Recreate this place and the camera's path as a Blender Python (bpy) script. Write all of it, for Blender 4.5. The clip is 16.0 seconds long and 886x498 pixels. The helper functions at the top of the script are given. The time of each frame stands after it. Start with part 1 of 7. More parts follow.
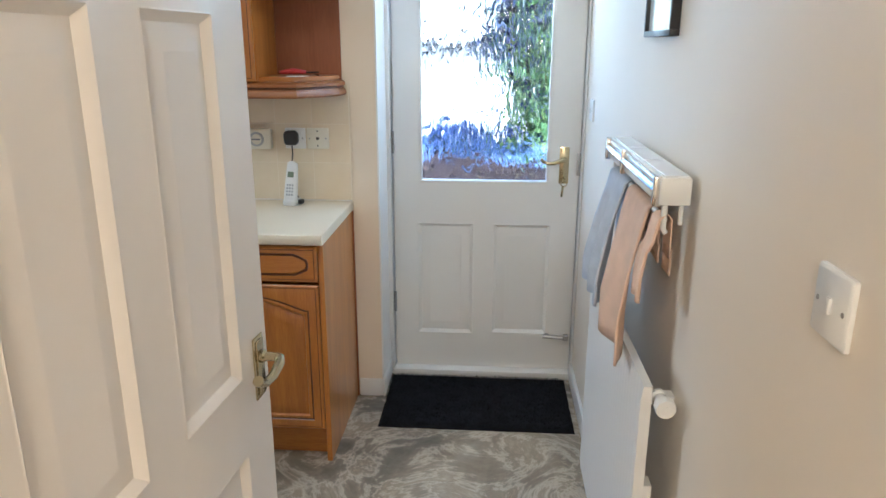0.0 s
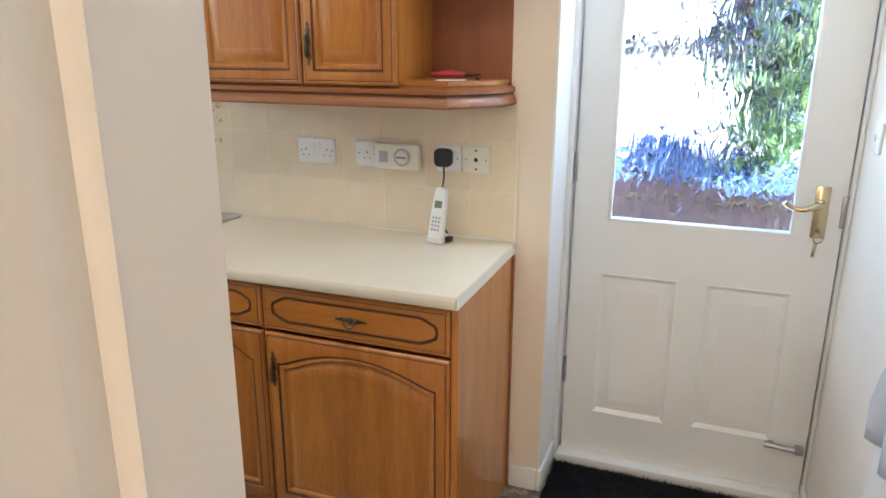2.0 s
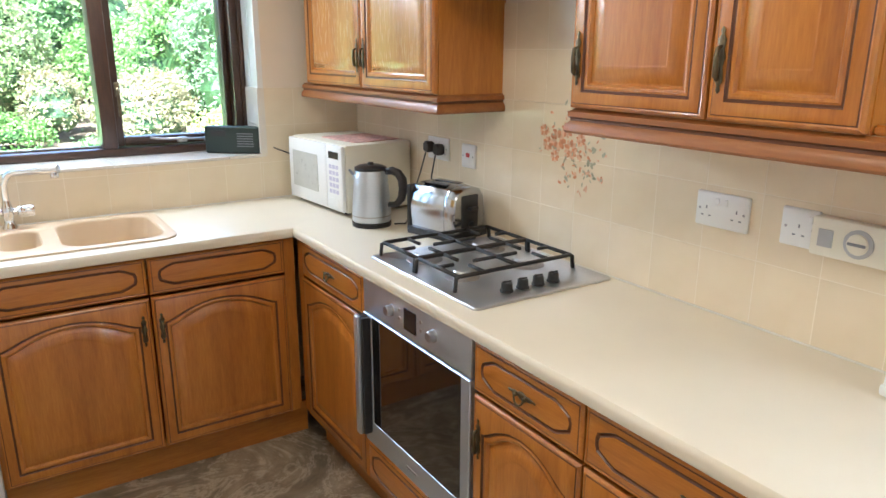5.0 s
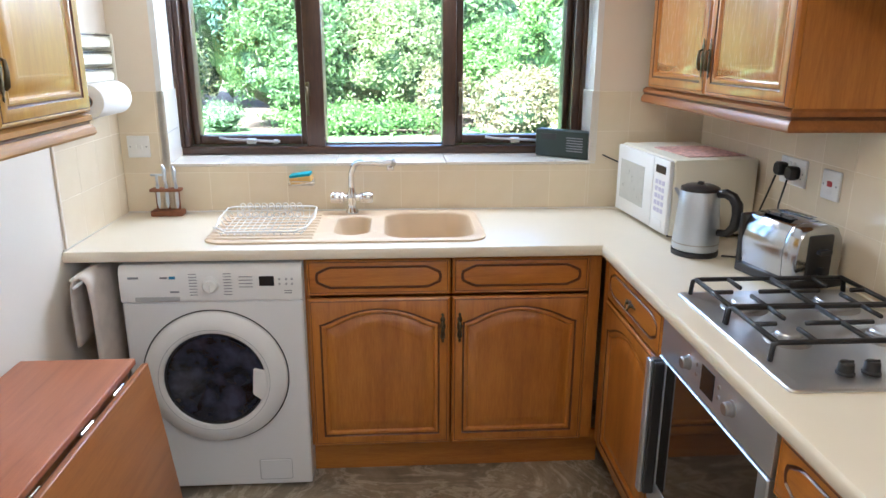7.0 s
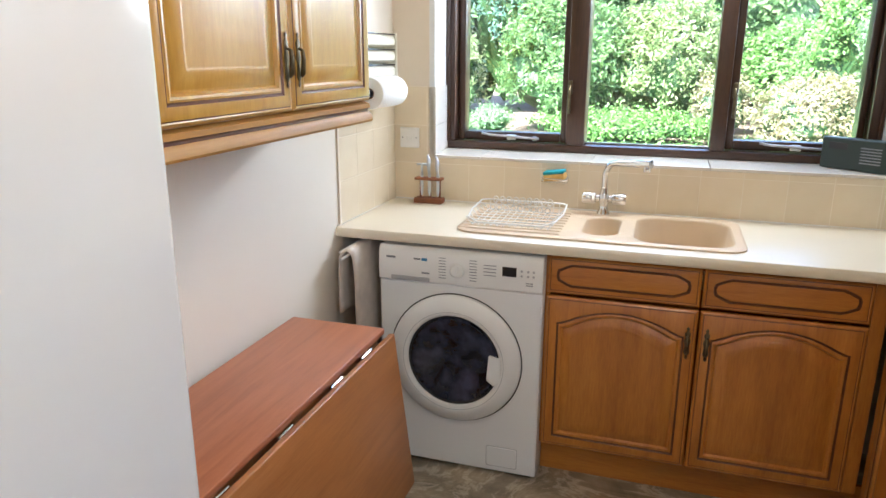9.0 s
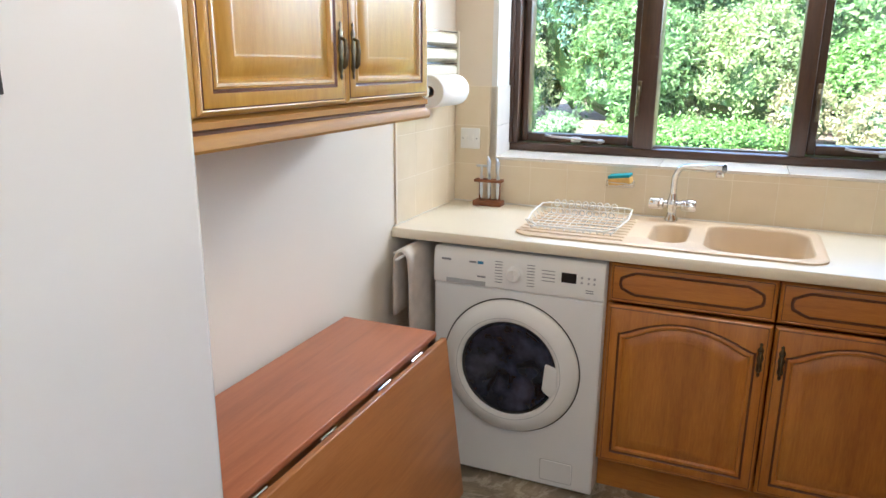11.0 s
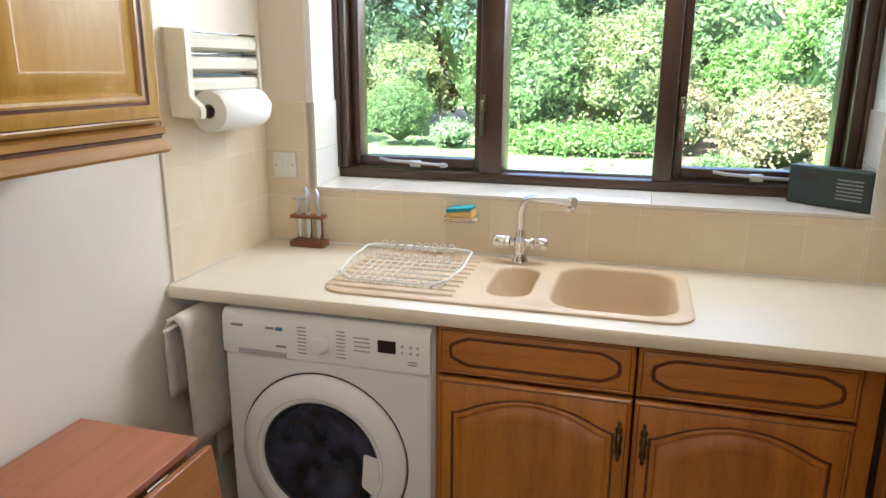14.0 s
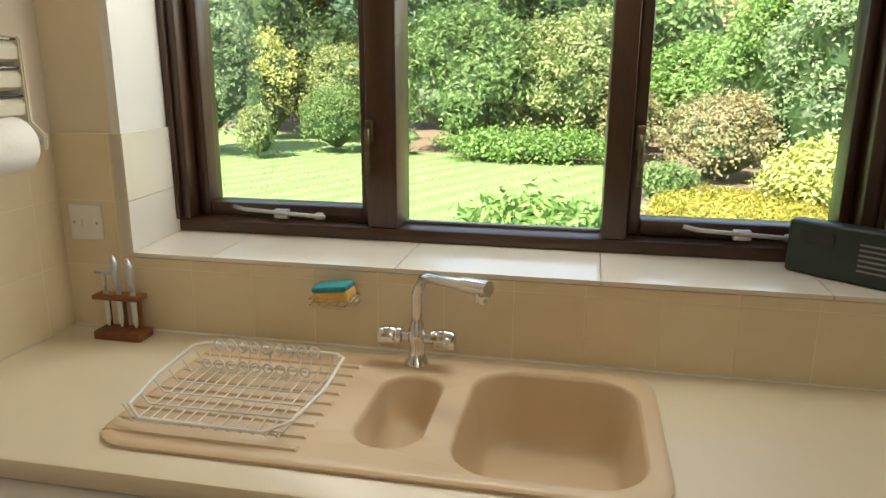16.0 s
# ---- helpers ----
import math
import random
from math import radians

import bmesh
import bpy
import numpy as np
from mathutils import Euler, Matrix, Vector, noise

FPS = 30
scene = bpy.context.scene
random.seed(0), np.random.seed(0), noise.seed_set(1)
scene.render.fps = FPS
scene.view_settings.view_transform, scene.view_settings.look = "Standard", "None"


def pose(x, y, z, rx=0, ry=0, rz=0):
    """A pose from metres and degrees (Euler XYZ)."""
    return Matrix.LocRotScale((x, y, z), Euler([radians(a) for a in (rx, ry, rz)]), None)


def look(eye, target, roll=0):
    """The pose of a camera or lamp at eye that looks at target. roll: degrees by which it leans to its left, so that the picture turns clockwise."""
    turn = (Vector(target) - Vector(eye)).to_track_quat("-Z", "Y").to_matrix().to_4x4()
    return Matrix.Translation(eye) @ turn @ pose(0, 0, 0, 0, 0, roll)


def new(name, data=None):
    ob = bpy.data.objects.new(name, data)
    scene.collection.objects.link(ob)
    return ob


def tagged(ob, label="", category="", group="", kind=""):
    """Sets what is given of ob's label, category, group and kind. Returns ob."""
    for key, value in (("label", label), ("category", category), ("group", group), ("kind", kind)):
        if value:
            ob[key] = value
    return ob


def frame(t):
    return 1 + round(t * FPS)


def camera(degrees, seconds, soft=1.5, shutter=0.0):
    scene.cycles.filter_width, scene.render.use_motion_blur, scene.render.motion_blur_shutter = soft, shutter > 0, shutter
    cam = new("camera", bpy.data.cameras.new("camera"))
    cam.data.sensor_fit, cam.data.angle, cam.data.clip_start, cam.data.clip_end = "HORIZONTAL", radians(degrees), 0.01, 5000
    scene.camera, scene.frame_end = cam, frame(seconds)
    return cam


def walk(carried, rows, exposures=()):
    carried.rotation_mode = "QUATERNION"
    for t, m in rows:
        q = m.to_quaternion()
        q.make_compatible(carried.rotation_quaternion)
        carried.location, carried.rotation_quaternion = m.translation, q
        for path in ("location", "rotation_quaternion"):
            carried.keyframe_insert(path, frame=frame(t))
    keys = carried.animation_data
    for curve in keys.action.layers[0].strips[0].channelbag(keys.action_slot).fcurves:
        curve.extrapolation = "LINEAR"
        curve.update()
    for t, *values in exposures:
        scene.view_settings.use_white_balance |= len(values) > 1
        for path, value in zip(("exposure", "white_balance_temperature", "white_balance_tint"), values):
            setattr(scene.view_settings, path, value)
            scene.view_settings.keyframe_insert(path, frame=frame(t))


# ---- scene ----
cam = camera(64.7, 16.0)
PATH = [
    (0, (0.348, 0.948, 1.545), (0.214, 2.864, 0.986), 0.1),
    (0.5, (0.343, 1.161, 1.541), (0.101, 3.066, 0.981), 0.3),
    (1, (0.336, 1.351, 1.533), (-0.048, 3.233, 0.975), 0.5),
    (1.5, (0.329, 1.498, 1.536), (-0.198, 3.346, 0.978), 0.3),
    (2, (0.324, 1.675, 1.524), (-0.357, 3.472, 0.969), 0.2),
    (2.5, (0.307, 1.834, 1.525), (-0.514, 3.573, 0.976), 0.2),
    (3, (0.273, 1.962, 1.531), (-0.696, 3.625, 0.985), 0.2),
    (3.5, (0.237, 2.07, 1.536), (-0.913, 3.612, 0.989), 0.0),
    (4, (0.174, 2.19, 1.545), (-1.153, 3.581, 0.994), 0.0),
    (6.5, (-0.063, 2.487, 1.538), (-1.949, 2.876, 1.0), 0.4),
    (7, (-0.097, 2.561, 1.557), (-2.016, 2.682, 1.007), 0.2),
    (7.5, (-0.106, 2.589, 1.546), (-2.03, 2.503, 1.007), 0.3),
    (8, (-0.105, 2.606, 1.548), (-2.012, 2.337, 1.007), 0.2),
    (8.5, (-0.108, 2.6, 1.53), (-1.983, 2.158, 0.994), 0.3),
    (9, (-0.107, 2.593, 1.523), (-1.942, 2.004, 0.988), 0.2),
    (9.5, (-0.102, 2.577, 1.514), (-1.902, 1.887, 0.98), 0.2),
    (12, (-0.311, 2.63, 1.478), (-2.087, 1.865, 0.965), 0.4),
    (12.5, (-0.402, 2.655, 1.485), (-2.193, 1.925, 0.972), 0.4),
    (13, (-0.509, 2.666, 1.486), (-2.327, 2.002, 0.983), 0.4),
    (13.5, (-0.623, 2.683, 1.498), (-2.468, 2.095, 0.999), 0.3),
    (14, (-0.771, 2.704, 1.507), (-2.636, 2.185, 1.006), 0.3),
    (14.5, (-0.946, 2.716, 1.521), (-2.827, 2.258, 1.019), 0.2),
    (15, (-1.099, 2.71, 1.534), (-2.992, 2.303, 1.03), 0.3),
    (15.5, (-1.276, 2.7, 1.539), (-3.17, 2.307, 1.031), 0.3),
    (16, (-1.497, 2.701, 1.541), (-3.397, 2.321, 1.046), 0.3),
]
EXPOSURES = [(0.0, 2.58, 4900, 3), (1.0, 2.72, 5080, 5), (3.0, 3.06, 5350, 6), (4.0, 3.28, 5450, 6), (6.5, 3.08, 5200, 9), (9.0, 2.96, 5550, 8), (9.5, 2.94, 5550, 8), (12.0, 2.98, 5600, 8), (13.5, 2.72, 5700, 8), (14.0, 2.70, 5850, 8), (14.5, 2.46, 5900, 8), (15.5, 2.0, 6150, 6), (16.0, 1.76, 7450, 5)]
walk(cam, [(t, look(eye, target, roll)) for t, eye, target, roll in PATH], EXPOSURES)

# ==== place ====

# world, sun, sky
def make_world():
    w = bpy.data.worlds.new("sky")
    scene.world = w
    w.use_nodes = True
    nt = w.node_tree
    bg = nt.nodes["Background"]
    sky = nt.nodes.new("ShaderNodeTexSky")
    sky.sky_type, sky.sun_disc = "NISHITA", False
    sky.sun_elevation, sky.sun_rotation = SUN_EL, SUN_ROT
    nt.links.new(sky.outputs[0], bg.inputs[0])
    bg.inputs[1].default_value = 0.15


SUN_DIR = Vector((0.62, -0.30, 0.85)).normalized()
SUN_EL = math.asin(SUN_DIR.z)
SUN_ROT = math.atan2(SUN_DIR.x, SUN_DIR.y)
make_world()
sun = new("sun", bpy.data.lights.new("sun", "SUN"))
sun.data.energy, sun.data.angle, sun.data.color = 5.0, radians(0.5), (1.0, 0.95, 0.86)
sun.matrix_world = look(SUN_DIR * 50, (0, 0, 0))


def area(name, eye, target, w, h, power, color=(1, 1, 1)):
    ob = new(name, bpy.data.lights.new(name, "AREA"))
    ob.data.shape, ob.data.size, ob.data.size_y = "RECTANGLE", w, h
    ob.data.energy, ob.data.color = power, color
    ob.matrix_world = look(eye, target)
    return ob


area("window_light", (-3.25, 2.51, 1.96), (-1.5, 1.75, 0.9), 1.6, 0.24, 3.5, (1.0, 0.985, 0.96))
area("hall_light", (0.35, -0.3, 2.28), (0.35, 0.6, 0.6), 0.5, 0.5, 6.4, (1.0, 0.73, 0.48))
# Unseen fill lamp added under the ceiling; it stands for no known fitting.
area("kitchen_fill", (-0.8, 2.6, 2.31), (-0.8, 2.6, 0.0), 1.1, 0.4, 1.6, (1.0, 0.80, 0.56))
area("door_light", (0.31, 4.12, 1.98), (-0.9, 1.5, 1.0), 0.7, 0.10, 2.7, (0.86, 0.94, 1.0))


# ---- materials ----
def nodes(name):
    m = bpy.data.materials.new(name)
    m.use_nodes = True
    nt = m.node_tree
    return m, nt, nt.nodes["Principled BSDF"]


def ramp(nt, fac, stops):
    r = nt.nodes.new("ShaderNodeValToRGB")
    e = r.color_ramp.elements
    e[0].position, e[0].color = stops[0][0], (*stops[0][1], 1)
    e[1].position, e[1].color = stops[-1][0], (*stops[-1][1], 1)
    for p, c in stops[1:-1]:
        x = e.new(p)
        x.color = (*c, 1)
    nt.links.new(fac, r.inputs[0])
    return r.outputs[0]


def noise_tex(nt, scale, detail=4, vec=None, rough=0.5, distort=0.0, stretch=None, coord="Object"):
    tc = nt.nodes.new("ShaderNodeTexCoord")
    mp = nt.nodes.new("ShaderNodeMapping")
    nt.links.new(tc.outputs[coord], mp.inputs[0])
    if stretch:
        mp.inputs["Scale"].default_value = stretch
    n = nt.nodes.new("ShaderNodeTexNoise")
    n.inputs["Scale"].default_value, n.inputs["Detail"].default_value = scale, detail
    n.inputs["Roughness"].default_value, n.inputs["Distortion"].default_value = rough, distort
    nt.links.new(mp.outputs[0], n.inputs["Vector"])
    return n.outputs["Fac"]


def bump(nt, p, height, strength, dist):
    b = nt.nodes.new("ShaderNodeBump")
    b.inputs["Strength"].default_value, b.inputs["Distance"].default_value = strength, dist
    nt.links.new(height, b.inputs["Height"])
    nt.links.new(b.outputs[0], p.inputs["Normal"])
    return b


def surf(name, color, rough=0.5, metal=0.0, var=0.06, scale=3.0, grain=60.0, bmp=0.15, dist=0.001, coat=0.0, spec=0.5, stretch=None, rvar=0.08):
    """Paint, plastic, metal: slow and fine variation of colour and roughness, fine relief."""
    m, nt, p = nodes(name)
    slow = noise_tex(nt, scale, 5, stretch=stretch)
    lo = tuple(max(0, c * (1 - var)) for c in color)
    hi = tuple(min(1, c * (1 + var)) for c in color)
    nt.links.new(ramp(nt, slow, [(0.3, lo), (0.7, hi)]), p.inputs["Base Color"])
    fine = noise_tex(nt, grain, 3, stretch=stretch)
    mr = nt.nodes.new("ShaderNodeMapRange")
    mr.inputs["To Min"].default_value, mr.inputs["To Max"].default_value = max(0.02, rough - rvar), rough + rvar
    nt.links.new(slow, mr.inputs["Value"])
    nt.links.new(mr.outputs[0], p.inputs["Roughness"])
    p.inputs["Metallic"].default_value = metal
    p.inputs["Coat Weight"].default_value = coat
    p.inputs["Specular IOR Level"].default_value = spec
    if bmp:
        bump(nt, p, fine, bmp, dist)
    return m


def wood(name, lo, mid, hi, stretch, rough=0.30, coat=0.6, bmp=0.12, scale=1.0, tint=0.0):
    """Lacquered wood; the grain runs along the axis with the small stretch."""
    m, nt, p = nodes(name)
    big = noise_tex(nt, 2.2 * scale, 4, stretch=stretch, distort=0.9)
    fine = noise_tex(nt, 22 * scale, 6, stretch=stretch, rough=0.65)
    mix = nt.nodes.new("ShaderNodeMix")
    mix.inputs[0].default_value = 0.42
    nt.links.new(big, mix.inputs[2])
    nt.links.new(fine, mix.inputs[3])
    col = ramp(nt, mix.outputs[0], [(0.30, lo), (0.5, mid), (0.70, hi)])
    info = nt.nodes.new("ShaderNodeObjectInfo")
    hsv = nt.nodes.new("ShaderNodeHueSaturation")
    mr = nt.nodes.new("ShaderNodeMapRange")
    mr.inputs["To Min"].default_value, mr.inputs["To Max"].default_value = 0.92, 1.08
    nt.links.new(info.outputs["Random"], mr.inputs["Value"])
    nt.links.new(mr.outputs[0], hsv.inputs["Value"])
    nt.links.new(col, hsv.inputs["Color"])
    nt.links.new(hsv.outputs[0], p.inputs["Base Color"])
    rr = nt.nodes.new("ShaderNodeMapRange")
    rr.inputs["To Min"].default_value, rr.inputs["To Max"].default_value = rough - 0.06, rough + 0.1
    nt.links.new(fine, rr.inputs["Value"])
    nt.links.new(rr.outputs[0], p.inputs["Roughness"])
    p.inputs["Coat Weight"].default_value, p.inputs["Coat Roughness"].default_value = coat, 0.16
    bump(nt, p, fine, bmp, 0.0006)
    return m


OAK = ((0.30, 0.097, 0.010), (0.425, 0.154, 0.018), (0.535, 0.222, 0.030))
oak_v = wood("honey_oak_upright", *OAK, (9, 9, 0.9))
oak_h = wood("honey_oak_level", *OAK, (0.9, 9, 9))
oak_hy = wood("honey_oak_level_deep", *OAK, (9, 0.9, 9))
# The field is paler than OAK: its window sheen is in the colour.
FIELD_SHEEN = ((0.46, 0.20, 0.05), (0.58, 0.28, 0.085), (0.68, 0.36, 0.12))
oak_field_sheen = wood("oak_field_with_window_sheen", *[tuple(0.5 * (a + b) for a, b in zip(x, y)) for x, y in zip(OAK, FIELD_SHEEN)], (8, 8, 0.8), rough=0.24, coat=1.0)
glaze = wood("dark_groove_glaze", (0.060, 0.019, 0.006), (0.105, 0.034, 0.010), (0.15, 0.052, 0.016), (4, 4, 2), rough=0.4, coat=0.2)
# Yellowed copies of the oak: the garden's reflection is mixed into their colour.
oak_garden_sheen = wood("oak_with_garden_sheen", (0.38, 0.19, 0.028), (0.49, 0.27, 0.042), (0.58, 0.34, 0.062), (6, 6, 0.9), rough=0.32, coat=0.35)
pelmet_garden_sheen = wood("oak_pelmet_with_garden_sheen", (0.30, 0.145, 0.024), (0.40, 0.20, 0.034), (0.48, 0.26, 0.05), (0.9, 9, 9), rough=0.55, coat=0.0)
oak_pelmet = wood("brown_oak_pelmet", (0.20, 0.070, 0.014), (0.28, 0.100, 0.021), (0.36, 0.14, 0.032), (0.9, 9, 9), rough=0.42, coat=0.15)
porthole_mat = surf("dark_porthole_with_laundry", (0.030, 0.034, 0.055), 0.07, var=0.95, scale=16, bmp=0.0, rvar=0.02, coat=1.0)
red_wood = wood("reddish_back_panel", (0.24, 0.075, 0.026), (0.30, 0.10, 0.036), (0.36, 0.13, 0.05), (6, 6, 0.7), rough=0.45, coat=0.1)
teak_top = wood("reddish_teak", (0.27, 0.088, 0.036), (0.35, 0.12, 0.05), (0.41, 0.15, 0.066), (0.8, 10, 10), rough=0.42, coat=0.12, scale=1.4)
teak_leaf = wood("teak_leaf", (0.27, 0.095, 0.026), (0.36, 0.14, 0.038), (0.43, 0.18, 0.055), (0.8, 10, 10), rough=0.38, coat=0.15, scale=1.2)
rack_wood = wood("knife_rack_wood", (0.12, 0.04, 0.014), (0.20, 0.07, 0.025), (0.27, 0.10, 0.04), (1, 8, 8), rough=0.5, coat=0.0)
laminate = surf("cream_laminate", (0.74, 0.67, 0.53), 0.30, var=0.015, scale=9, grain=500, bmp=0.03, dist=0.0002, rvar=0.02)
sealant = surf("white_sealant", (0.82, 0.8, 0.74), 0.4, bmp=0.05)
wall_paint = surf("warm_cream_wall_paint", (0.78, 0.69, 0.565), 0.62, var=0.03, scale=1.6, grain=140, bmp=0.25, dist=0.0006)
wall_pale = surf("pale_wall_paint", (0.83, 0.765, 0.665), 0.5, var=0.03, scale=1.3, grain=90, bmp=0.3, dist=0.0008)
ceiling_paint = surf("ceiling_paint", (0.80, 0.79, 0.76), 0.8, var=0.02, grain=90, bmp=0.3)
white_gloss = surf("white_gloss_paint", (0.79, 0.79, 0.775), 0.30, var=0.01, scale=2.5, grain=50, bmp=0.04, dist=0.0005, rvar=0.03)
door_cream = surf("cream_white_gloss_paint", (0.80, 0.765, 0.715), 0.34, var=0.01, scale=2.5, grain=30, bmp=0.05, dist=0.0006, rvar=0.03, stretch=(4, 4, 1))
white_plastic = surf("white_plastic", (0.80, 0.80, 0.78), 0.33, var=0.015, bmp=0.03)
enamel = surf("white_enamel", (0.80, 0.81, 0.81), 0.22, var=0.012, bmp=0.02, coat=0.3)
fridge_white = surf("white_fridge_enamel", (0.74, 0.745, 0.76), 0.16, var=0.02, scale=1.5, grain=30, bmp=0.06, dist=0.001, coat=0.4)
cream_plastic = surf("cream_plastic", (0.78, 0.75, 0.63), 0.36, var=0.02, bmp=0.03)
grey_plastic = surf("grey_plastic", (0.42, 0.43, 0.44), 0.4)
black_plastic = surf("black_plastic", (0.022, 0.022, 0.024), 0.32, var=0.15, bmp=0.05)
black_iron = surf("black_enamelled_iron", (0.018, 0.018, 0.019), 0.42, var=0.2, grain=200, bmp=0.3, dist=0.0004)
dark_green_plastic = surf("dark_green_black_casing", (0.018, 0.033, 0.028), 0.4, var=0.12)
# The blue tint puts the daylight reflected on the oven into the base colour.
steel = surf("brushed_steel", (0.60, 0.65, 0.71), 0.40, 0.88, var=0.03, scale=3, rvar=0.02, bmp=0)
steel_dark = surf("dull_steel", (0.40, 0.40, 0.41), 0.38, 1.0, var=0.08)
steel_hob = surf("hob_steel", (0.60, 0.61, 0.625), 0.36, 0.92, var=0.04, scale=5, bmp=0, rvar=0.03)
chrome = surf("chrome", (0.74, 0.75, 0.76), 0.08, 1.0, var=0.03, rvar=0.03, bmp=0.0)
brass = surf("polished_brass", (0.50, 0.43, 0.27), 0.24, 1.0, var=0.08, scale=20)
pewter = surf("antique_bronze", (0.13, 0.105, 0.06), 0.38, 0.85, var=0.35, scale=60, grain=200, bmp=0.4, dist=0.0005)
oven_glass = surf("black_oven_glass", (0.012, 0.011, 0.010), 0.06, var=0.1, bmp=0.0, rvar=0.02, coat=1.0)
dial_dark = surf("dark_display", (0.02, 0.02, 0.022), 0.1, bmp=0.0)
tile_mat = None
sink_mat = surf("beige_composite_sink", (0.66, 0.52, 0.36), 0.36, var=0.03, scale=8, grain=700, bmp=0.12, dist=0.0003)
frame_wood = wood("dark_brown_window_wood", (0.028, 0.012, 0.006), (0.050, 0.021, 0.010), (0.078, 0.034, 0.016), (7, 7, 0.9), rough=0.34, coat=0.25)
frame_wood_h = wood("dark_brown_window_wood_level", (0.028, 0.012, 0.006), (0.050, 0.021, 0.010), (0.078, 0.034, 0.016), (7, 0.9, 7), rough=0.34, coat=0.25)
silver_paint = surf("silver_window_stay", (0.50, 0.49, 0.46), 0.35, 0.7)
mat_black = surf("black_doormat_fibre", (0.010, 0.010, 0.012), 0.95, var=0.4, scale=20, grain=300, bmp=0.9, dist=0.004, spec=0.15)
paper = surf("white_kitchen_paper", (0.83, 0.82, 0.79), 0.9, var=0.02, grain=150, bmp=0.6, dist=0.001)
card = surf("brown_card", (0.25, 0.15, 0.08), 0.9)
foam = surf("yellow_sponge", (0.72, 0.47, 0.15), 0.95, var=0.15, scale=60, grain=260, bmp=0.8, dist=0.002)
scour = surf("teal_scouring_pad", (0.03, 0.30, 0.36), 0.95, var=0.15, scale=80, grain=300, bmp=0.8, dist=0.001)
cloth_white = surf("off_white_towelling", (0.62, 0.56, 0.50), 0.95, var=0.07, scale=25, grain=350, bmp=0.8, dist=0.002, spec=0.2)
cloth_peach = surf("peach_towelling", (0.72, 0.52, 0.39), 0.95, var=0.07, scale=20, grain=350, bmp=0.8, dist=0.002, spec=0.2)
cloth_blue = surf("pale_blue_teatowel", (0.50, 0.54, 0.62), 0.92, var=0.12, scale=12, grain=300, bmp=0.5, dist=0.001, spec=0.2)
cloth_grey = surf("shadowed_grey_cloth", (0.50, 0.40, 0.34), 0.95, var=0.1, grain=300, bmp=0.7, dist=0.001)
ink = surf("grey_print", (0.22, 0.23, 0.25), 0.5, bmp=0)
blue_ink = surf("blue_badge", (0.04, 0.22, 0.42), 0.35, bmp=0)
red_plastic = surf("red_plastic", (0.42, 0.03, 0.03), 0.4, bmp=0)
magnet_black = surf("charcoal_badge", (0.035, 0.035, 0.038), 0.5)
rubber = surf("dark_rubber_seal", (0.03, 0.03, 0.032), 0.6)
brick_mat = surf("orange_brick_wall", (0.52, 0.30, 0.20), 0.85, var=0.2, scale=6, grain=60, bmp=0.6, dist=0.004)
roof_mat = surf("grey_roof_tiles", (0.20, 0.18, 0.17), 0.8, var=0.25, scale=8)
stone_white = surf("pale_rendered_wall", (0.74, 0.73, 0.70), 0.85, var=0.06, scale=3, grain=40, bmp=0.5, dist=0.003)
low_stone = surf("dark_garden_stone", (0.06, 0.04, 0.045), 0.9, var=0.4, scale=9, grain=60, bmp=0.8, dist=0.01)
bark = surf("bark", (0.13, 0.09, 0.06), 0.9, var=0.3, scale=12, grain=60, bmp=0.8, dist=0.01)


def tile_material():
    m, nt, p = nodes("cream_glazed_tile")
    slow = noise_tex(nt, 7, 5)
    col = ramp(nt, slow, [(0.3, (0.74, 0.63, 0.45)), (0.7, (0.79, 0.69, 0.52))])
    info = nt.nodes.new("ShaderNodeObjectInfo")
    hsv = nt.nodes.new("ShaderNodeHueSaturation")
    mr = nt.nodes.new("ShaderNodeMapRange")
    mr.inputs["To Min"].default_value, mr.inputs["To Max"].default_value = 0.975, 1.02
    nt.links.new(info.outputs["Random"], mr.inputs["Value"])
    nt.links.new(mr.outputs[0], hsv.inputs["Value"])
    nt.links.new(col, hsv.inputs["Color"])
    nt.links.new(hsv.outputs[0], p.inputs["Base Color"])
    p.inputs["Roughness"].default_value = 0.16
    bump(nt, p, noise_tex(nt, 14, 3), 0.15, 0.0012)
    return m


tile_mat = tile_material()
grout = surf("pale_grout", (0.80, 0.72, 0.58), 0.8, grain=200)
print_pink = surf("tile_print_rust", (0.58, 0.24, 0.12), 0.3, var=0.25, scale=60, bmp=0)
print_pale = surf("tile_print_peach", (0.68, 0.42, 0.27), 0.3, var=0.2, scale=60, bmp=0)
print_green = surf("tile_print_grey_green", (0.38, 0.38, 0.27), 0.3, var=0.2, scale=60, bmp=0)


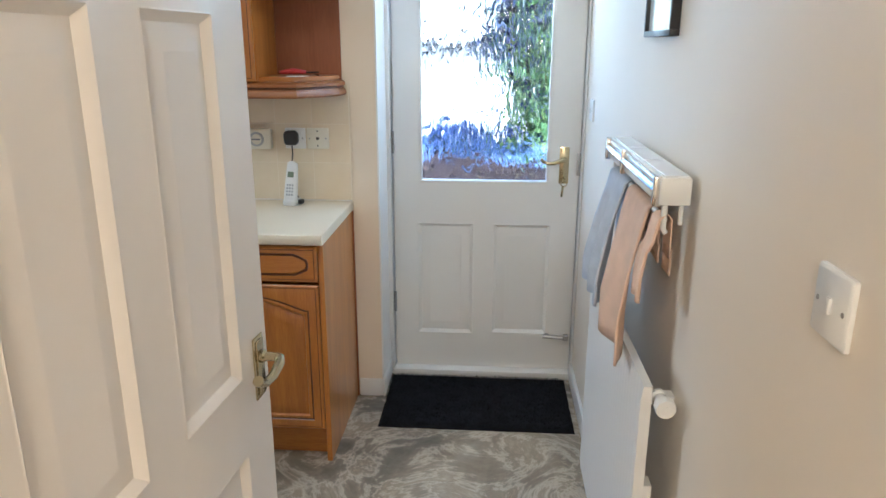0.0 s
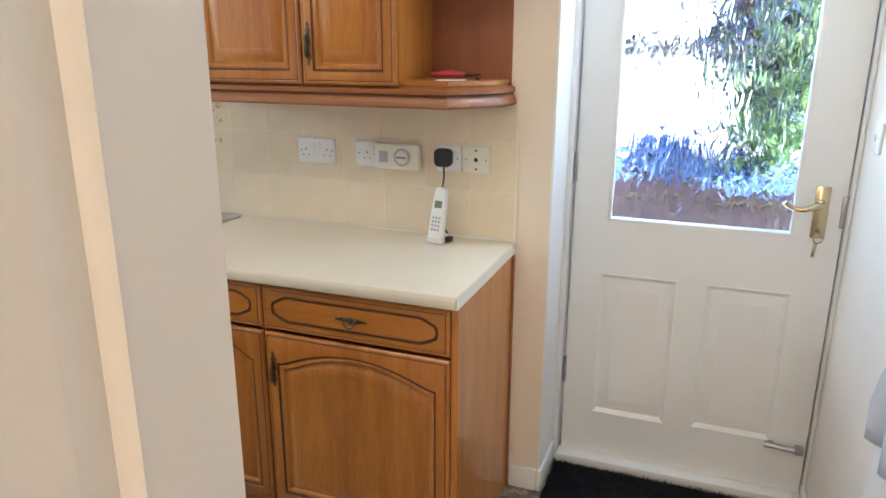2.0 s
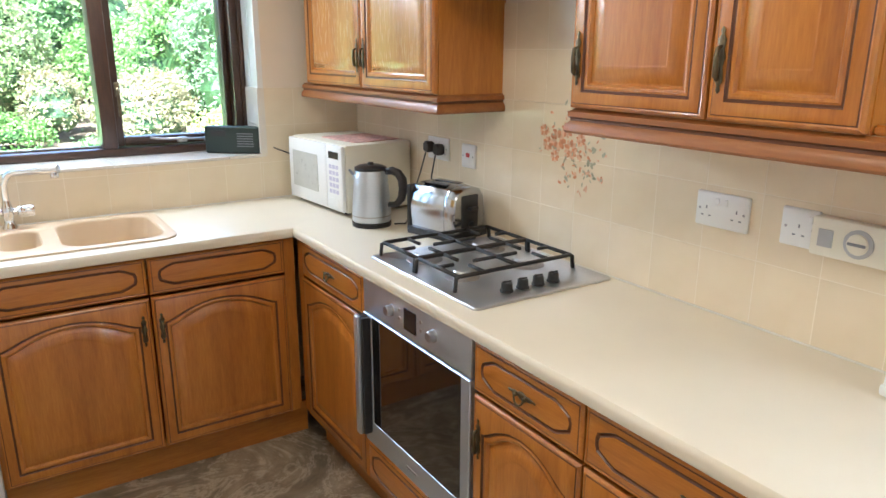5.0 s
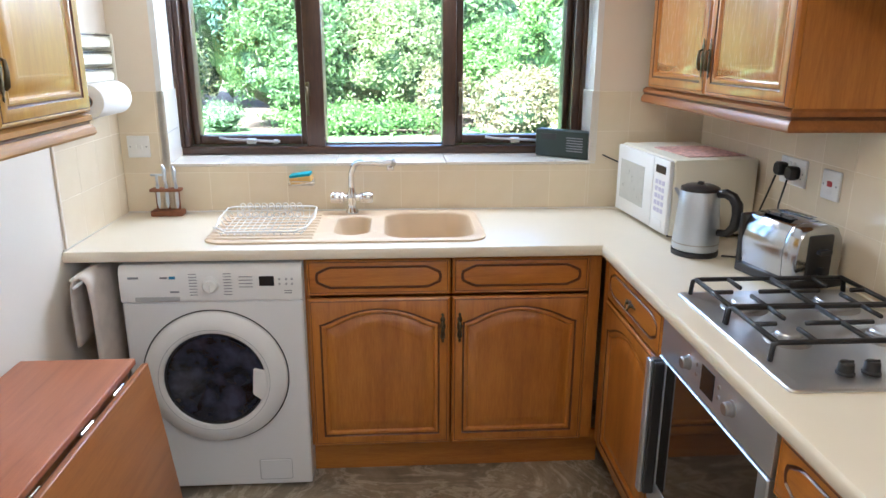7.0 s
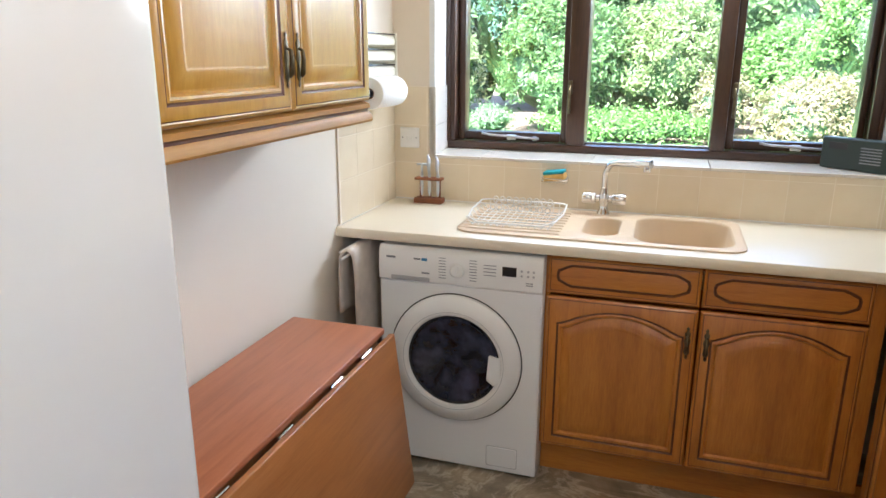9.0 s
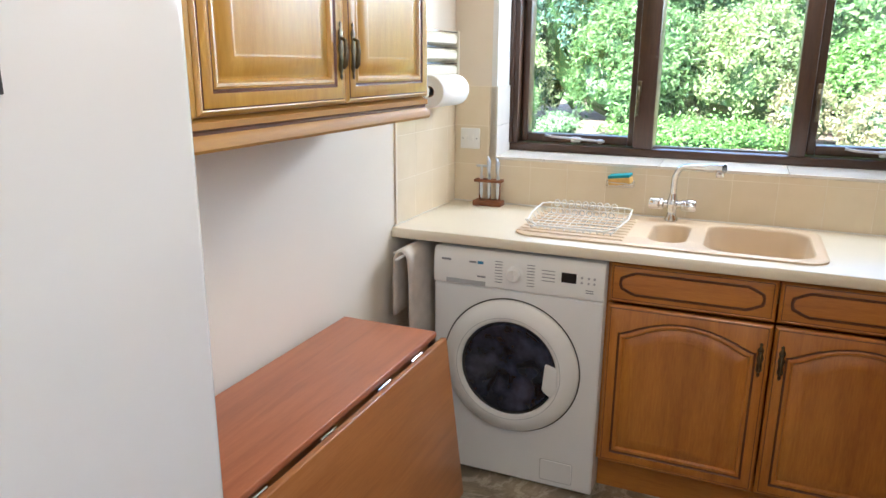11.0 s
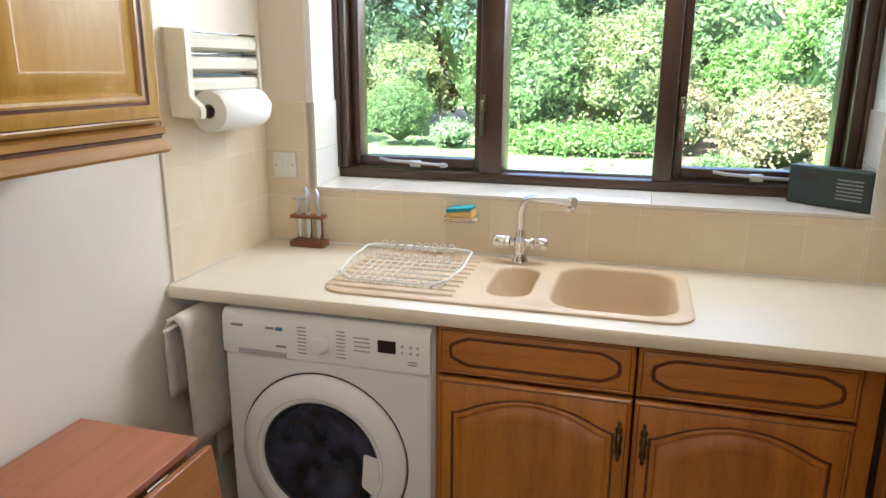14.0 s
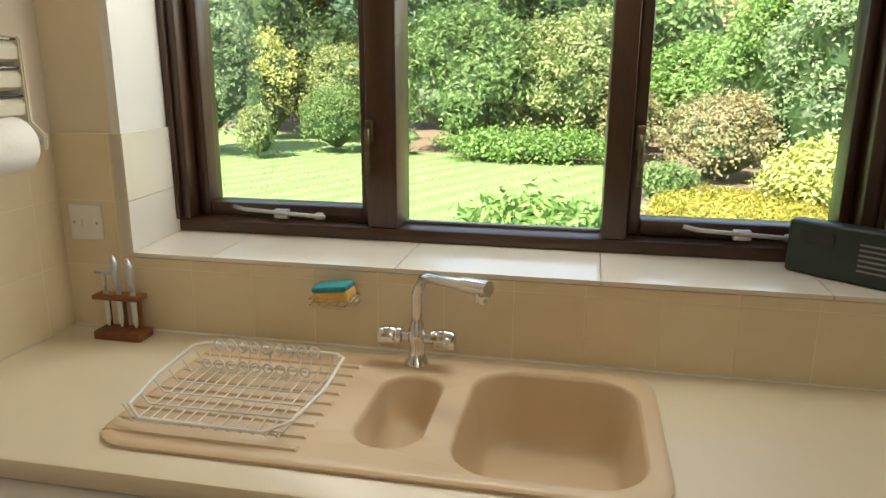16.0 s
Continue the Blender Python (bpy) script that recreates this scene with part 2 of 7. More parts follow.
def floor_material():
    """Vinyl with a slate look: brown, grey and cream clouds with pale flaky veins."""
    m, nt, p = nodes("slate_effect_vinyl")
    a = noise_tex(nt, 1.5, 8, rough=0.62, distort=1.2)
    b = noise_tex(nt, 2.7, 12, rough=0.68, distort=1.6)
    col = ramp(nt, a, [(0.30, (0.095, 0.080, 0.060)), (0.44, (0.22, 0.175, 0.115)), (0.54, (0.40, 0.32, 0.21)), (0.68, (0.58, 0.51, 0.39))])
    col2 = ramp(nt, b, [(0.36, (0.035, 0.034, 0.032)), (0.455, (0.15, 0.13, 0.105)), (0.50, (0.60, 0.53, 0.42)), (0.54, (0.19, 0.155, 0.11)), (0.60, (0.38, 0.32, 0.23)), (0.66, (0.72, 0.66, 0.55))])
    mix = nt.nodes.new("ShaderNodeMix")
    mix.data_type = "RGBA"
    mix.inputs[0].default_value = 0.52
    nt.links.new(col, mix.inputs[6])
    nt.links.new(col2, mix.inputs[7])
    nt.links.new(mix.outputs[2], p.inputs["Base Color"])
    rr = nt.nodes.new("ShaderNodeMapRange")
    rr.inputs["To Min"].default_value, rr.inputs["To Max"].default_value = 0.22, 0.42
    nt.links.new(b, rr.inputs["Value"])
    nt.links.new(rr.outputs[0], p.inputs["Roughness"])
    bump(nt, p, b, 0.35, 0.002)
    return m


floor_mat = floor_material()


def glass_material(name, obscure=False):
    m, nt, p = nodes(name)
    p.inputs["Base Color"].default_value = (1, 1, 1, 1)
    p.inputs["Roughness"].default_value = 0.0
    p.inputs["IOR"].default_value = 1.45
    p.inputs["Transmission Weight"].default_value = 1.0
    if obscure:
        tc = nt.nodes.new("ShaderNodeTexCoord")
        mp = nt.nodes.new("ShaderNodeMapping")
        mp.inputs["Scale"].default_value = (1.0, 1.0, 0.40)
        n = nt.nodes.new("ShaderNodeTexNoise")
        n.inputs["Scale"].default_value, n.inputs["Detail"].default_value, n.inputs["Distortion"].default_value = 22, 1.0, 1.2
        nt.links.new(tc.outputs["Object"], mp.inputs[0])
        nt.links.new(mp.outputs[0], n.inputs["Vector"])
        bump(nt, p, n.outputs["Fac"], 1.0, 0.008)
    return m


clear_glass = glass_material("clear_glass")
obscure_glass = glass_material("rippled_glass", True)


def leaf_material(name, lo, mid, hi, rough=0.5):
    m, nt, p = nodes(name)
    g = nt.nodes.new("ShaderNodeNewGeometry")
    col = ramp(nt, g.outputs["Random Per Island"], [(0.0, lo), (0.5, mid), (1.0, hi)])
    nt.links.new(col, p.inputs["Base Color"])
    p.inputs["Roughness"].default_value = rough
    t = nt.nodes.new("ShaderNodeBsdfTranslucent")
    nt.links.new(col, t.inputs[0])
    mx = nt.nodes.new("ShaderNodeMixShader")
    mx.inputs[0].default_value = 0.38
    nt.links.new(p.outputs[0], mx.inputs[1])
    nt.links.new(t.outputs[0], mx.inputs[2])
    nt.links.new(mx.outputs[0], nt.nodes["Material Output"].inputs[0])
    return m


leaf_green = leaf_material("green_leaves", (0.085, 0.165, 0.052), (0.145, 0.255, 0.080), (0.250, 0.370, 0.130))
leaf_fresh = leaf_material("fresh_green_leaves", (0.090, 0.190, 0.042), (0.170, 0.320, 0.075), (0.290, 0.460, 0.140))
# Dark foliage; also colours most shrub hearts, as the shade among their leaves.
leaf_dark_and_shade = leaf_material("dark_green_leaves_and_heart_shade", (0.019, 0.050, 0.018), (0.044, 0.100, 0.031), (0.088, 0.163, 0.050))
leaf_conifer = leaf_material("blue_green_conifer_sprays", (0.075, 0.165, 0.112), (0.135, 0.255, 0.165), (0.210, 0.360, 0.240))
leaf_variegated = leaf_material("yellow_variegated_leaves", (0.115, 0.190, 0.055), (0.235, 0.315, 0.110), (0.44, 0.47, 0.23))
leaf_yellow = leaf_material("bright_yellow_leaves", (0.30, 0.36, 0.08), (0.45, 0.50, 0.14), (0.64, 0.66, 0.32))
leaf_tan = leaf_material("pinkish_tan_leaves", (0.190, 0.200, 0.085), (0.330, 0.310, 0.155), (0.48, 0.40, 0.24))
leaf_silver = leaf_material("silvery_green_leaves", (0.117, 0.208, 0.091), (0.221, 0.338, 0.156), (0.390, 0.494, 0.286))
leaf_lavender = leaf_material("pale_blue_flower_spikes", (0.04, 0.07, 0.14), (0.12, 0.20, 0.46), (0.30, 0.42, 0.75))
heather_mat = leaf_material("yellow_green_heather", (0.23, 0.25, 0.04), (0.36, 0.37, 0.06), (0.44, 0.32, 0.08))
leaf_purple = leaf_material("blue_purple_leaves", (0.015, 0.03, 0.035), (0.05, 0.065, 0.12), (0.18, 0.22, 0.42))
grass_mat = leaf_material("grass_blades", (0.17, 0.28, 0.09), (0.24, 0.36, 0.12), (0.33, 0.44, 0.18))


def ground_material(name, a, b, scale, stripes=False):
    m, nt, p = nodes(name)
    n = noise_tex(nt, scale, 8, rough=0.65)
    col = ramp(nt, n, [(0.3, a), (0.7, b)])
    if stripes:
        tc = nt.nodes.new("ShaderNodeTexCoord")
        mp = nt.nodes.new("ShaderNodeMapping")
        mp.inputs["Rotation"].default_value = (0, 0, radians(-64))
        w = nt.nodes.new("ShaderNodeTexWave")
        w.inputs["Scale"].default_value, w.inputs["Distortion"].default_value = 0.55, 1.2
        nt.links.new(tc.outputs["Object"], mp.inputs[0])
        nt.links.new(mp.outputs[0], w.inputs["Vector"])
        mx = nt.nodes.new("ShaderNodeMix")
        mx.data_type = "RGBA"
        mx.blend_type = "MULTIPLY"
        mx.inputs[0].default_value = 0.34
        nt.links.new(col, mx.inputs[6])
        nt.links.new(w.outputs["Color"], mx.inputs[7])
        col = mx.outputs[2]
    nt.links.new(col, p.inputs["Base Color"])
    p.inputs["Roughness"].default_value = 0.9
    bump(nt, p, noise_tex(nt, scale * 14, 4), 0.6, 0.02)
    return m


lawn_mat = ground_material("mown_lawn", (0.17, 0.28, 0.095), (0.25, 0.37, 0.145), 2.2, True)
soil_mat = ground_material("soil_and_chippings", (0.12, 0.09, 0.06), (0.26, 0.20, 0.14), 2.5)
paving_mat = ground_material("pale_paving", (0.55, 0.52, 0.47), (0.68, 0.66, 0.62), 4.0)


# ---- building helpers ----
def obj(name, bm, mats, parent=None, label="", m=None, smooth=False, kind="", category="", group=""):
    me = bpy.data.meshes.new(name)
    bm.normal_update()
    bm.to_mesh(me)
    bm.free()
    for x in (mats if isinstance(mats, (list, tuple)) else [mats]):
        me.materials.append(x)
    if smooth:
        me.shade_smooth() if smooth is True else None
        if smooth == "auto":
            me.shade_smooth()
            me.set_sharp_from_angle(angle=radians(35))
    ob = new(name, me)
    ob.parent = parent
    if m is not None:
        ob.matrix_local = m
    return tagged(ob, label, category, group, kind)


def thing(name, label, category, m=None, group=""):
    ob = new(name)
    ob.empty_display_size = 0.05
    if m is not None:
        ob.matrix_world = m
    return tagged(ob, label, category, group)


def box(bm, x0, x1, y0, y1, z0, z1, bev=0.0, seg=2, mat=0):
    r = bmesh.ops.create_cube(bm, size=1.0)
    for v in r["verts"]:
        v.co = Vector((x0 + (v.co.x + 0.5) * (x1 - x0), y0 + (v.co.y + 0.5) * (y1 - y0), z0 + (v.co.z + 0.5) * (z1 - z0)))
    faces = {f for v in r["verts"] for f in v.link_faces}
    for f in faces:
        f.material_index = mat
    if bev > 0:
        bev = min(bev, 0.49 * min(abs(x1 - x0), abs(y1 - y0), abs(z1 - z0)))
        es = list({e for v in r["verts"] for e in v.link_edges})
        q = bmesh.ops.bevel(bm, geom=es, offset=bev, segments=seg, affect="EDGES", profile=0.5, material=mat)
    return r


def newbox(*a, **k):
    bm = bmesh.new()
    box(bm, *a, **k)
    return bm


def loft(bm, loops, mats=None, cap0=False, cap1=True, capmat=None):
    rings = [[bm.verts.new(c) for c in lp] for lp in loops]
    n = len(rings[0])
    for i in range(len(rings) - 1):
        for j in range(n):
            k = (j + 1) % n
            f = bm.faces.new((rings[i][j], rings[i][k], rings[i + 1][k], rings[i + 1][j]))
            f.material_index = mats[i] if mats else 0
    if cap0:
        bm.faces.new(list(reversed(rings[0])))
    if cap1:
        f = bm.faces.new(rings[-1])
        f.material_index = capmat if capmat is not None else (mats[-1] if mats else 0)
    return rings


def lathe(bm, prof, centre=(0, 0, 0), axis="z", seg=20, caps=True, mat=0):
    """prof: (radius, height) pairs along the axis."""
    c = Vector(centre)
    loops = []
    for r, h in prof:
        lp = []
        for i in range(seg):
            a = 2 * math.pi * i / seg
            u, v = max(r, 1e-5) * math.cos(a), max(r, 1e-5) * math.sin(a)
            lp.append(c + {"z": Vector((u, v, h)), "y": Vector((u, h, -v)), "x": Vector((h, u, v))}[axis])
        loops.append(lp)
    return loft(bm, loops, mats=[mat] * (len(prof)), cap0=caps, cap1=caps)


def tube(bm, pts, r, seg=8, closed=False, mat=0):
    pts = [Vector(p) for p in pts]
    n = len(pts)
    rings = []
    up = None
    for i, p in enumerate(pts):
        a = pts[(i - 1) % n] if (closed or i > 0) else p
        b = pts[(i + 1) % n] if (closed or i < n - 1) else p
        d = (b - a).normalized()
        if up is None:
            up = d.orthogonal().normalized()
        up = (up - d * up.dot(d))
        up = up.normalized() if up.length > 1e-6 else d.orthogonal().normalized()
        s = d.cross(up)
        rr = r[i] if isinstance(r, (list, tuple)) else r
        rings.append([bm.verts.new(p + rr * (math.cos(2 * math.pi * k / seg) * up + math.sin(2 * math.pi * k / seg) * s)) for k in range(seg)])
    m = n if closed else n - 1
    for i in range(m):
        for k in range(seg):
            f = bm.faces.new((rings[i][k], rings[i][(k + 1) % seg], rings[(i + 1) % n][(k + 1) % seg], rings[(i + 1) % n][k]))
            f.material_index = mat
    if not closed:
        bm.faces.new(list(reversed(rings[0]))).material_index = mat
        bm.faces.new(rings[-1]).material_index = mat


def arc_pts(c, r, a0, a1, n, plane="xz"):
    out = []
    for i in range(n + 1):
        a = radians(a0 + (a1 - a0) * i / n)
        u, v = r * math.cos(a), r * math.sin(a)
        out.append(Vector(c) + (Vector((u, 0, v)) if plane == "xz" else Vector((u, v, 0)) if plane == "xy" else Vector((0, u, v))))
    return out


def rounded(x0, x1, y0, y1, r, n=5):
    pts = []
    for cx, cy, a in ((x1 - r, y0 + r, -90), (x1 - r, y1 - r, 0), (x0 + r, y1 - r, 90), (x0 + r, y0 + r, 180)):
        for i in range(n + 1):
            t = radians(a + 90 * i / n)
            pts.append((cx + r * math.cos(t), cy + r * math.sin(t)))
    return pts


# ---- the plan, in metres ----
XW, YN, YS, XE, YD, CEIL = -2.966, 3.828, 1.45, 0.752, 4.082, 2.36
WX, NY = -2.41, 3.27          # fronts of the doors on the window run and on the cooker run
WORK = 0.91
WY0, WY1, WZ0, WZ1 = 1.613, 3.378, 1.109, 2.14   # the window's opening
XG = -3.30

# ---- floor, walls, ceiling ----
def wall(name, x0, x1, y0, y1, z0, z1, mat):
    return obj(name, newbox(x0, x1, y0, y1, z0, z1), mat, kind="structure")


obj("floor", newbox(-3.3, 1.0, -0.9, 4.16, -0.1, 0.0), floor_mat, kind="structure")
obj("ceiling", newbox(-3.3, 1.0, -0.9, 4.16, CEIL, CEIL + 0.15), ceiling_paint, kind="structure")


def boxes_wall(name, parts_, mat):
    bm = bmesh.new()
    for b in parts_:
        box(bm, *b)
    return obj(name, bm, mat, kind="structure")


XO = XW - 0.36
wall_west = boxes_wall("wall_west", [
    (XO, XW, 1.16, 4.16, -0.1, WZ0 - 0.012), (XO, XW, 1.16, 4.16, WZ1, CEIL),
    (XO, XW, 1.16, WY0, WZ0 - 0.012, WZ1), (XO, XW, WY1, 4.16, WZ0 - 0.012, WZ1)], wall_paint)
wall_north = boxes_wall("wall_north", [
    (XW, -0.13, YN, 4.16, -0.1, CEIL), (-0.13, XE, YN, 4.16, 2.09, CEIL)], wall_paint)
wall_east = wall("wall_east", XE, XE + 0.15, -0.9, 4.16, -0.1, CEIL, wall_pale)
wall_south = boxes_wall("wall_south", [
    (XW, -0.20, YS - 0.12, YS, -0.1, CEIL), (-0.20, XE, YS - 0.12, YS, 2.07, CEIL)], wall_pale)
boxes_wall("hall_wall", [(-0.65, -0.5, -0.9, YS - 0.12, -0.1, CEIL), (-0.5, XE, -0.9, -0.75, -0.1, CEIL)], wall_pale)


def skirting(name, x0, x1, y0, y1, m_axis):
    bm = bmesh.new()
    box(bm, x0, x1, y0, y1, 0.0, 0.085, bev=0.006)
    return obj(name, bm, white_gloss, kind="structure", smooth="auto")


skirting("baseboard", -0.232, -0.13, YN - 0.016, YN, "x")
skirting("baseboard", -0.13, -0.114, YN - 0.016, YD - 0.04, "y")
skirting("baseboard", XE - 0.016, XE, 1.5, YD - 0.02, "y")
skirting("baseboard", -2.2, -0.8, YS, YS + 0.016, "x")

# door frame of the back door
bm = bmesh.new()
box(bm, -0.130, -0.106, YD - 0.035, YD + 0.06, 0.0, 2.09, 0.003)
box(bm, 0.742, XE - 0.0005, YD - 0.035, YD + 0.06, 0.0, 2.09, 0.003)
box(bm, -0.106, 0.742, YD - 0.035, YD + 0.06, 2.035, 2.09, 0.003)
box(bm, -0.106, 0.742, YD - 0.05, YD + 0.06, 0.0, 0.035, 0.004)
box(bm, -0.106, -0.094, YD + 0.045, YD + 0.06, 0.035, 2.035)
box(bm, 0.730, 0.742, YD + 0.045, YD + 0.06, 0.035, 2.035)
obj("door_frame", bm, white_gloss, kind="structure", smooth="auto")
bm = bmesh.new()
box(bm, -0.129, -0.122, YN - 0.004, YD - 0.036, 0.086, 2.088)
obj("trim", bm, white_gloss, kind="structure")


# ---- the window ----
window = thing("window_1", "dark brown three-light window above the sink with clear glass", "window")
window["kind"] = "structure"
XF0, XF1 = -3.335, -3.203     # frame's outer and inner faces


def bar(bm, x0, x1, y0, y1, z0, z1, b=0.006):
    box(bm, x0, x1, y0, y1, z0, z1, bev=b, seg=2)


bm = bmesh.new()
bar(bm, XF0, XF1, WY0, WY1, WZ0, WZ0 + 0.034)
bar(bm, XF0, XF1, WY0 + 0.034, WY1 - 0.034, WZ1 - 0.04, WZ1)
obj("frame_rails", bm, frame_wood_h, window, smooth="auto")
bm = bmesh.new()
bar(bm, XF0, XF1, WY0, WY0 + 0.042, WZ0 + 0.034, WZ1)
bar(bm, XF0, XF1, WY1 - 0.055, WY1, WZ0 + 0.034, WZ1)
M1, M2 = (2.159, 2.240), (2.752, 2.812)
bar(bm, XF0, XF1, *M1, WZ0 + 0.034, WZ1 - 0.04)
bar(bm, XF0, XF1, *M2, WZ0 + 0.034, WZ1 - 0.04)
bar(bm, XF1, XF1 + 0.018, WY0, WY0 + 0.020, WZ0 + 0.034, WZ1)
bar(bm, XF1, XF1 + 0.018, WY1 - 0.022, WY1, WZ0 + 0.034, WZ1)
obj("frame_posts", bm, frame_wood, window, smooth="auto")
for a, b in ((WY0 + 0.042, M1[0]), (M2[1], WY1 - 0.055)):
    z0, z1 = WZ0 + 0.034, WZ1 - 0.04
    bm = bmesh.new()
    bar(bm, XF0 + 0.006, XF1 - 0.048, a + 0.003, a + 0.034, z0 + 0.003, z1 - 0.003)
    bar(bm, XF0 + 0.006, XF1 - 0.048, b - 0.030, b - 0.003, z0 + 0.003, z1 - 0.003)
    bar(bm, XF0 + 0.006, XF1 - 0.049, a + 0.034, b - 0.030, z0 + 0.003, z0 + 0.042)
    bar(bm, XF0 + 0.006, XF1 - 0.049, a + 0.034, b - 0.030, z1 - 0.046, z1 - 0.003)
    obj("casement", bm, frame_wood, window, smooth="auto")
    g = obj("pane", newbox(XG - 0.003, XG + 0.001, a + 0.031, b - 0.026, z0 + 0.038, z1 - 0.04), clear_glass, window)
    g.visible_shadow = False
    # stay along the foot of the casement
    bm = bmesh.new()
    c = 0.5 * (a + b)
    tube(bm, [(XF1 - 0.004, c - 0.125, z0 + 0.040), (XF1 + 0.002, c - 0.09, z0 + 0.034), (XF1 + 0.0, c + 0.06, z0 + 0.026), (XF1 - 0.002, c + 0.135, z0 + 0.022)], 0.0055, 8)
    box(bm, XF1 - 0.022, XF1 - 0.002, c - 0.01, c + 0.03, z0 + 0.012, z0 + 0.036, 0.003)
    box(bm, XF1 - 0.022, XF1 - 0.004, c + 0.105, c + 0.125, z0 + 0.012, z0 + 0.03, 0.003)
    obj("stay", bm, silver_paint, window, smooth=True)
    # catch on the meeting post
    y = M1[0] + 0.012 if a < 2 else M2[1] + 0.018
    bm = bmesh.new()
    box(bm, XF1, XF1 + 0.012, y - 0.010, y + 0.010, 1.36, 1.42, 0.004)
    tube(bm, [(XF1 + 0.022, y, 1.40), (XF1 + 0.026, y, 1.36), (XF1 + 0.02, y, 1.28)], 0.007, 8)
    obj("catch", bm, pewter, window, smooth=True)
g = obj("pane", newbox(XG - 0.003, XG + 0.001, M1[1] - 0.003, M2[0] + 0.003, WZ0 + 0.03, WZ1 - 0.04), clear_glass, window)
g.visible_shadow = False
obj("pane_bead", newbox(XG + 0.004, XG + 0.02, M1[1], M2[0], WZ0 + 0.034, WZ0 + 0.042, 0.002), steel_dark, window)

# beaded cord of a blind, by the window's end
bm = bmesh.new()
for i in range(75):
    z = 1.14 + i * 0.0125
    lathe(bm, [(0.0, -0.003), (0.003, -0.0012), (0.003, 0.0012), (0.0, 0.003)], (XW - 0.12, WY1 - 0.014, z), seg=6)
tagged(obj("blind_cord", bm, white_plastic, smooth=True), "pale beaded blind cord hanging beside the window", "blind cord")


# ---- base cabinets ----
def arch_loop(w, h, stile, d, y, n=14, rise=0.045, step=0.012, foot=None, flat=False):
    """A cathedral arch, d inside the line that stands stile in from the edges of a w by h door."""
    foot = stile if foot is None else foot
    x0, x1 = stile + d, w - stile - d
    b, top = foot + d, h - stile - d
    half = 0.5 * (x1 - x0)
    cx = 0.5 * (x0 + x1)
    s = 0.82
    h0 = top - rise
    pts = [(x0, b), (x1, b), (x1, h0 - step)]
    pts.append((cx + half * 0.95, h0 - step + 0.001))
    for i in range(n + 1):
        u = s - 2 * s * i / n
        pts.append((cx + half * u * 1.0, h0 + rise * (1 - (u / s) ** 2)))
    pts.append((cx - half * 0.95, h0 - step + 0.001))
    pts.append((x0, h0 - step))
    if flat:
        pts = [(px, min(pz, top) if pz < b + 0.001 else (pz if pz < h0 - step else top)) for px, pz in pts]
        pts = [(px, top if k >= 2 else pz) for k, (px, pz) in enumerate(pts)]
    return [(px, y, pz) for px, pz in pts]


def rect_like(w, h, d, y, n=14, half_scale=0.82):
    """The door's outline, d inside its edge, with as many points as arch_loop."""
    pts = [(d, d), (w - d, d), (w - d, h - d)]
    pts.append((w * 0.93, h - d))
    for i in range(n + 1):
        pts.append((w * (0.9 - 0.8 * i / n), h - d))
    pts.append((w * 0.07, h - d))
    pts.append((d, h - d))
    return [(px, y, pz) for px, pz in pts]


def cut_loop(w, h, mx, mz, c, d, y):
    """A long panel with ogee-cut corners."""
    x0, x1, z0, z1 = mx + d, w - mx - d, mz + d, h - mz - d
    c = max(0.002, c - 0.3 * d)
    q = min(c, 0.46 * (z1 - z0))
    p = []
    for cx, cz, sx, sz in ((x1, z0, -1, 1), (x1, z1, -1, -1), (x0, z1, 1, -1), (x0, z0, 1, 1)):
        a = [(cx + sx * q * 1.5, cz), (cx + sx * q * 1.0, cz + sz * q * 0.18), (cx + sx * q * 0.45, cz + sz * q * 0.45), (cx + sx * q * 0.12, cz + sz * q * 0.62), (cx, cz + sz * q)]
        if (sx, sz) in ((-1, -1), (1, 1)):
            a = a[::-1]
        p += a
    return [(px, y, pz) for px, pz in p]


def rect_cut(w, h, d, y):
    p = []
    for cx, cz, sx, sz in ((w - d, d, -1, 1), (w - d, h - d, -1, -1), (d, h - d, 1, -1), (d, d, 1, 1)):
        a = [(cx + sx * 0.04, cz), (cx + sx * 0.02, cz), (cx, cz), (cx, cz + sz * 0.01), (cx, cz + sz * 0.02)]
        if (sx, sz) in ((-1, -1), (1, 1)):
            a = a[::-1]
        p += a
    return [(px, y, pz) for px, pz in p]


T = 0.02


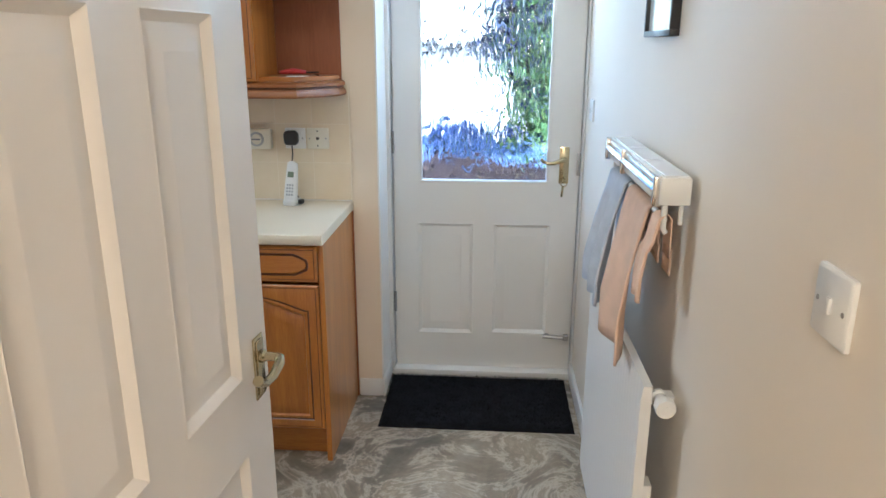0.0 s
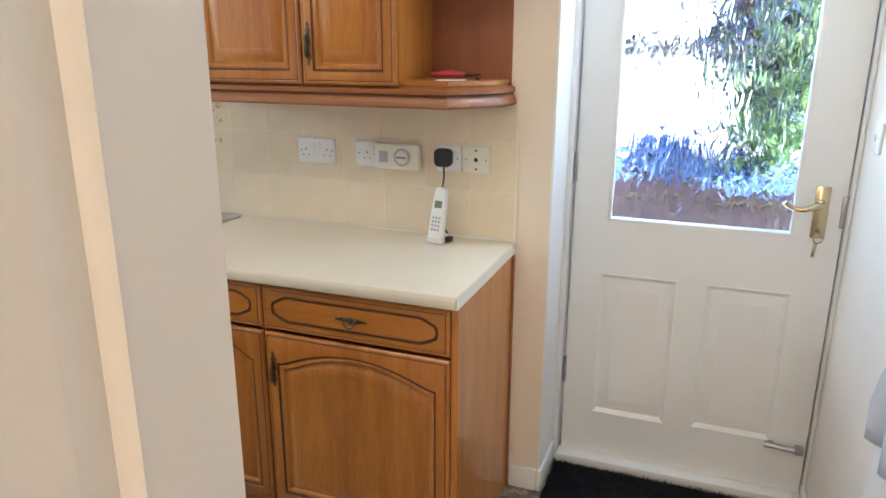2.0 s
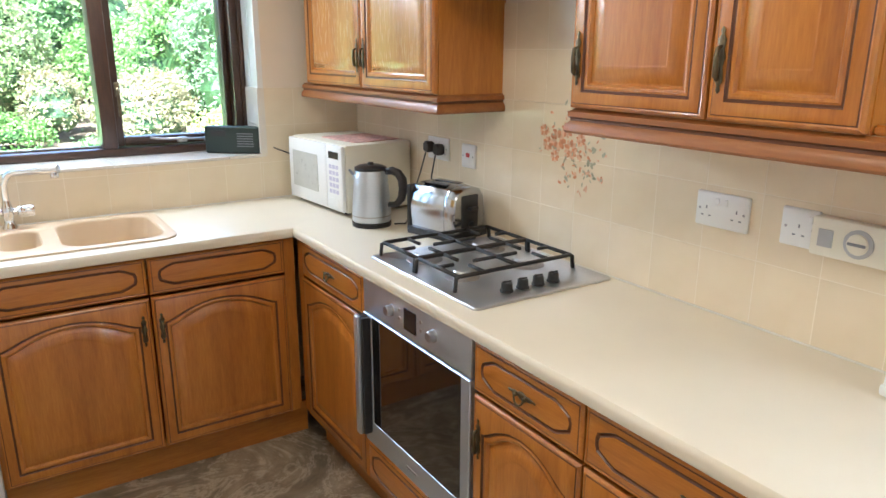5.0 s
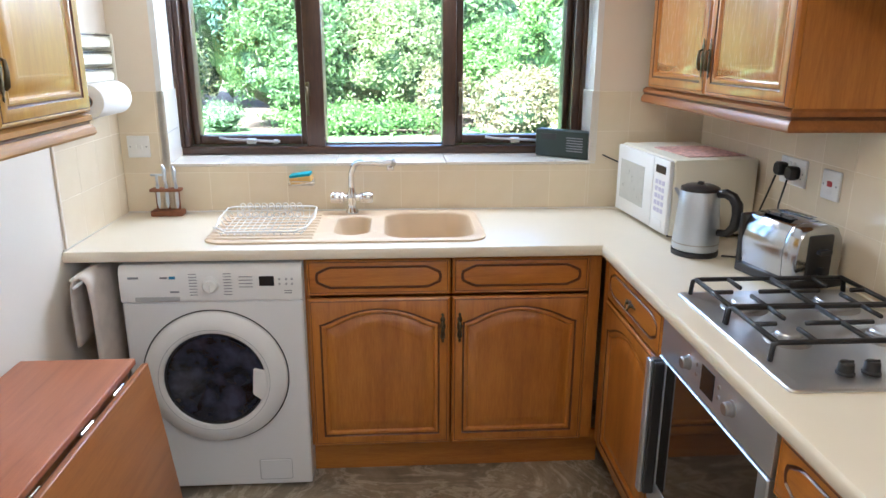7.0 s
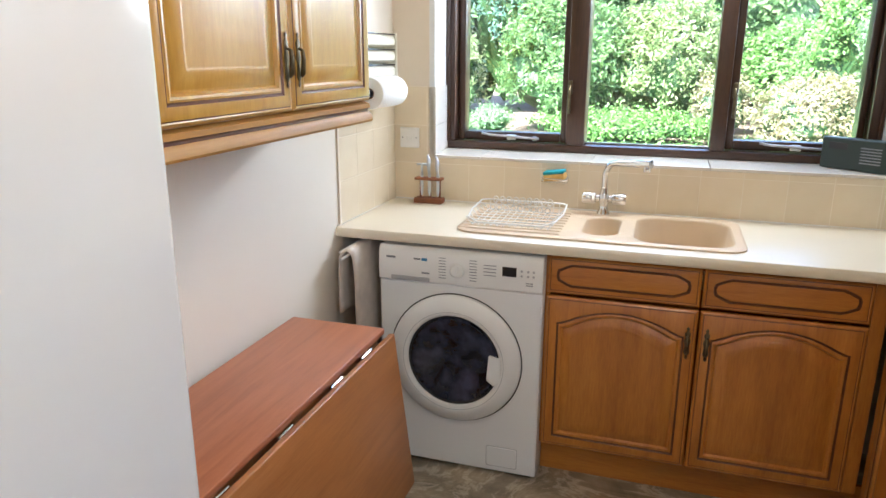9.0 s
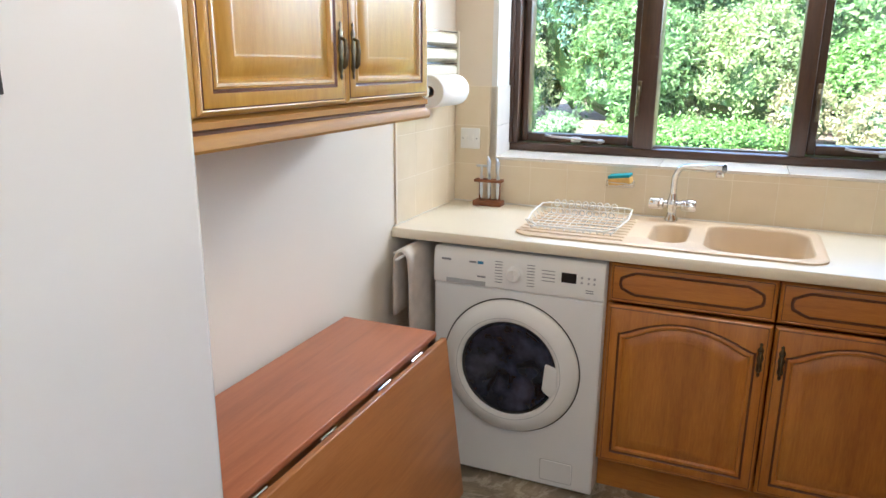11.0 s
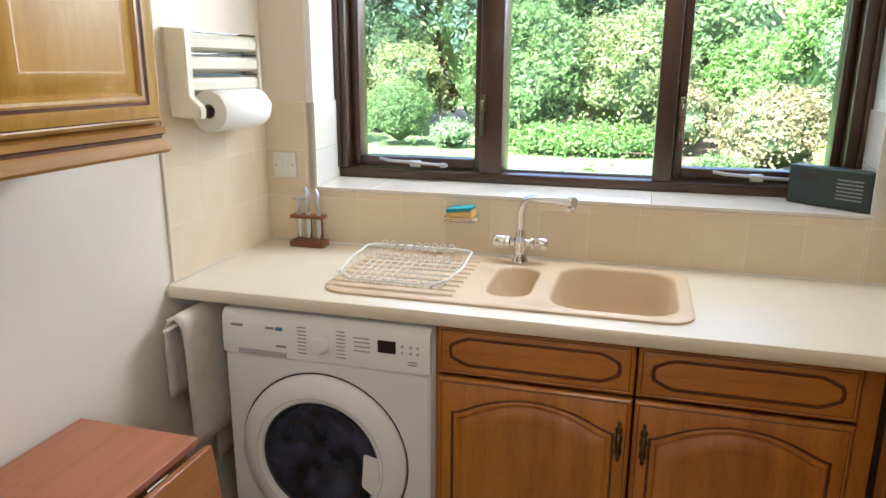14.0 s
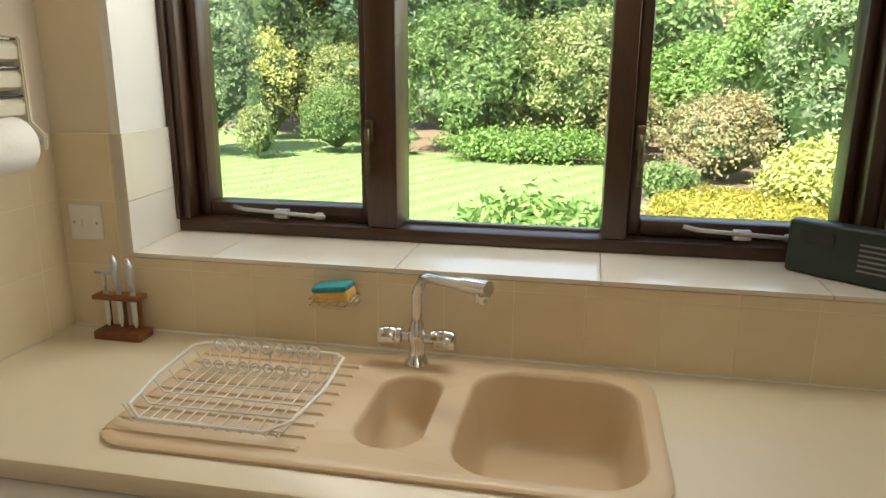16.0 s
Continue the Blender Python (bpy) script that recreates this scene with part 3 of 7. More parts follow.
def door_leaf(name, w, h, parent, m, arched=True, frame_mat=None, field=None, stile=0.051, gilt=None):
    """A lipped door with a sunk moulding and a raised field; the moulding's grooves are dark."""
    fm, fl = frame_mat or oak_v, field or oak_v
    A = lambda d, y: arch_loop(w, h, stile, d, y, flat=not arched, rise=0.045 if arched else 0.0, step=0.012 if arched else 0.0)
    R = lambda d, y: rect_like(w, h, d, y)
    bm = bmesh.new()
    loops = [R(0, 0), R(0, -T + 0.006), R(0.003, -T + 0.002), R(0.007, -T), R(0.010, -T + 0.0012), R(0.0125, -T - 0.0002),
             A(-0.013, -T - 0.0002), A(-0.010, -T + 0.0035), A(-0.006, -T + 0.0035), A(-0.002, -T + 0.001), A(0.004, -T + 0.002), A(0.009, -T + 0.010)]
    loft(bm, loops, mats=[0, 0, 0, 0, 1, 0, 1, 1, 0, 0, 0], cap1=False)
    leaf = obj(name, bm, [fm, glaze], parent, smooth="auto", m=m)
    bm = bmesh.new()
    loops = [A(0.009, -T + 0.010), A(0.013, -T + 0.0095), A(0.016, -T + 0.007), A(0.048, -T + 0.0005), A(0.051, -T + 0.0012), A(0.055, -T + 0.001)]
    loft(bm, loops, mats=[0, 0, 0, 0, 0], cap1=True, capmat=0)
    obj("field", bm, [fl, glaze], leaf, smooth="auto")
    return leaf


def drawer_front(w, h, parent, m, mat=None, mx=0.032, mz=0.026):
    bm = bmesh.new()
    C = lambda d, y: cut_loop(w, h, mx, mz, 0.034, d, y)
    R = lambda d, y: rect_cut(w, h, d, y)
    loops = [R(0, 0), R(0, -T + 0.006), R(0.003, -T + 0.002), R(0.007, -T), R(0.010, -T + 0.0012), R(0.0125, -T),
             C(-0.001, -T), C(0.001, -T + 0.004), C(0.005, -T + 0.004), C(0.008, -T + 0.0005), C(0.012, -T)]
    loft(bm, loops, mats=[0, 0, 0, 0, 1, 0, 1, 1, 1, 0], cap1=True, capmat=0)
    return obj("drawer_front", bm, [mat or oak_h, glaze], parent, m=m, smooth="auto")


def pull_upright(parent, x, y, z, length=0.115):
    """Cast drop pull on a finialled upright plate."""
    bm = bmesh.new()
    h = 0.5 * length
    prof = [(0.001, -h), (0.005, -h + 0.006), (0.003, -h + 0.014), (0.009, -h + 0.024), (0.006, -0.01), (0.010, 0.006), (0.006, 0.02), (0.009, h - 0.024), (0.003, h - 0.014), (0.005, h - 0.006), (0.001, h)]
    loft(bm, [[(x + r * math.cos(a) * 1.1, y - 0.003 + 0.35 * r * math.sin(a), z + s) for a in [2 * math.pi * k / 10 for k in range(10)]] for r, s in prof], cap0=True)
    plate = obj("handle", bm, pewter, parent, "aged bronze drop handle", smooth=True)
    bm = bmesh.new()
    tube(bm, [(x, y - 0.004, z + 0.026), (x, y - 0.015, z + 0.022), (x, y - 0.017, z), (x, y - 0.014, z - 0.030), (x, y - 0.010, z - 0.038)], [0.0035, 0.0045, 0.0055, 0.0065, 0.003], 8)
    obj("drop", bm, pewter, plate, smooth=True)


def pull_level(parent, x, y, z):
    """Cast plate with a small bail."""
    bm = bmesh.new()
    prof = [(0.001, -0.05), (0.004, -0.045), (0.003, -0.038), (0.007, -0.026), (0.006, -0.014), (0.012, 0.0), (0.006, 0.014), (0.007, 0.026), (0.003, 0.038), (0.004, 0.045), (0.001, 0.05)]
    loft(bm, [[(x + s, y - 0.003 - 0.35 * r * math.sin(a), z + r * math.cos(a)) for a in [2 * math.pi * k / 10 for k in range(10)]] for r, s in prof], cap0=True)
    lathe(bm, [(0.0, 0.0), (0.006, -0.003), (0.006, -0.009), (0.0, -0.012)], (x - 0.017, y - 0.003, z), "y", 10)
    lathe(bm, [(0.0, 0.0), (0.006, -0.003), (0.006, -0.009), (0.0, -0.012)], (x + 0.017, y - 0.003, z), "y", 10)
    plate = obj("handle", bm, pewter, parent, "aged bronze bail handle", smooth=True)
    bm = bmesh.new()
    tube(bm, [Vector((x + 0.017 * math.cos(a), y - 0.012 - 0.004 * math.sin(-a), z + 0.019 * math.sin(a))) for a in [math.pi + math.pi * k / 10 for k in range(11)]], 0.0026, 8)
    obj("bail", bm, pewter, plate, smooth=True)


def base_unit(label, m, w, depth, fronts, body=(0.136, 0.868), group="fitted base units", end=None, plinth=None):
    """fronts: (kind, x0, x1, z0, z1, handle side)."""
    t = thing("base_cabinet", label, "kitchen cabinet", m, group)
    z0, z1 = body
    s = 0.018
    for nm, b in (("side_panel", (0, s, 0.001, depth, z0, z1)), ("side_panel", (w - s, w, 0.001, depth, z0, z1)),
                  ("base_board", (s, w - s, 0.001, depth, z0, z0 + s)), ("back_panel", (s, w - s, depth - s, depth, z0 + s, z1)),
                  ("top_rail", (s, w - s, 0.001, 0.06, z1 - s, z1))):
        obj(nm, newbox(*b), oak_v, t)
    for kind, x0, x1, a, b, side in fronts:
        mm = pose(x0, 0, a)
        if kind == "drawer":
            d = drawer_front(x1 - x0, b - a, t, mm)
            if side:
                pull_level(d, 0.5 * (x1 - x0), -T, 0.5 * (b - a))
        elif kind == "filler":
            obj("filler", newbox(x0, x1, -0.012, 0.0, a, b, 0.002), oak_v, t)
        else:
            d = door_leaf("door", x1 - x0, b - a, t, mm)
            if side:
                pull_upright(d, 0.027 if side == "l" else (x1 - x0) - 0.027, -T, (b - a) - 0.115)
    if plinth:
        obj("plinth", newbox(plinth[0], plinth[1], 0.05, 0.066, 0.0, 0.134, 0.002), oak_h, t)
    return t


NM = lambda x: pose(x, NY + T + 0.004, 0)                 # cooker run: fronts face -y
WM = lambda y: pose(WX - T, y, 0, 0, 0, 90)       # window run: fronts face +x
DZ = (0.140, 0.718)
RZ = (0.729, 0.862)
g = 0.003
base_unit("narrow honey oak base unit with one drawer and arched door", NM(-1.236), 0.388, 0.53,
          [("drawer", g, 0.388 - g, *RZ, "c"), ("door", g, 0.388 - g, *DZ, "l")], plinth=(0.0, 0.388))
t = base_unit("wide honey oak base unit at the worktop's end", NM(-0.848), 0.60, 0.53,
              [("drawer", g, 0.585, *RZ, "c"), ("door", g, 0.585, *DZ, "l")], plinth=(0.0, 0.605))
obj("end_panel", newbox(0.587, 0.607, -0.012, 0.532, 0.0, 0.868, 0.002), oak_v, t, "plain honey oak end panel")
obj("end_moulding", newbox(0.607, 0.612, 0.514, 0.532, 0.0, 0.868, 0.0015), red_wood, t)
base_unit("honey oak corner base unit with drawer and arched door", NM(-2.41), 0.57, 0.53,
          [("drawer", 0.052, 0.57 - g, *RZ, "c"), ("door", 0.052, 0.57 - g, *DZ, "r"), ("filler", -0.0, 0.049, 0.140, 0.862, "")], plinth=(0.05, 0.57))
base_unit("double honey oak sink unit with two arched doors", WM(2.225), 1.045, 0.53,
          [("drawer", g + 0.006, 0.509, *RZ, ""), ("drawer", 0.515, 1.002, *RZ, ""), ("door", g + 0.006, 0.509, *DZ, "r"), ("door", 0.515, 1.002, *DZ, "l"),
           ("filler", 1.004, 1.045, 0.140, 0.862, "")], plinth=(0.0, 1.09))

# ---- worktop ----
def worktop():
    """Two boards mitred at the corner, with a rolled front edge, and an opening for the sink."""
    t = thing("worktop", "cream laminate worktop with rolled edge round the corner", "worktop")
    z0, z1 = 0.872, WORK
    XF, YF = -2.372, 3.253
    # the profile, from the top at the back round the rolled front edge
    prof = [(0.60, z1), (0.014, z1), (0.006, z1 - 0.002), (0.0015, z1 - 0.008), (0.0, z1 - 0.016), (0.0, z0 + 0.010), (0.002, z0 + 0.003), (0.008, z0), (0.60, z0)]
    bm = bmesh.new()
    a = [(-0.24, YF + d, z) for d, z in prof]
    b = [(XF - d, YF + d, z) for d, z in prof]
    loft(bm, [a, b], cap0=True, cap1=True)
    obj("cooker_run", bm, laminate, t, smooth="auto")
    # the window run: strips before, behind and beside the sink's opening
    sy0, sy1, sx0, sx1 = 1.93, 2.845, -2.892, -2.462
    a = [(XF - d, YF + d, z) for d, z in prof]
    ends = []
    def piece(y0, y1, d0, d1, mitre=False):
        pr = [(d1, z1)] + ([(0.014, z1), (0.006, z1 - 0.002), (0.0015, z1 - 0.008), (0.0, z1 - 0.016), (0.0, z0 + 0.010), (0.002, z0 + 0.003), (0.008, z0)] if d0 == 0 else [(d0, z1), (d0, z0)]) + [(d1, z0)]
        p = [(XF - d, (YF + d) if mitre else y1, z) for d, z in pr]
        q = [(XF - d, y0, z) for d, z in pr]
        bm = bmesh.new()
        loft(bm, [p, q], cap0=True, cap1=True)
        obj("window_run_board", bm, laminate, t, smooth="auto")
    dfr, dbk, full = XF - sx1, XF - sx0, XF - XW - 0.001
    piece(YS + 0.001, sy0, 0, full)
    piece(sy0, sy1, 0, dfr)
    piece(sy0, sy1, dbk, full)
    piece(sy1, YF, 0, full, True)
    # end lipping
    obj("end_lipping", newbox(-0.240, -0.236, 3.256, YN - 0.001, z0 + 0.001, z1 - 0.001, 0.001), laminate, t)
    bm = bmesh.new()
    tube(bm, [(-0.24, YN - 0.004, z1 + 0.001), (XW + 0.004, YN - 0.004, z1 + 0.001), (XW + 0.004, YS + 0.004, z1 + 0.001), (-2.385, YS + 0.004, z1 + 0.001)], 0.005, 6)
    obj("sealant_bead", bm, sealant, t, smooth=True)
    return t


worktop()


# ---- wall cabinets ----
def cornice(bm, path, z0, z1, out=0.0):
    """A moulded pelmet under a wall cabinet, along path (x, y), facing to its right."""
    prof = [(0.0, z1), (0.004, z1 - 0.004), (0.012, z1 - 0.008), (0.012, z1 - 0.020), (0.007, z1 - 0.024), (0.007, z1 - 0.030), (0.016, z1 - 0.040), (0.018, z0 + 0.006), (0.014, z0), (-0.02, z0)]
    mats = [0, 0, 0, 1, 1, 0, 0, 0, 0]
    n = len(path)
    rings = []
    for i, (x, y) in enumerate(path):
        ds = []
        if i > 0:
            ds.append((Vector(path[i]) - Vector(path[i - 1])).normalized())
        if i < n - 1:
            ds.append((Vector(path[i + 1]) - Vector(path[i])).normalized())
        nn = sum((Vector((d.y, -d.x)) for d in ds), Vector((0, 0))).normalized()
        k = 1 / max(0.4, nn.dot(Vector((ds[0].y, -ds[0].x))))
        rings.append([bm.verts.new((x + nn.x * o * k, y + nn.y * o * k, z)) for o, z in prof])
    for i in range(n - 1):
        for j in range(len(prof) - 1):
            f = bm.faces.new((rings[i][j], rings[i + 1][j], rings[i + 1][j + 1], rings[i][j + 1]))
            f.material_index = mats[j]
    bm.faces.new(rings[0])
    bm.faces.new(list(reversed(rings[-1])))


def wall_unit(label, m, w, depth, z0, z1, doors, path, field=None, fmat=None, handles=(), end_mat=None):
    t = thing("wall_cabinet", label, "wall cabinet", m, "fitted wall units")
    s = 0.018
    for x in (0, w - s):
        obj("side_panel", newbox(x, x + s, 0.001, depth, z0, z1), fmat or oak_v, t)
    for z in (z0, z1 - s, 0.5 * (z0 + z1)):
        obj("shelf", newbox(s, w - s, 0.004, depth - 0.008, z, z + s), oak_v, t)
    obj("back_panel", newbox(s, w - s, depth - 0.008, depth, z0, z1), oak_v, t)
    for (x0, x1), side in zip(doors, handles):
        d = door_leaf("door", x1 - x0, z1 - z0 - 0.006, t, pose(x0, 0, z0 + 0.003), arched=False, field=field, frame_mat=fmat, stile=0.05)
        pull_upright(d, 0.024 if side == "l" else (x1 - x0) - 0.024, -T, 0.115, 0.125)
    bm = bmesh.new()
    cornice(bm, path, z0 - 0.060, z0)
    obj("pelmet", bm, [pelmet_garden_sheen if fmat else oak_pelmet, glaze], t, smooth="auto")
    return t


UZ0, UZ1 = 1.413, 2.13
UY = 3.566
UD = YN - UY - 0.001
wall_unit("honey oak corner wall unit above the microwave", pose(-2.88, UY, 0), 1.028, UD, UZ0, UZ1,
          [(0.0, 0.520), (0.526, 1.026)], [(-0.075, 0.0), (1.028, 0.0), (1.028, UD)], field=oak_field_sheen, handles="rl")
obj("filler", newbox(-2.955, -2.882, UY + 0.002, UY + 0.02, UZ0, UZ1, 0.002), oak_v).parent = bpy.data.objects["wall_cabinet"]
t = wall_unit("honey oak wall unit beside the open corner shelves", pose(-1.23, UY, 0), 0.70, UD, UZ0, UZ1,
              [(0.0, 0.386), (0.392, 0.698)], [(0.0, UD), (0.0, 0.0), (0.70, 0.0), (0.845, 0.0), (0.955, 0.15), (0.965, UD)], handles="ll")


def corner_shelves():
    t = thing("open_shelf_unit", "open honey oak end shelves with angled fronts", "shelf unit", pose(-0.53, UY, 0), "fitted wall units")
    out = [(0.001, UD - 0.003), (0.001, 0.004), (0.145, 0.004), (0.250, 0.15), (0.258, UD - 0.003)]
    for z in (UZ0, 1.735, UZ1 - 0.02):
        bm = bmesh.new()
        lo = [(x, y, z) for x, y in out]
        hi = [(x, y, z + 0.018) for x, y in out]
        loft(bm, [lo, hi], cap0=True)
        bmesh.ops.bevel(bm, geom=bm.edges[:], offset=0.004, segments=2, affect="EDGES")
        obj("shelf", bm, oak_h, t, smooth="auto")
    obj("back_panel", newbox(0.001, 0.264, UD - 0.0025, UD, UZ0 - 0.001, UZ1), red_wood, t, "reddish veneered back panel")
    obj("side_panel", newbox(-0.002, 0.0005, -0.0, UD - 0.003, UZ0, UZ1), oak_v, t)
    return t


corner_shelves()
# Same oak as the other units, coloured with the reflected garden light.
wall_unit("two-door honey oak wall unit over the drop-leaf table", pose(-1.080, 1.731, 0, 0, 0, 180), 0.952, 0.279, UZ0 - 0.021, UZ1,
          [(0.028, 0.503), (0.509, 0.950)], [(0.0, 0.279), (0.0, 0.0), (0.952, 0.0), (0.952, 0.279)], field=oak_garden_sheen, fmat=oak_garden_sheen, handles="rl")
obj("corner_post", newbox(0.0, 0.025, -0.018, 0.0, UZ0 - 0.021, UZ1, 0.005, 3), oak_garden_sheen, smooth="auto").parent = bpy.data.objects["wall_cabinet.002"]
# cooker hood between the wall units
h = thing("cooker_hood", "slim stainless cooker hood between wall units", "cooker hood", pose(-1.86 + 0.002, UY, 0))
obj("canopy", newbox(0.003, 0.622, 0.0, UD, 1.71, 1.80, 0.006), steel_dark, h)
obj("cabinet_front", newbox(0.003, 0.622, 0.02, UD, 1.803, UZ1, 0.004), oak_h, h)


# ---- oven and hob ----
def oven():
    t = thing("built_in_oven", "stainless steel built-in oven with dark glass door", "oven", NM(-1.840))
    w = 0.60
    obj("fascia", newbox(0.004, w - 0.004, -0.020, 0.0, 0.752, 0.866, 0.003), steel, t, smooth="auto")
    obj("case", newbox(0.01, w - 0.01, 0.001, 0.52, 0.29, 0.864), steel_dark, t)
    bm = bmesh.new()
    x0, x1, z0, z1 = 0.004, w - 0.004, 0.292, 0.748
    ix0, ix1, iz0, iz1 = 0.060, w - 0.045, 0.375, 0.742
    L = lambda a, b, c, d, y: [(a, y, c), (b, y, c), (b, y, d), (a, y, d)]
    loft(bm, [L(x0, x1, z0, z1, 0.0), L(x0, x1, z0, z1, -0.020), L(x0 + 0.003, x1 - 0.003, z0 + 0.003, z1 - 0.003, -0.023), L(ix0 - 0.002, ix1 + 0.002, iz0 - 0.002, iz1 + 0.002, -0.023), L(ix0, ix1, iz0, iz1, -0.0205)], cap1=False)
    d = obj("oven_door", bm, steel, t, smooth="auto")
    obj("glass", newbox(ix0, ix1, -0.0215, -0.015, iz0, iz1), oven_glass, d)
    obj("maker_badge", newbox(0.27, 0.33, -0.0238, -0.0228, 0.325, 0.332), ink, d)
    bm = bmesh.new()
    box(bm, 0.008, 0.038, -0.062, -0.048, 0.330, 0.745, 0.006)
    obj("handle", bm, steel, d, "upright brushed steel bar handle", smooth="auto")
    for z in (0.350, 0.725):
        obj("handle_bracket", newbox(0.010, 0.036, -0.050, -0.022, z - 0.02, z + 0.02, 0.004), black_plastic, d)
    obj("handle_inlay", newbox(0.037, 0.052, -0.052, -0.022, 0.335, 0.742, 0.004), black_plastic, d)
    for x in (0.185, 0.42):
        bm = bmesh.new()
        lathe(bm, [(0.019, -0.020), (0.019, -0.0225), (0.016, -0.024), (0.0155, -0.037), (0.013, -0.040), (0.0, -0.040)], (x, 0, 0.808), "y", 24, caps=False)
        k = obj("control_knob", bm, steel_dark, t, smooth="auto")
    obj("clock_display", newbox(0.262, 0.330, -0.0222, -0.0195, 0.775, 0.840, 0.001), dial_dark, t)
    for x, z in ((0.235, 0.80), (0.235, 0.825), (0.355, 0.80), (0.355, 0.825)):
        bm = bmesh.new()
        lathe(bm, [(0.005, -0.020), (0.005, -0.0225), (0.0, -0.023)], (x, 0, z), "y", 10, caps=False)
        obj("control_button", bm, steel_dark, t)
    p = thing("oven_base_panel", "honey oak panel below the oven", "kitchen cabinet panel", NM(-1.840))
    f = drawer_front(0.594, 0.142, p, pose(0.003, 0, 0.142))
    obj("plinth", newbox(0.0, 0.605, 0.05, 0.066, 0.0, 0.134, 0.002), oak_h, p)
    obj("carcass", newbox(0.003, 0.597, 0.001, 0.06, 0.136, 0.286), oak_v, p)


oven()


def hob():
    t = thing("gas_hob", "stainless four-burner gas hob with black pan supports", "hob", pose(-1.871, 3.317, WORK))
    w, d = 0.582, 0.492
    bm = bmesh.new()
    R = lambda i, z: [(x, y, z) for x, y in rounded(i, w - i, i, d - i, max(0.004, 0.016 - i), 4)]
    loft(bm, [R(0, 0.0005), R(0, 0.004), R(0.004, 0.007), R(0.022, 0.0075), R(0.034, 0.004)], cap0=True)
    obj("hob_plate", bm, steel_hob, t, smooth="auto")
    burners = ((0.125, 0.13, 0.036), (0.125, 0.365, 0.046), (0.335, 0.13, 0.030), (0.335, 0.365, 0.038))
    for x, y, r in burners:
        bm = bmesh.new()
        lathe(bm, [(r + 0.022, 0.004), (r + 0.018, 0.007), (r + 0.004, 0.008), (r + 0.002, 0.016), (r * 0.9, 0.018)], (x, y, 0), seg=24)
        b = obj("burner", bm, steel_dark, t, smooth="auto")
        bm = bmesh.new()
        lathe(bm, [(r * 0.9, 0.0175), (r * 0.92, 0.022), (r * 0.8, 0.026), (0.0, 0.0265)], (x, y, 0), seg=24, caps=False)
        obj("burner_cap", bm, steel_hob, b, smooth="auto")
    for x0, x1 in ((0.020, 0.228), (0.236, 0.444)):
        bm = bmesh.new()
        z, f, y0, y1 = 0.048, 0.006, 0.03, 0.462
        for x in (x0, x1):
            tube(bm, [(x, y0, f), (x, y0 + 0.004, z - 0.004), (x, y0 + 0.016, z), (x, y1 - 0.016, z), (x, y1 - 0.004, z - 0.004), (x, y1, f)], 0.0062, 6)
        for y in (y0 + 0.012, 0.25, y1 - 0.012):
            tube(bm, [(x0, y, z), (x1, y, z)], 0.0062, 6)
        cx = 0.5 * (x0 + x1)
        for by in (0.13, 0.365):
            tube(bm, [(x0, by, z), (cx - 0.03, by, z)], 0.0058, 6)
            tube(bm, [(cx + 0.03, by, z), (x1, by, z)], 0.0058, 6)
        for ya, yb in ((y0 + 0.012, 0.095), (0.165, 0.25), (0.25, 0.325), (0.41, y1 - 0.012)):
            tube(bm, [(cx, ya, z), (cx, yb, z)], 0.0058, 6)
        obj("pan_support", bm, black_iron, t, smooth=True)
    for i in range(4):
        bm = bmesh.new()
        y = 0.155 + i * 0.056
        lathe(bm, [(0.019, 0.006), (0.019, 0.010), (0.0165, 0.012), (0.015, 0.030), (0.012, 0.033), (0.0, 0.033)], (0.512, y, 0), seg=20, caps=False)
        box(bm, 0.509, 0.515, y - 0.015, y + 0.015, 0.030, 0.036, 0.002)
        obj("control_knob", bm, black_plastic, t, smooth="auto")


hob()


# ---- sink, tap, rack ----
def superloop(x0, x1, y0, y1, r, z, n=6):
    return [(x, y, z) for x, y in rounded(x0, x1, y0, y1, r, n)]


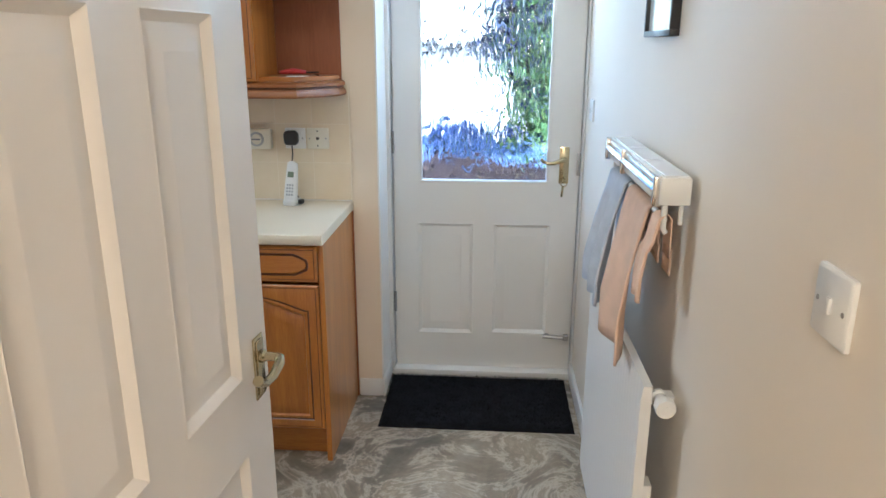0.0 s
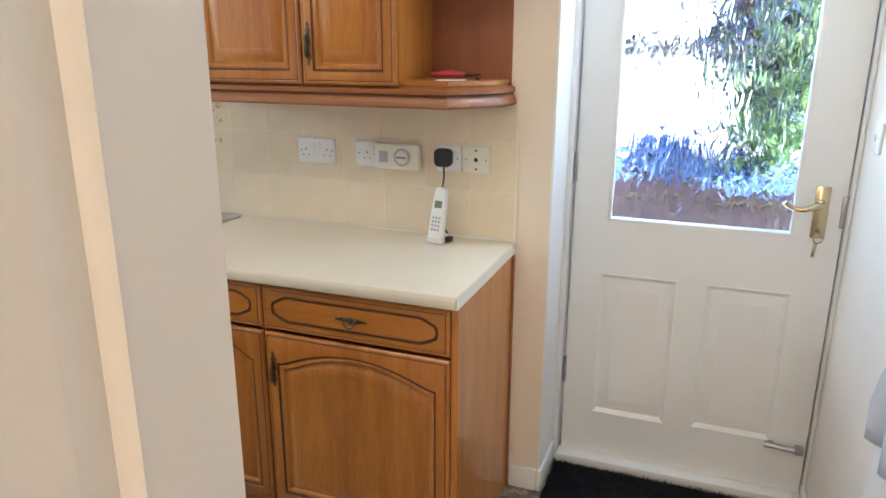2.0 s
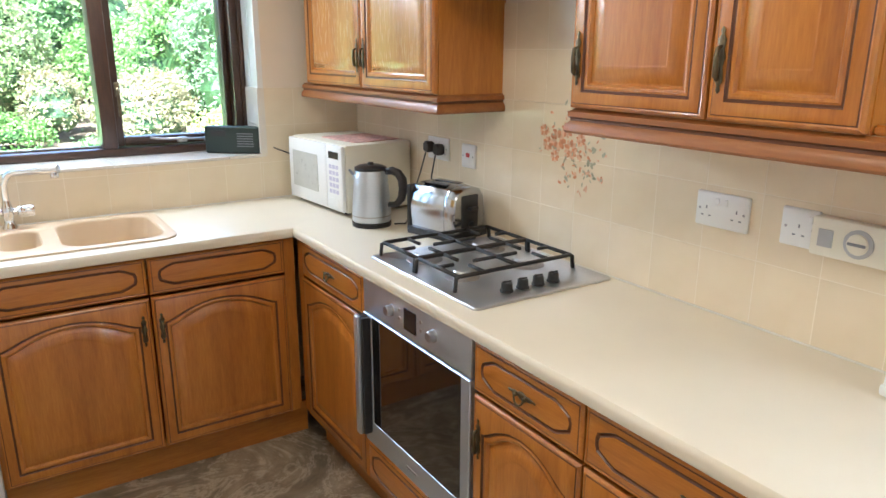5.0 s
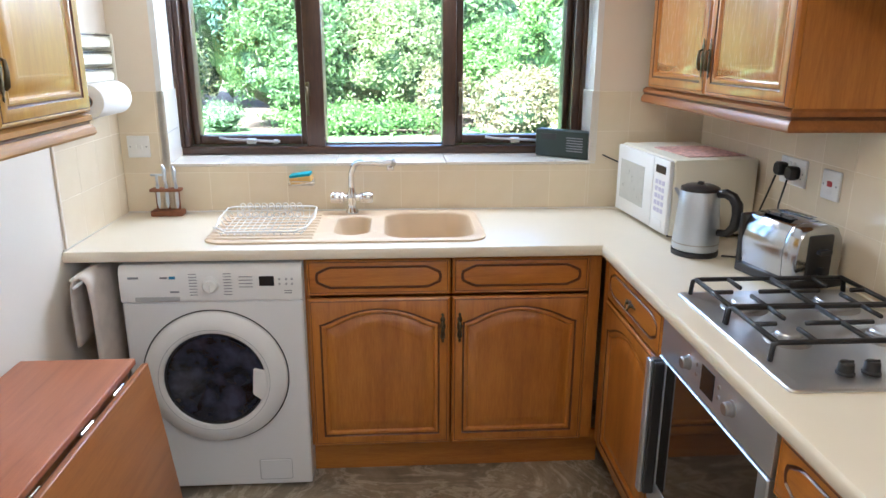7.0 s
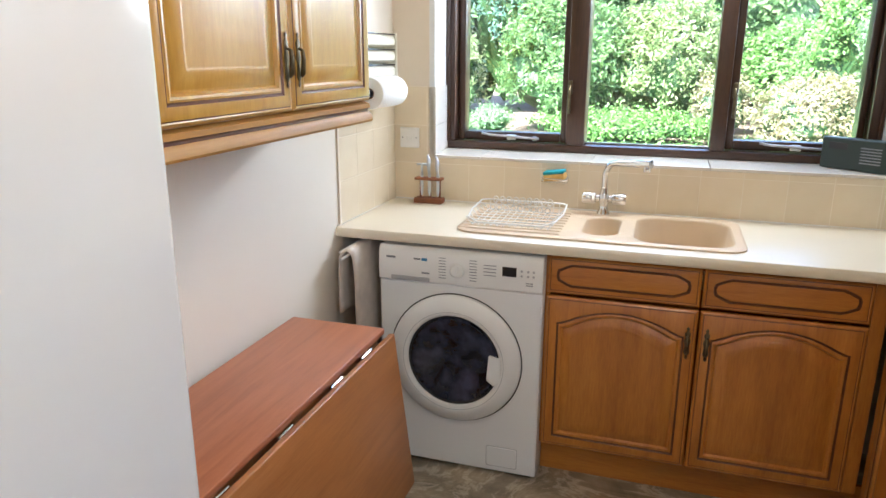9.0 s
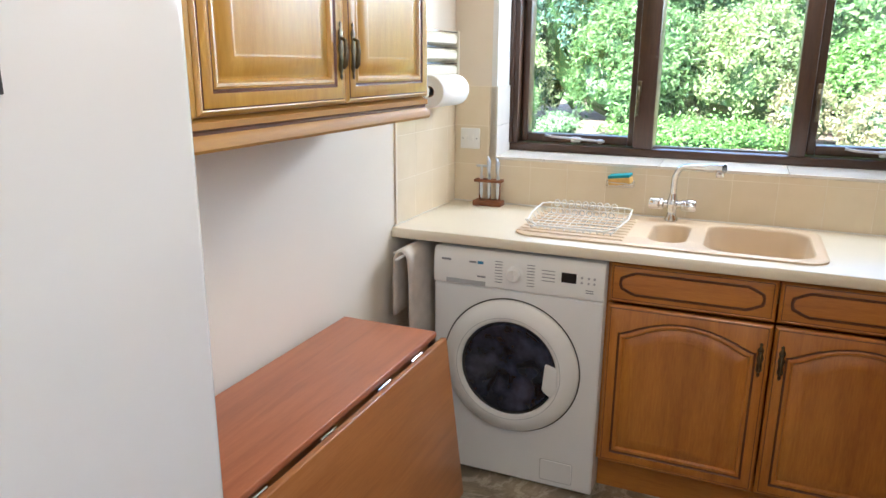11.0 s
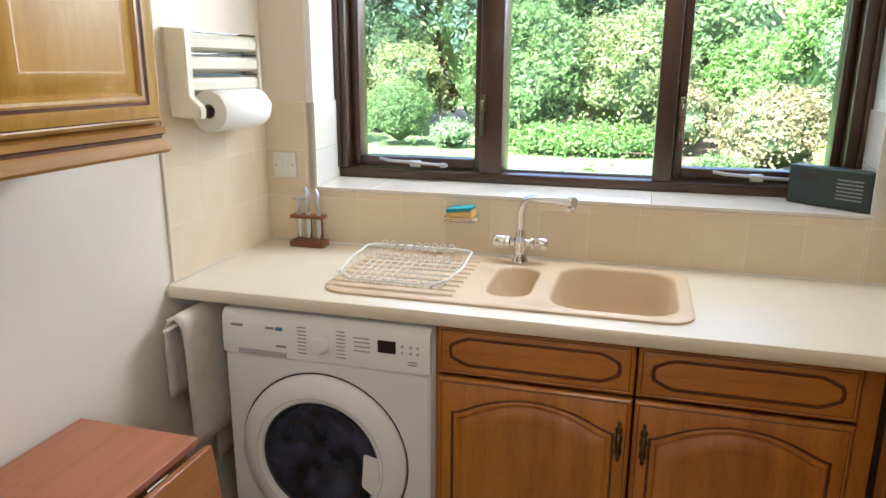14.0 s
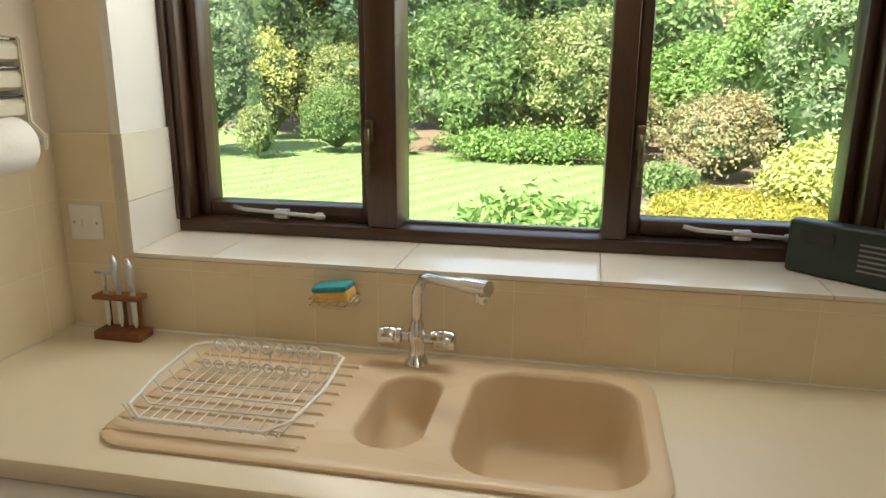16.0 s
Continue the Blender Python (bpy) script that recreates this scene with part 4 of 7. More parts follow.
def sink():
    """Inset sink: drainer, half bowl, large bowl."""
    t = thing("sink", "beige composite one and a half bowl sink with drainer", "sink", pose(0, 0, 0))
    zt = WORK + 0.009
    X0, X1, Y0, Y1 = -2.915, -2.446, 1.880, 2.866
    bowls = ((-2.826, -2.524, 2.318, 2.452, 0.062, 0.10), (-2.886, -2.474, 2.500, 2.836, 0.088, 0.165))
    bm = bmesh.new()
    # rim
    L = lambda i, z: superloop(X0 + i, X1 - i, Y0 + i, Y1 - i, 0.07 - i * 0.6, z, 8)
    rings = loft(bm, [L(-0.001, WORK + 0.0006), L(-0.002, WORK + 0.006), L(0.003, zt), L(0.012, zt + 0.0015), L(0.020, zt - 0.001)], cap1=False)
    inner = rings[-1]
    edges = [bm.edges.get((inner[i], inner[(i + 1) % len(inner)])) for i in range(len(inner))]
    holes = []
    for bx0, bx1, by0, by1, r, dep in bowls:
        B = lambda i, z: superloop(bx0 + i, bx1 - i, by0 + i, by1 - i, min(max(0.02, r - 0.5 * i), 0.49 * (by1 - by0 - 2 * i)), z, 8)
        rg = loft(bm, [B(0, zt - 0.001), B(0.004, zt - 0.004), B(0.007, zt - 0.012), B(0.016, zt - dep * 0.6), B(0.026, zt - dep + 0.018), B(0.036, zt - dep + 0.005), B(0.048, zt - dep)], cap1=True)
        edges += [bm.edges.get((rg[0][i], rg[0][(i + 1) % len(rg[0])])) for i in range(len(rg[0]))]
    bmesh.ops.triangle_fill(bm, use_beauty=True, use_dissolve=False, edges=[e for e in edges if e])
    bmesh.ops.recalc_face_normals(bm, faces=bm.faces)
    obj("basin", bm, sink_mat, t, smooth="auto")
    bm = bmesh.new()
    for i in range(9):
        x = -2.835 + i * 0.043
        loft(bm, [[(x - 0.009, 1.885, zt - 0.001), (x + 0.009, 1.885, zt - 0.001), (x + 0.006, 1.890, zt + 0.003), (x - 0.006, 1.890, zt + 0.003)],
                  [(x - 0.009, 2.255, zt - 0.001), (x + 0.009, 2.255, zt - 0.001), (x + 0.006, 2.25, zt + 0.003), (x - 0.006, 2.25, zt + 0.003)]], cap0=True)
    obj("drainer_ribs", bm, sink_mat, t)
    for cx, cy, z, q in ((-2.65, 2.385, zt - 0.0995, 0.5), (-2.68, 2.668, zt - 0.165, 1.0)):
        bm = bmesh.new()
        lathe(bm, [(0.034 * q, 0.001), (0.032 * q, 0.004), (0.022 * q, 0.002), (0.006 * q, 0.004), (0.0, 0.004)], (cx, cy, z), seg=24, caps=False)
        obj("waste", bm, chrome, t, smooth="auto")


sink()


def mixer_tap():
    t = thing("mixer_tap", "chrome two-handle mixer tap with angled spout", "tap", pose(-2.880, 2.368, WORK + 0.0095))
    bm = bmesh.new()
    lathe(bm, [(0.026, 0.0), (0.025, 0.006), (0.018, 0.018), (0.0155, 0.04), (0.020, 0.052), (0.022, 0.068), (0.016, 0.084), (0.013, 0.10), (0.011, 0.105)], seg=22)
    lathe(bm, [(0.012, -0.075), (0.012, 0.075)], (0, 0, 0.060), "y", 16)
    obj("tap_body", bm, chrome, t, smooth="auto")
    for s in (-1, 1):
        bm = bmesh.new()
        prof = [(0.012, 0.030), (0.021, 0.034), (0.022, 0.042), (0.0195, 0.046), (0.022, 0.050), (0.022, 0.078), (0.018, 0.084), (0.0, 0.085)]
        lathe(bm, [(r, s * h) for r, h in prof], (0, 0, 0.060), "y", 12, caps=False)
        bmesh.ops.recalc_face_normals(bm, faces=bm.faces)
        obj("tap_handle", bm, chrome, t, smooth="auto")
    bm = bmesh.new()
    pts = [(0, 0, 0.10), (0.002, 0.0, 0.16), (0.008, 0.008, 0.180), (0.022, 0.020, 0.200), (0.040, 0.040, 0.209), (0.07, 0.075, 0.213), (0.105, 0.13, 0.218), (0.125, 0.160, 0.221)]
    tube(bm, pts, 0.0118, 12)
    tube(bm, [(0.098, 0.118, 0.217), (0.132, 0.171, 0.222)], 0.0155, 14)
    lathe(bm, [(0.012, -0.022), (0.0145, -0.018), (0.0145, 0.0)], (0.124, 0.158, 0.213), seg=14)
    obj("spout", bm, chrome, t, smooth="auto")


mixer_tap()


rack_wire = surf("white_coated_wire", (0.78, 0.78, 0.77), 0.28, 0.1, bmp=0.0)


def drying_rack():
    z = WORK + 0.0125
    t = thing("dish_rack", "white coated wire dish rack on the drainer", "dish rack", pose(-2.640, 2.072, z))
    # x: towards the room; y: along the wall
    bm = bmesh.new()
    x0, x1, y0, y1 = -0.145, 0.145, -0.168, 0.168
    frame_ = [(x0, y0 + 0.02, 0.045), (x0, y1 - 0.02, 0.045), (x0 + 0.02, y1, 0.045), (0, y1 + 0.006, 0.035), (x1 - 0.03, y1 - 0.01, 0.028), (x1, y1 - 0.05, 0.018), (x1, y0 + 0.05, 0.018), (x1 - 0.03, y0 + 0.01, 0.028), (0, y0 - 0.006, 0.035), (x0 + 0.02, y0, 0.045)]
    tube(bm, frame_, 0.0035, 8, closed=True)
    obj("rim", bm, white_plastic, t, smooth=True)
    bm = bmesh.new()
    for i in range(13):
        y = y0 + 0.03 + i * (y1 - y0 - 0.06) / 12
        bm = bmesh.new()
        tube(bm, [(x0, y, 0.044), (x0 + 0.012, y, 0.012), (x1 - 0.012, y, 0.005), (x1, y, 0.017)], 0.0016, 6)
        obj("wire", bm, rack_wire, t, smooth=True)
    for x in (-0.125, -0.075, -0.025, 0.025, 0.075, 0.125):
        bm = bmesh.new()
        tube(bm, [(x, y0 + 0.004, 0.034), (x, y0 + 0.022, 0.010), (x, y1 - 0.022, 0.010), (x, y1 - 0.004, 0.034)], 0.0018, 6)
        obj("wire", bm, rack_wire, t, smooth=True)
    for x, h in ((-0.137, 0.026), (-0.085, 0.020)):
        for i in range(9):
            bm = bmesh.new()
            y = -0.115 + i * 0.027
            tube(bm, [Vector((x, y + 0.010 * math.cos(a), (0.034 if h > 0.022 else 0.016) + h * 0.5 * (1 + math.sin(a)))) for a in [2 * math.pi * k / 14 for k in range(14)]], 0.0022, 6, closed=True)
            obj("plate_loop", bm, rack_wire, t, smooth=True)


drying_rack()

# sponge in its wire holder
s = thing("sponge_holder", "small chrome wire holder on the tiles", "sponge holder", pose(XW + 0.008, 2.164, 1.028))
bm = bmesh.new()
for z in (0.0, 0.014):
    tube(bm, [(0.0, -0.052, z), (0.055, -0.050, z), (0.058, 0.0, z), (0.055, 0.050, z), (0.0, 0.052, z)], 0.0022, 6)
for y in (-0.03, -0.01, 0.01, 0.03):
    tube(bm, [(0.0, y, 0.0), (0.057, y, 0.0)], 0.0016, 6)
box(bm, 0.0, 0.003, -0.05, 0.05, -0.004, 0.02, 0.001)
obj("wire", bm, chrome, s, smooth="auto")
s = thing("sponge", "yellow sponge with teal scouring layer", "sponge", pose(XW + 0.036, 2.167, 1.0355, 8, 3, -6))
obj("foam", newbox(-0.024, 0.026, -0.043, 0.043, 0.0, 0.026, 0.005, 3), foam, s, smooth="auto")
obj("scourer", newbox(-0.024, 0.026, -0.043, 0.043, 0.0262, 0.038, 0.003, 2), scour, s, smooth="auto")

# knives in a small wooden stand
s = thing("knife_stand", "small brown wooden knife stand with three knives", "knife stand", pose(-2.905, 1.632, WORK))
obj("foot", newbox(-0.028, 0.028, -0.062, 0.062, 0.0, 0.022, 0.004), rack_wood, s, smooth="auto")
obj("shelf", newbox(-0.022, 0.022, -0.060, 0.060, 0.098, 0.110, 0.003), rack_wood, s, smooth="auto")
for y in (-0.042, 0.0, 0.042):
    bm = bmesh.new()
    tube(bm, [(-0.012, y, 0.021), (-0.012, y, 0.098)], 0.006, 8)
    obj("post", bm, rack_wood, s, smooth="auto")
for i, (y, h) in enumerate(((-0.03, 0.165), (0.004, 0.205), (0.042, 0.20))):
    k = thing("steak_knife", "small steel-handled knife standing in the wooden stand", "knife", pose(-2.897, 1.632 + y, WORK), "knives in the stand")
    bm = bmesh.new()
    bw = 0.0065
    loft(bm, [[(-0.001, -0.002, 0.030), (0.001, -0.002, 0.030), (0.001, 0.002, 0.030), (-0.001, 0.002, 0.030)],
              [(-0.001, -bw, 0.05), (0.001, -bw, 0.05), (0.001, bw, 0.05), (-0.001, bw, 0.05)],
              [(-0.001, -bw, 0.125), (0.001, -bw, 0.125), (0.001, bw, 0.125), (-0.001, bw, 0.125)]], cap0=True)
    obj("blade", bm, steel, k)
    bm = bmesh.new()
    if i == 0:
        tube(bm, [(0, 0, 0.12), (0, 0, h)], 0.005, 8)
        tube(bm, [(0, -0.022, h), (0, 0.022, h)], 0.005, 8)
    else:
        tube(bm, [(0, 0, 0.12), (0.002, -0.003, 0.15), (0.0, -0.003, h - 0.02), (-0.004, -0.010, h)], [0.004, 0.0075, 0.0085, 0.004], 10)
    obj("handle", bm, steel, k, smooth=True)


# ---- washing machine ----
def washing_machine():
    t = thing("washing_machine", "white front-loading washing machine under the worktop", "washing machine", pose(-2.378, 1.620, 0.012, 0, 0, 90))
    w = 0.604
    obj("case", newbox(0, w, 0.014, 0.52, -0.008, 0.846, 0.006), enamel, t, smooth="auto")
    bm = bmesh.new()
    L = lambda i, y, z0=-0.004, z1=0.716: [(x, y, z) for x, z in rounded(i, w - i, z0 + i, z1 - i, 0.008, 3)]
    loft(bm, [L(0, 0.014), L(0, 0.006), L(0.006, 0.0)], cap1=True)
    obj("front_panel", bm, enamel, t, smooth="auto")
    bm = bmesh.new()
    prof = [(0.716, 0.014), (0.718, 0.001), (0.722, -0.004), (0.76, -0.006), (0.826, -0.002), (0.840, 0.006), (0.846, 0.016)]
    loft(bm, [[(x, y, z) for z, y in prof] + [(x, 0.02, 0.80)] for x in (0.0, w)], cap0=True)
    c = obj("control_panel", bm, white_plastic, t, smooth="auto")
    obj("drawer_grip", newbox(0.048, 0.195, -0.0075, -0.0045, 0.722, 0.738, 0.002), grey_plastic, c)
    bm = bmesh.new()
    lathe(bm, [(0.030, -0.004), (0.030, -0.008), (0.026, -0.010), (0.024, -0.024), (0.020, -0.028), (0.0, -0.028)], (0.300, 0, 0.778), "y", 28, caps=False)
    box(bm, 0.297, 0.303, -0.031, -0.020, 0.757, 0.799, 0.002)
    obj("programme_dial", bm, white_plastic, c, smooth="auto")
    obj("display", newbox(0.462, 0.512, -0.0072, -0.004, 0.772, 0.806, 0.001), dial_dark, c)
    obj("blue_badge", newbox(0.165, 0.186, -0.0068, -0.004, 0.800, 0.810, 0.001), blue_ink, c)
    bm = bmesh.new()
    for i in range(8):
        z = 0.742 + i * 0.0105
        for s in (-1, 1):
            a = 0.300 + s * 0.044
            box(bm, min(a, a + s * 0.026), max(a, a + s * 0.026), -0.0064, -0.005, z, z + 0.0024)
    for i in range(4):
        box(bm, 0.395, 0.44, -0.0064, -0.005, 0.768 + i * 0.012, 0.7705 + i * 0.012)
    box(bm, 0.03, 0.065, -0.0064, -0.005, 0.802, 0.809)
    box(bm, 0.135, 0.160, -0.0064, -0.005, 0.802, 0.808)
    box(bm, 0.165, 0.195, -0.0064, -0.005, 0.752, 0.758)
    box(bm, 0.545, 0.57, -0.0064, -0.005, 0.752, 0.755)
    box(bm, 0.545, 0.57, -0.0064, -0.005, 0.744, 0.747)
    obj("panel_print", bm, ink, c, kind="stuff")
    bm = bmesh.new()
    for x, z in ((0.530, 0.795), (0.530, 0.778), (0.553, 0.795), (0.572, 0.795), (0.553, 0.778), (0.572, 0.778)):
        lathe(bm, [(0.004, -0.004), (0.004, -0.0075), (0.0, -0.008)], (x, 0, z), "y", 10, caps=False)
    obj("buttons", bm, grey_plastic, c)
    # door: wide white ring, dark glass bowl
    cx, cz = 0.292, 0.437
    bm = bmesh.new()
    lathe(bm, [(0.247, 0.001), (0.245, -0.012), (0.233, -0.024), (0.206, -0.034), (0.186, -0.036), (0.176, -0.031), (0.172, -0.022)], (cx, 0, cz), "y", 56, caps=False)
    bmesh.ops.recalc_face_normals(bm, faces=bm.faces)
    d = obj("door_ring", bm, white_plastic, t, smooth="auto")
    bm = bmesh.new()
    lathe(bm, [(0.2468, -0.0012), (0.2515, -0.0012)], (cx, 0, cz), "y", 56, caps=False)
    obj("ring_gap", bm, rubber, d)
    bm = bmesh.new()
    lathe(bm, [(0.1885, -0.0355), (0.1895, -0.0368), (0.1905, -0.0355)], (cx, 0, cz), "y", 56, caps=False)
    obj("ring_crease", bm, grey_plastic, d, smooth=True)
    bm = bmesh.new()
    lathe(bm, [(0.173, -0.024), (0.167, -0.020), (0.162, -0.014)], (cx, 0, cz), "y", 48, caps=False)
    bmesh.ops.recalc_face_normals(bm, faces=bm.faces)
    obj("seal", bm, rubber, d, smooth="auto")
    bm = bmesh.new()
    lathe(bm, [(0.166, -0.018), (0.160, -0.028), (0.13, -0.022), (0.06, -0.006), (0.0, -0.002)], (cx, 0, cz), "y", 48, caps=False)
    bmesh.ops.recalc_face_normals(bm, faces=bm.faces)
    obj("porthole", bm, porthole_mat, d, smooth="auto")
    bm = bmesh.new()
    loft(bm, [[(cx + 0.136, y, cz + 0.045), (cx + 0.175, y, cz + 0.035), (cx + 0.182, y, cz - 0.03), (cx + 0.158, y, cz - 0.075), (cx + 0.128, y, cz - 0.052)] for y in (-0.028, -0.041)], cap0=True)
    bmesh.ops.recalc_face_normals(bm, faces=bm.faces)
    bmesh.ops.bevel(bm, geom=bm.edges[:], offset=0.003, segments=2, affect="EDGES")
    obj("door_grip", bm, white_plastic, d, smooth="auto")
    bm = bmesh.new()
    L = lambda i, y: [(x, y, z) for x, z in rounded(0.418 + i, 0.532 - i, 0.020 + i, 0.100 - i, 0.008, 3)]
    loft(bm, [L(0, 0.001), L(0.0, -0.001), L(0.002, -0.003)], cap1=True)
    obj("filter_flap", bm, enamel, t, smooth="auto")
    bm = bmesh.new()
    loft(bm, [L(-0.0022, -0.0003), L(0.0002, -0.0003)], cap1=False)
    obj("flap_gap", bm, grey_plastic, t)


washing_machine()


# ---- cloths ----
def drape(bm, path, w0, w1, fold=0.006, waves=3, seed=0, nu=14, axis="y", thick=0.004):
    """A cloth hung along path (u, z), across from w0 to w1 on the other axis, with soft folds."""
    rnd = random.Random(seed)
    ph = rnd.uniform(0, 6)
    rows = []
    for side in (0, 1):
        for i, (u, z) in enumerate(path):
            row = []
            for j in range(nu + 1):
                s = j / nu
                v = w0 + (w1 - w0) * s
                k = min(1.0, 0.25 + i / max(1, len(path) - 1))
                o = fold * k * math.sin(ph + s * waves * 2 * math.pi + 0.4 * i) + 0.5 * fold * math.sin(ph * 2 + s * 11 + i)
                uu = u + o + (thick if side else 0)
                row.append(bm.verts.new((uu, v, z) if axis == "y" else (v, uu, z)))
            rows.append(row)
    n = len(path)
    for side in (0, 1):
        for i in range(n - 1):
            for j in range(nu):
                a, b = rows[side * n + i], rows[side * n + i + 1]
                q = (a[j], a[j + 1], b[j + 1], b[j])
                bm.faces.new(q if side else q[::-1])
    for i in range(n - 1):
        for j in (0, nu):
            bm.faces.new((rows[i][j], rows[i + 1][j], rows[n + i + 1][j], rows[n + i][j]))
    for j in range(nu):
        for i in (0, n - 1):
            bm.faces.new((rows[i][j], rows[n + i][j], rows[n + i][j + 1], rows[i][j + 1]))
    bmesh.ops.recalc_face_normals(bm, faces=bm.faces)


# rail with the towel between the wall and the washing machine
r = thing("towel_rail", "white two-arm towel rail under the worktop", "towel rail", pose(0, 0, 0))
bm = bmesh.new()
tube(bm, [(-2.90, 1.538, 0.840), (-2.235, 1.538, 0.832)], 0.005, 8)
tube(bm, [(-2.90, 1.500, 0.842), (-2.30, 1.500, 0.836)], 0.005, 8)
obj("rails", bm, white_plastic, r, smooth=True)
obj("mount", newbox(-2.93, -2.86, 1.485, 1.585, 0.838, 0.871, 0.003), grey_plastic, r)


def draped_towel(name, label, mat, x0, x1, line, seed, half=0.006, amp=0.004):
    """A folded towel over a rail along x; line is its (y, z) middle from one hem over the rail to the other."""
    off = Vector((seed * 2.3, seed * 5.1, 0))
    fine = []
    for (ya, za), (yb, zb) in zip(line, line[1:]):
        n = max(1, int(math.hypot(yb - ya, zb - za) / 0.03))
        fine += [(ya + (yb - ya) * k / n, za + (zb - za) * k / n) for k in range(n)]
    fine.append(line[-1])
    sides = []
    for i, (y, z) in enumerate(fine):
        (ya, za), (yb, zb) = fine[max(0, i - 1)], fine[min(len(fine) - 1, i + 1)]
        l = math.hypot(yb - ya, zb - za)
        sides.append((y, z, -(zb - za) / l, (yb - ya) / l))
    bm = bmesh.new()
    loops = []
    n = 22
    for i in range(n + 1):
        x = x0 + (x1 - x0) * i / n
        th = half * (0.55 if i in (0, n) else 1)
        lp = []
        for sgn, seq in ((1, sides), (-1, sides[::-1])):
            for y, z, ny, nz in seq:
                drop = max(0.0, 0.84 - z)
                w = noise.noise(Vector((x * 9, z * 2.2, y * 8)) + off) * min(1, drop * 8)
                sag = 0.016 * noise.noise(Vector((x * 5, 3.3, seed)))
                sway = 0.05 * drop * (i / n) * 0.6
                lp.append((x - sway * 0.5 + 0.5 * amp * w, y + sgn * th * ny + 2.2 * amp * w, z + sgn * th * nz + (sag if drop > 0.2 else 0)))
        loops.append(lp)
    loft(bm, loops, cap0=True, cap1=True)
    bmesh.ops.recalc_face_normals(bm, faces=bm.faces)
    return tagged(obj(name, bm, mat, smooth=True), label, "towel")


draped_towel("towel", "off-white towel draped over the rail beside the washing machine", cloth_white, -2.74, -2.275, [(1.506, 0.61), (1.504, 0.74), (1.511, 0.825), (1.523, 0.845), (1.538, 0.852), (1.553, 0.845), (1.563, 0.825), (1.570, 0.74), (1.571, 0.47)], 3, 0.0075)
draped_towel("tea_towel", "greyish tea towel hanging behind the off-white towel", cloth_grey, -2.80, -2.42, [(1.537, 0.34), (1.537, 0.60), (1.538, 0.833)], 5, 0.004, 0.002)


# ---- drop-leaf table ----
def table():
    t = thing("drop_leaf_table", "teak drop-leaf table against the wall, leaf folded down", "table", pose(-1.985, 1.480, 0))
    L, W = 0.98, 0.328
    obj("tabletop", newbox(0, L, 0, W - 0.008, 0.684, 0.704, 0.004, 3), teak_top, t, "reddish fixed top board", smooth="auto")
    bm = bmesh.new()
    box(bm, 0.0, L, 0, 0.020, -0.52, 0.0, 0.005, 3)
    obj("drop_leaf", bm, teak_leaf, t, "hanging teak leaf", m=pose(0, W + 0.006, 0.688, 7, 0, 0), smooth="auto")
    for x in (0.155, 0.35, 0.615, 0.87):
        bm = bmesh.new()
        box(bm, x - 0.032, x + 0.032, W - 0.008, W + 0.003, 0.672, 0.680, 0.001)
        tube(bm, [(x - 0.032, W - 0.001, 0.681), (x + 0.032, W - 0.001, 0.681)], 0.0045, 8)
        obj("hinge", bm, chrome, t, "bright steel hinge", smooth="auto")
    obj("edge_strip", newbox(0.0, L, W - 0.0075, W + 0.012, 0.662, 0.672, 0.001), black_plastic, t)
    for x in (0.03, L - 0.07):
        for y in (0.02, W - 0.07):
            bm = bmesh.new()
            loft(bm, [[(x + i, y + i, z), (x + 0.042 - i, y + i, z), (x + 0.042 - i, y + 0.042 - i, z), (x + i, y + 0.042 - i, z)] for i, z in ((0.006, 0.0), (0.0, 0.5), (0.0, 0.61))], cap0=True)
            obj("leg", bm, teak_leaf, t)
    obj("apron", newbox(0.02, L - 0.02, 0.02, 0.30, 0.61, 0.683), teak_leaf, t)


table()


# ---- fridge ----
f = thing("fridge_freezer", "tall glossy white fridge freezer beside the table", "fridge", pose(-0.772, 1.452, 0))
obj("cabinet", newbox(0, 0.555, 0, 0.537, 0.03, 1.83, 0.006), fridge_white, f, smooth="auto")
for nm, a, b in (("fridge_door", 0.63, 1.83), ("freezer_door", 0.05, 0.62)):
    d = obj(nm, newbox(0.001, 0.554, 0.540, 0.600, a, b, 0.014, 4), fridge_white, f, smooth="auto")
bm = bmesh.new()
box(bm, 0.5, 0.53, 0.600, 0.630, 1.0, 1.3, 0.008)
obj("handle", bm, fridge_white, f, smooth="auto")
for x in (0.04, 0.50):
    for y in (0.05, 0.5):
        bm = bmesh.new()
        lathe(bm, [(0.02, 0.0), (0.02, 0.031)], (x, y, 0), seg=12)
        obj("foot", bm, black_plastic, f)
b = thing("fridge_badge", "charcoal maker's badge on the fridge door", "badge", pose(-0.558, 2.0522, 1.459))
obj("plate", newbox(0.0, 0.082, 0.0, 0.003, 0.0, 0.062, 0.001), magnet_black, b)
obj("lettering", newbox(0.006, 0.076, 0.0028, 0.0042, 0.012, 0.026, 0.0), white_plastic, b)

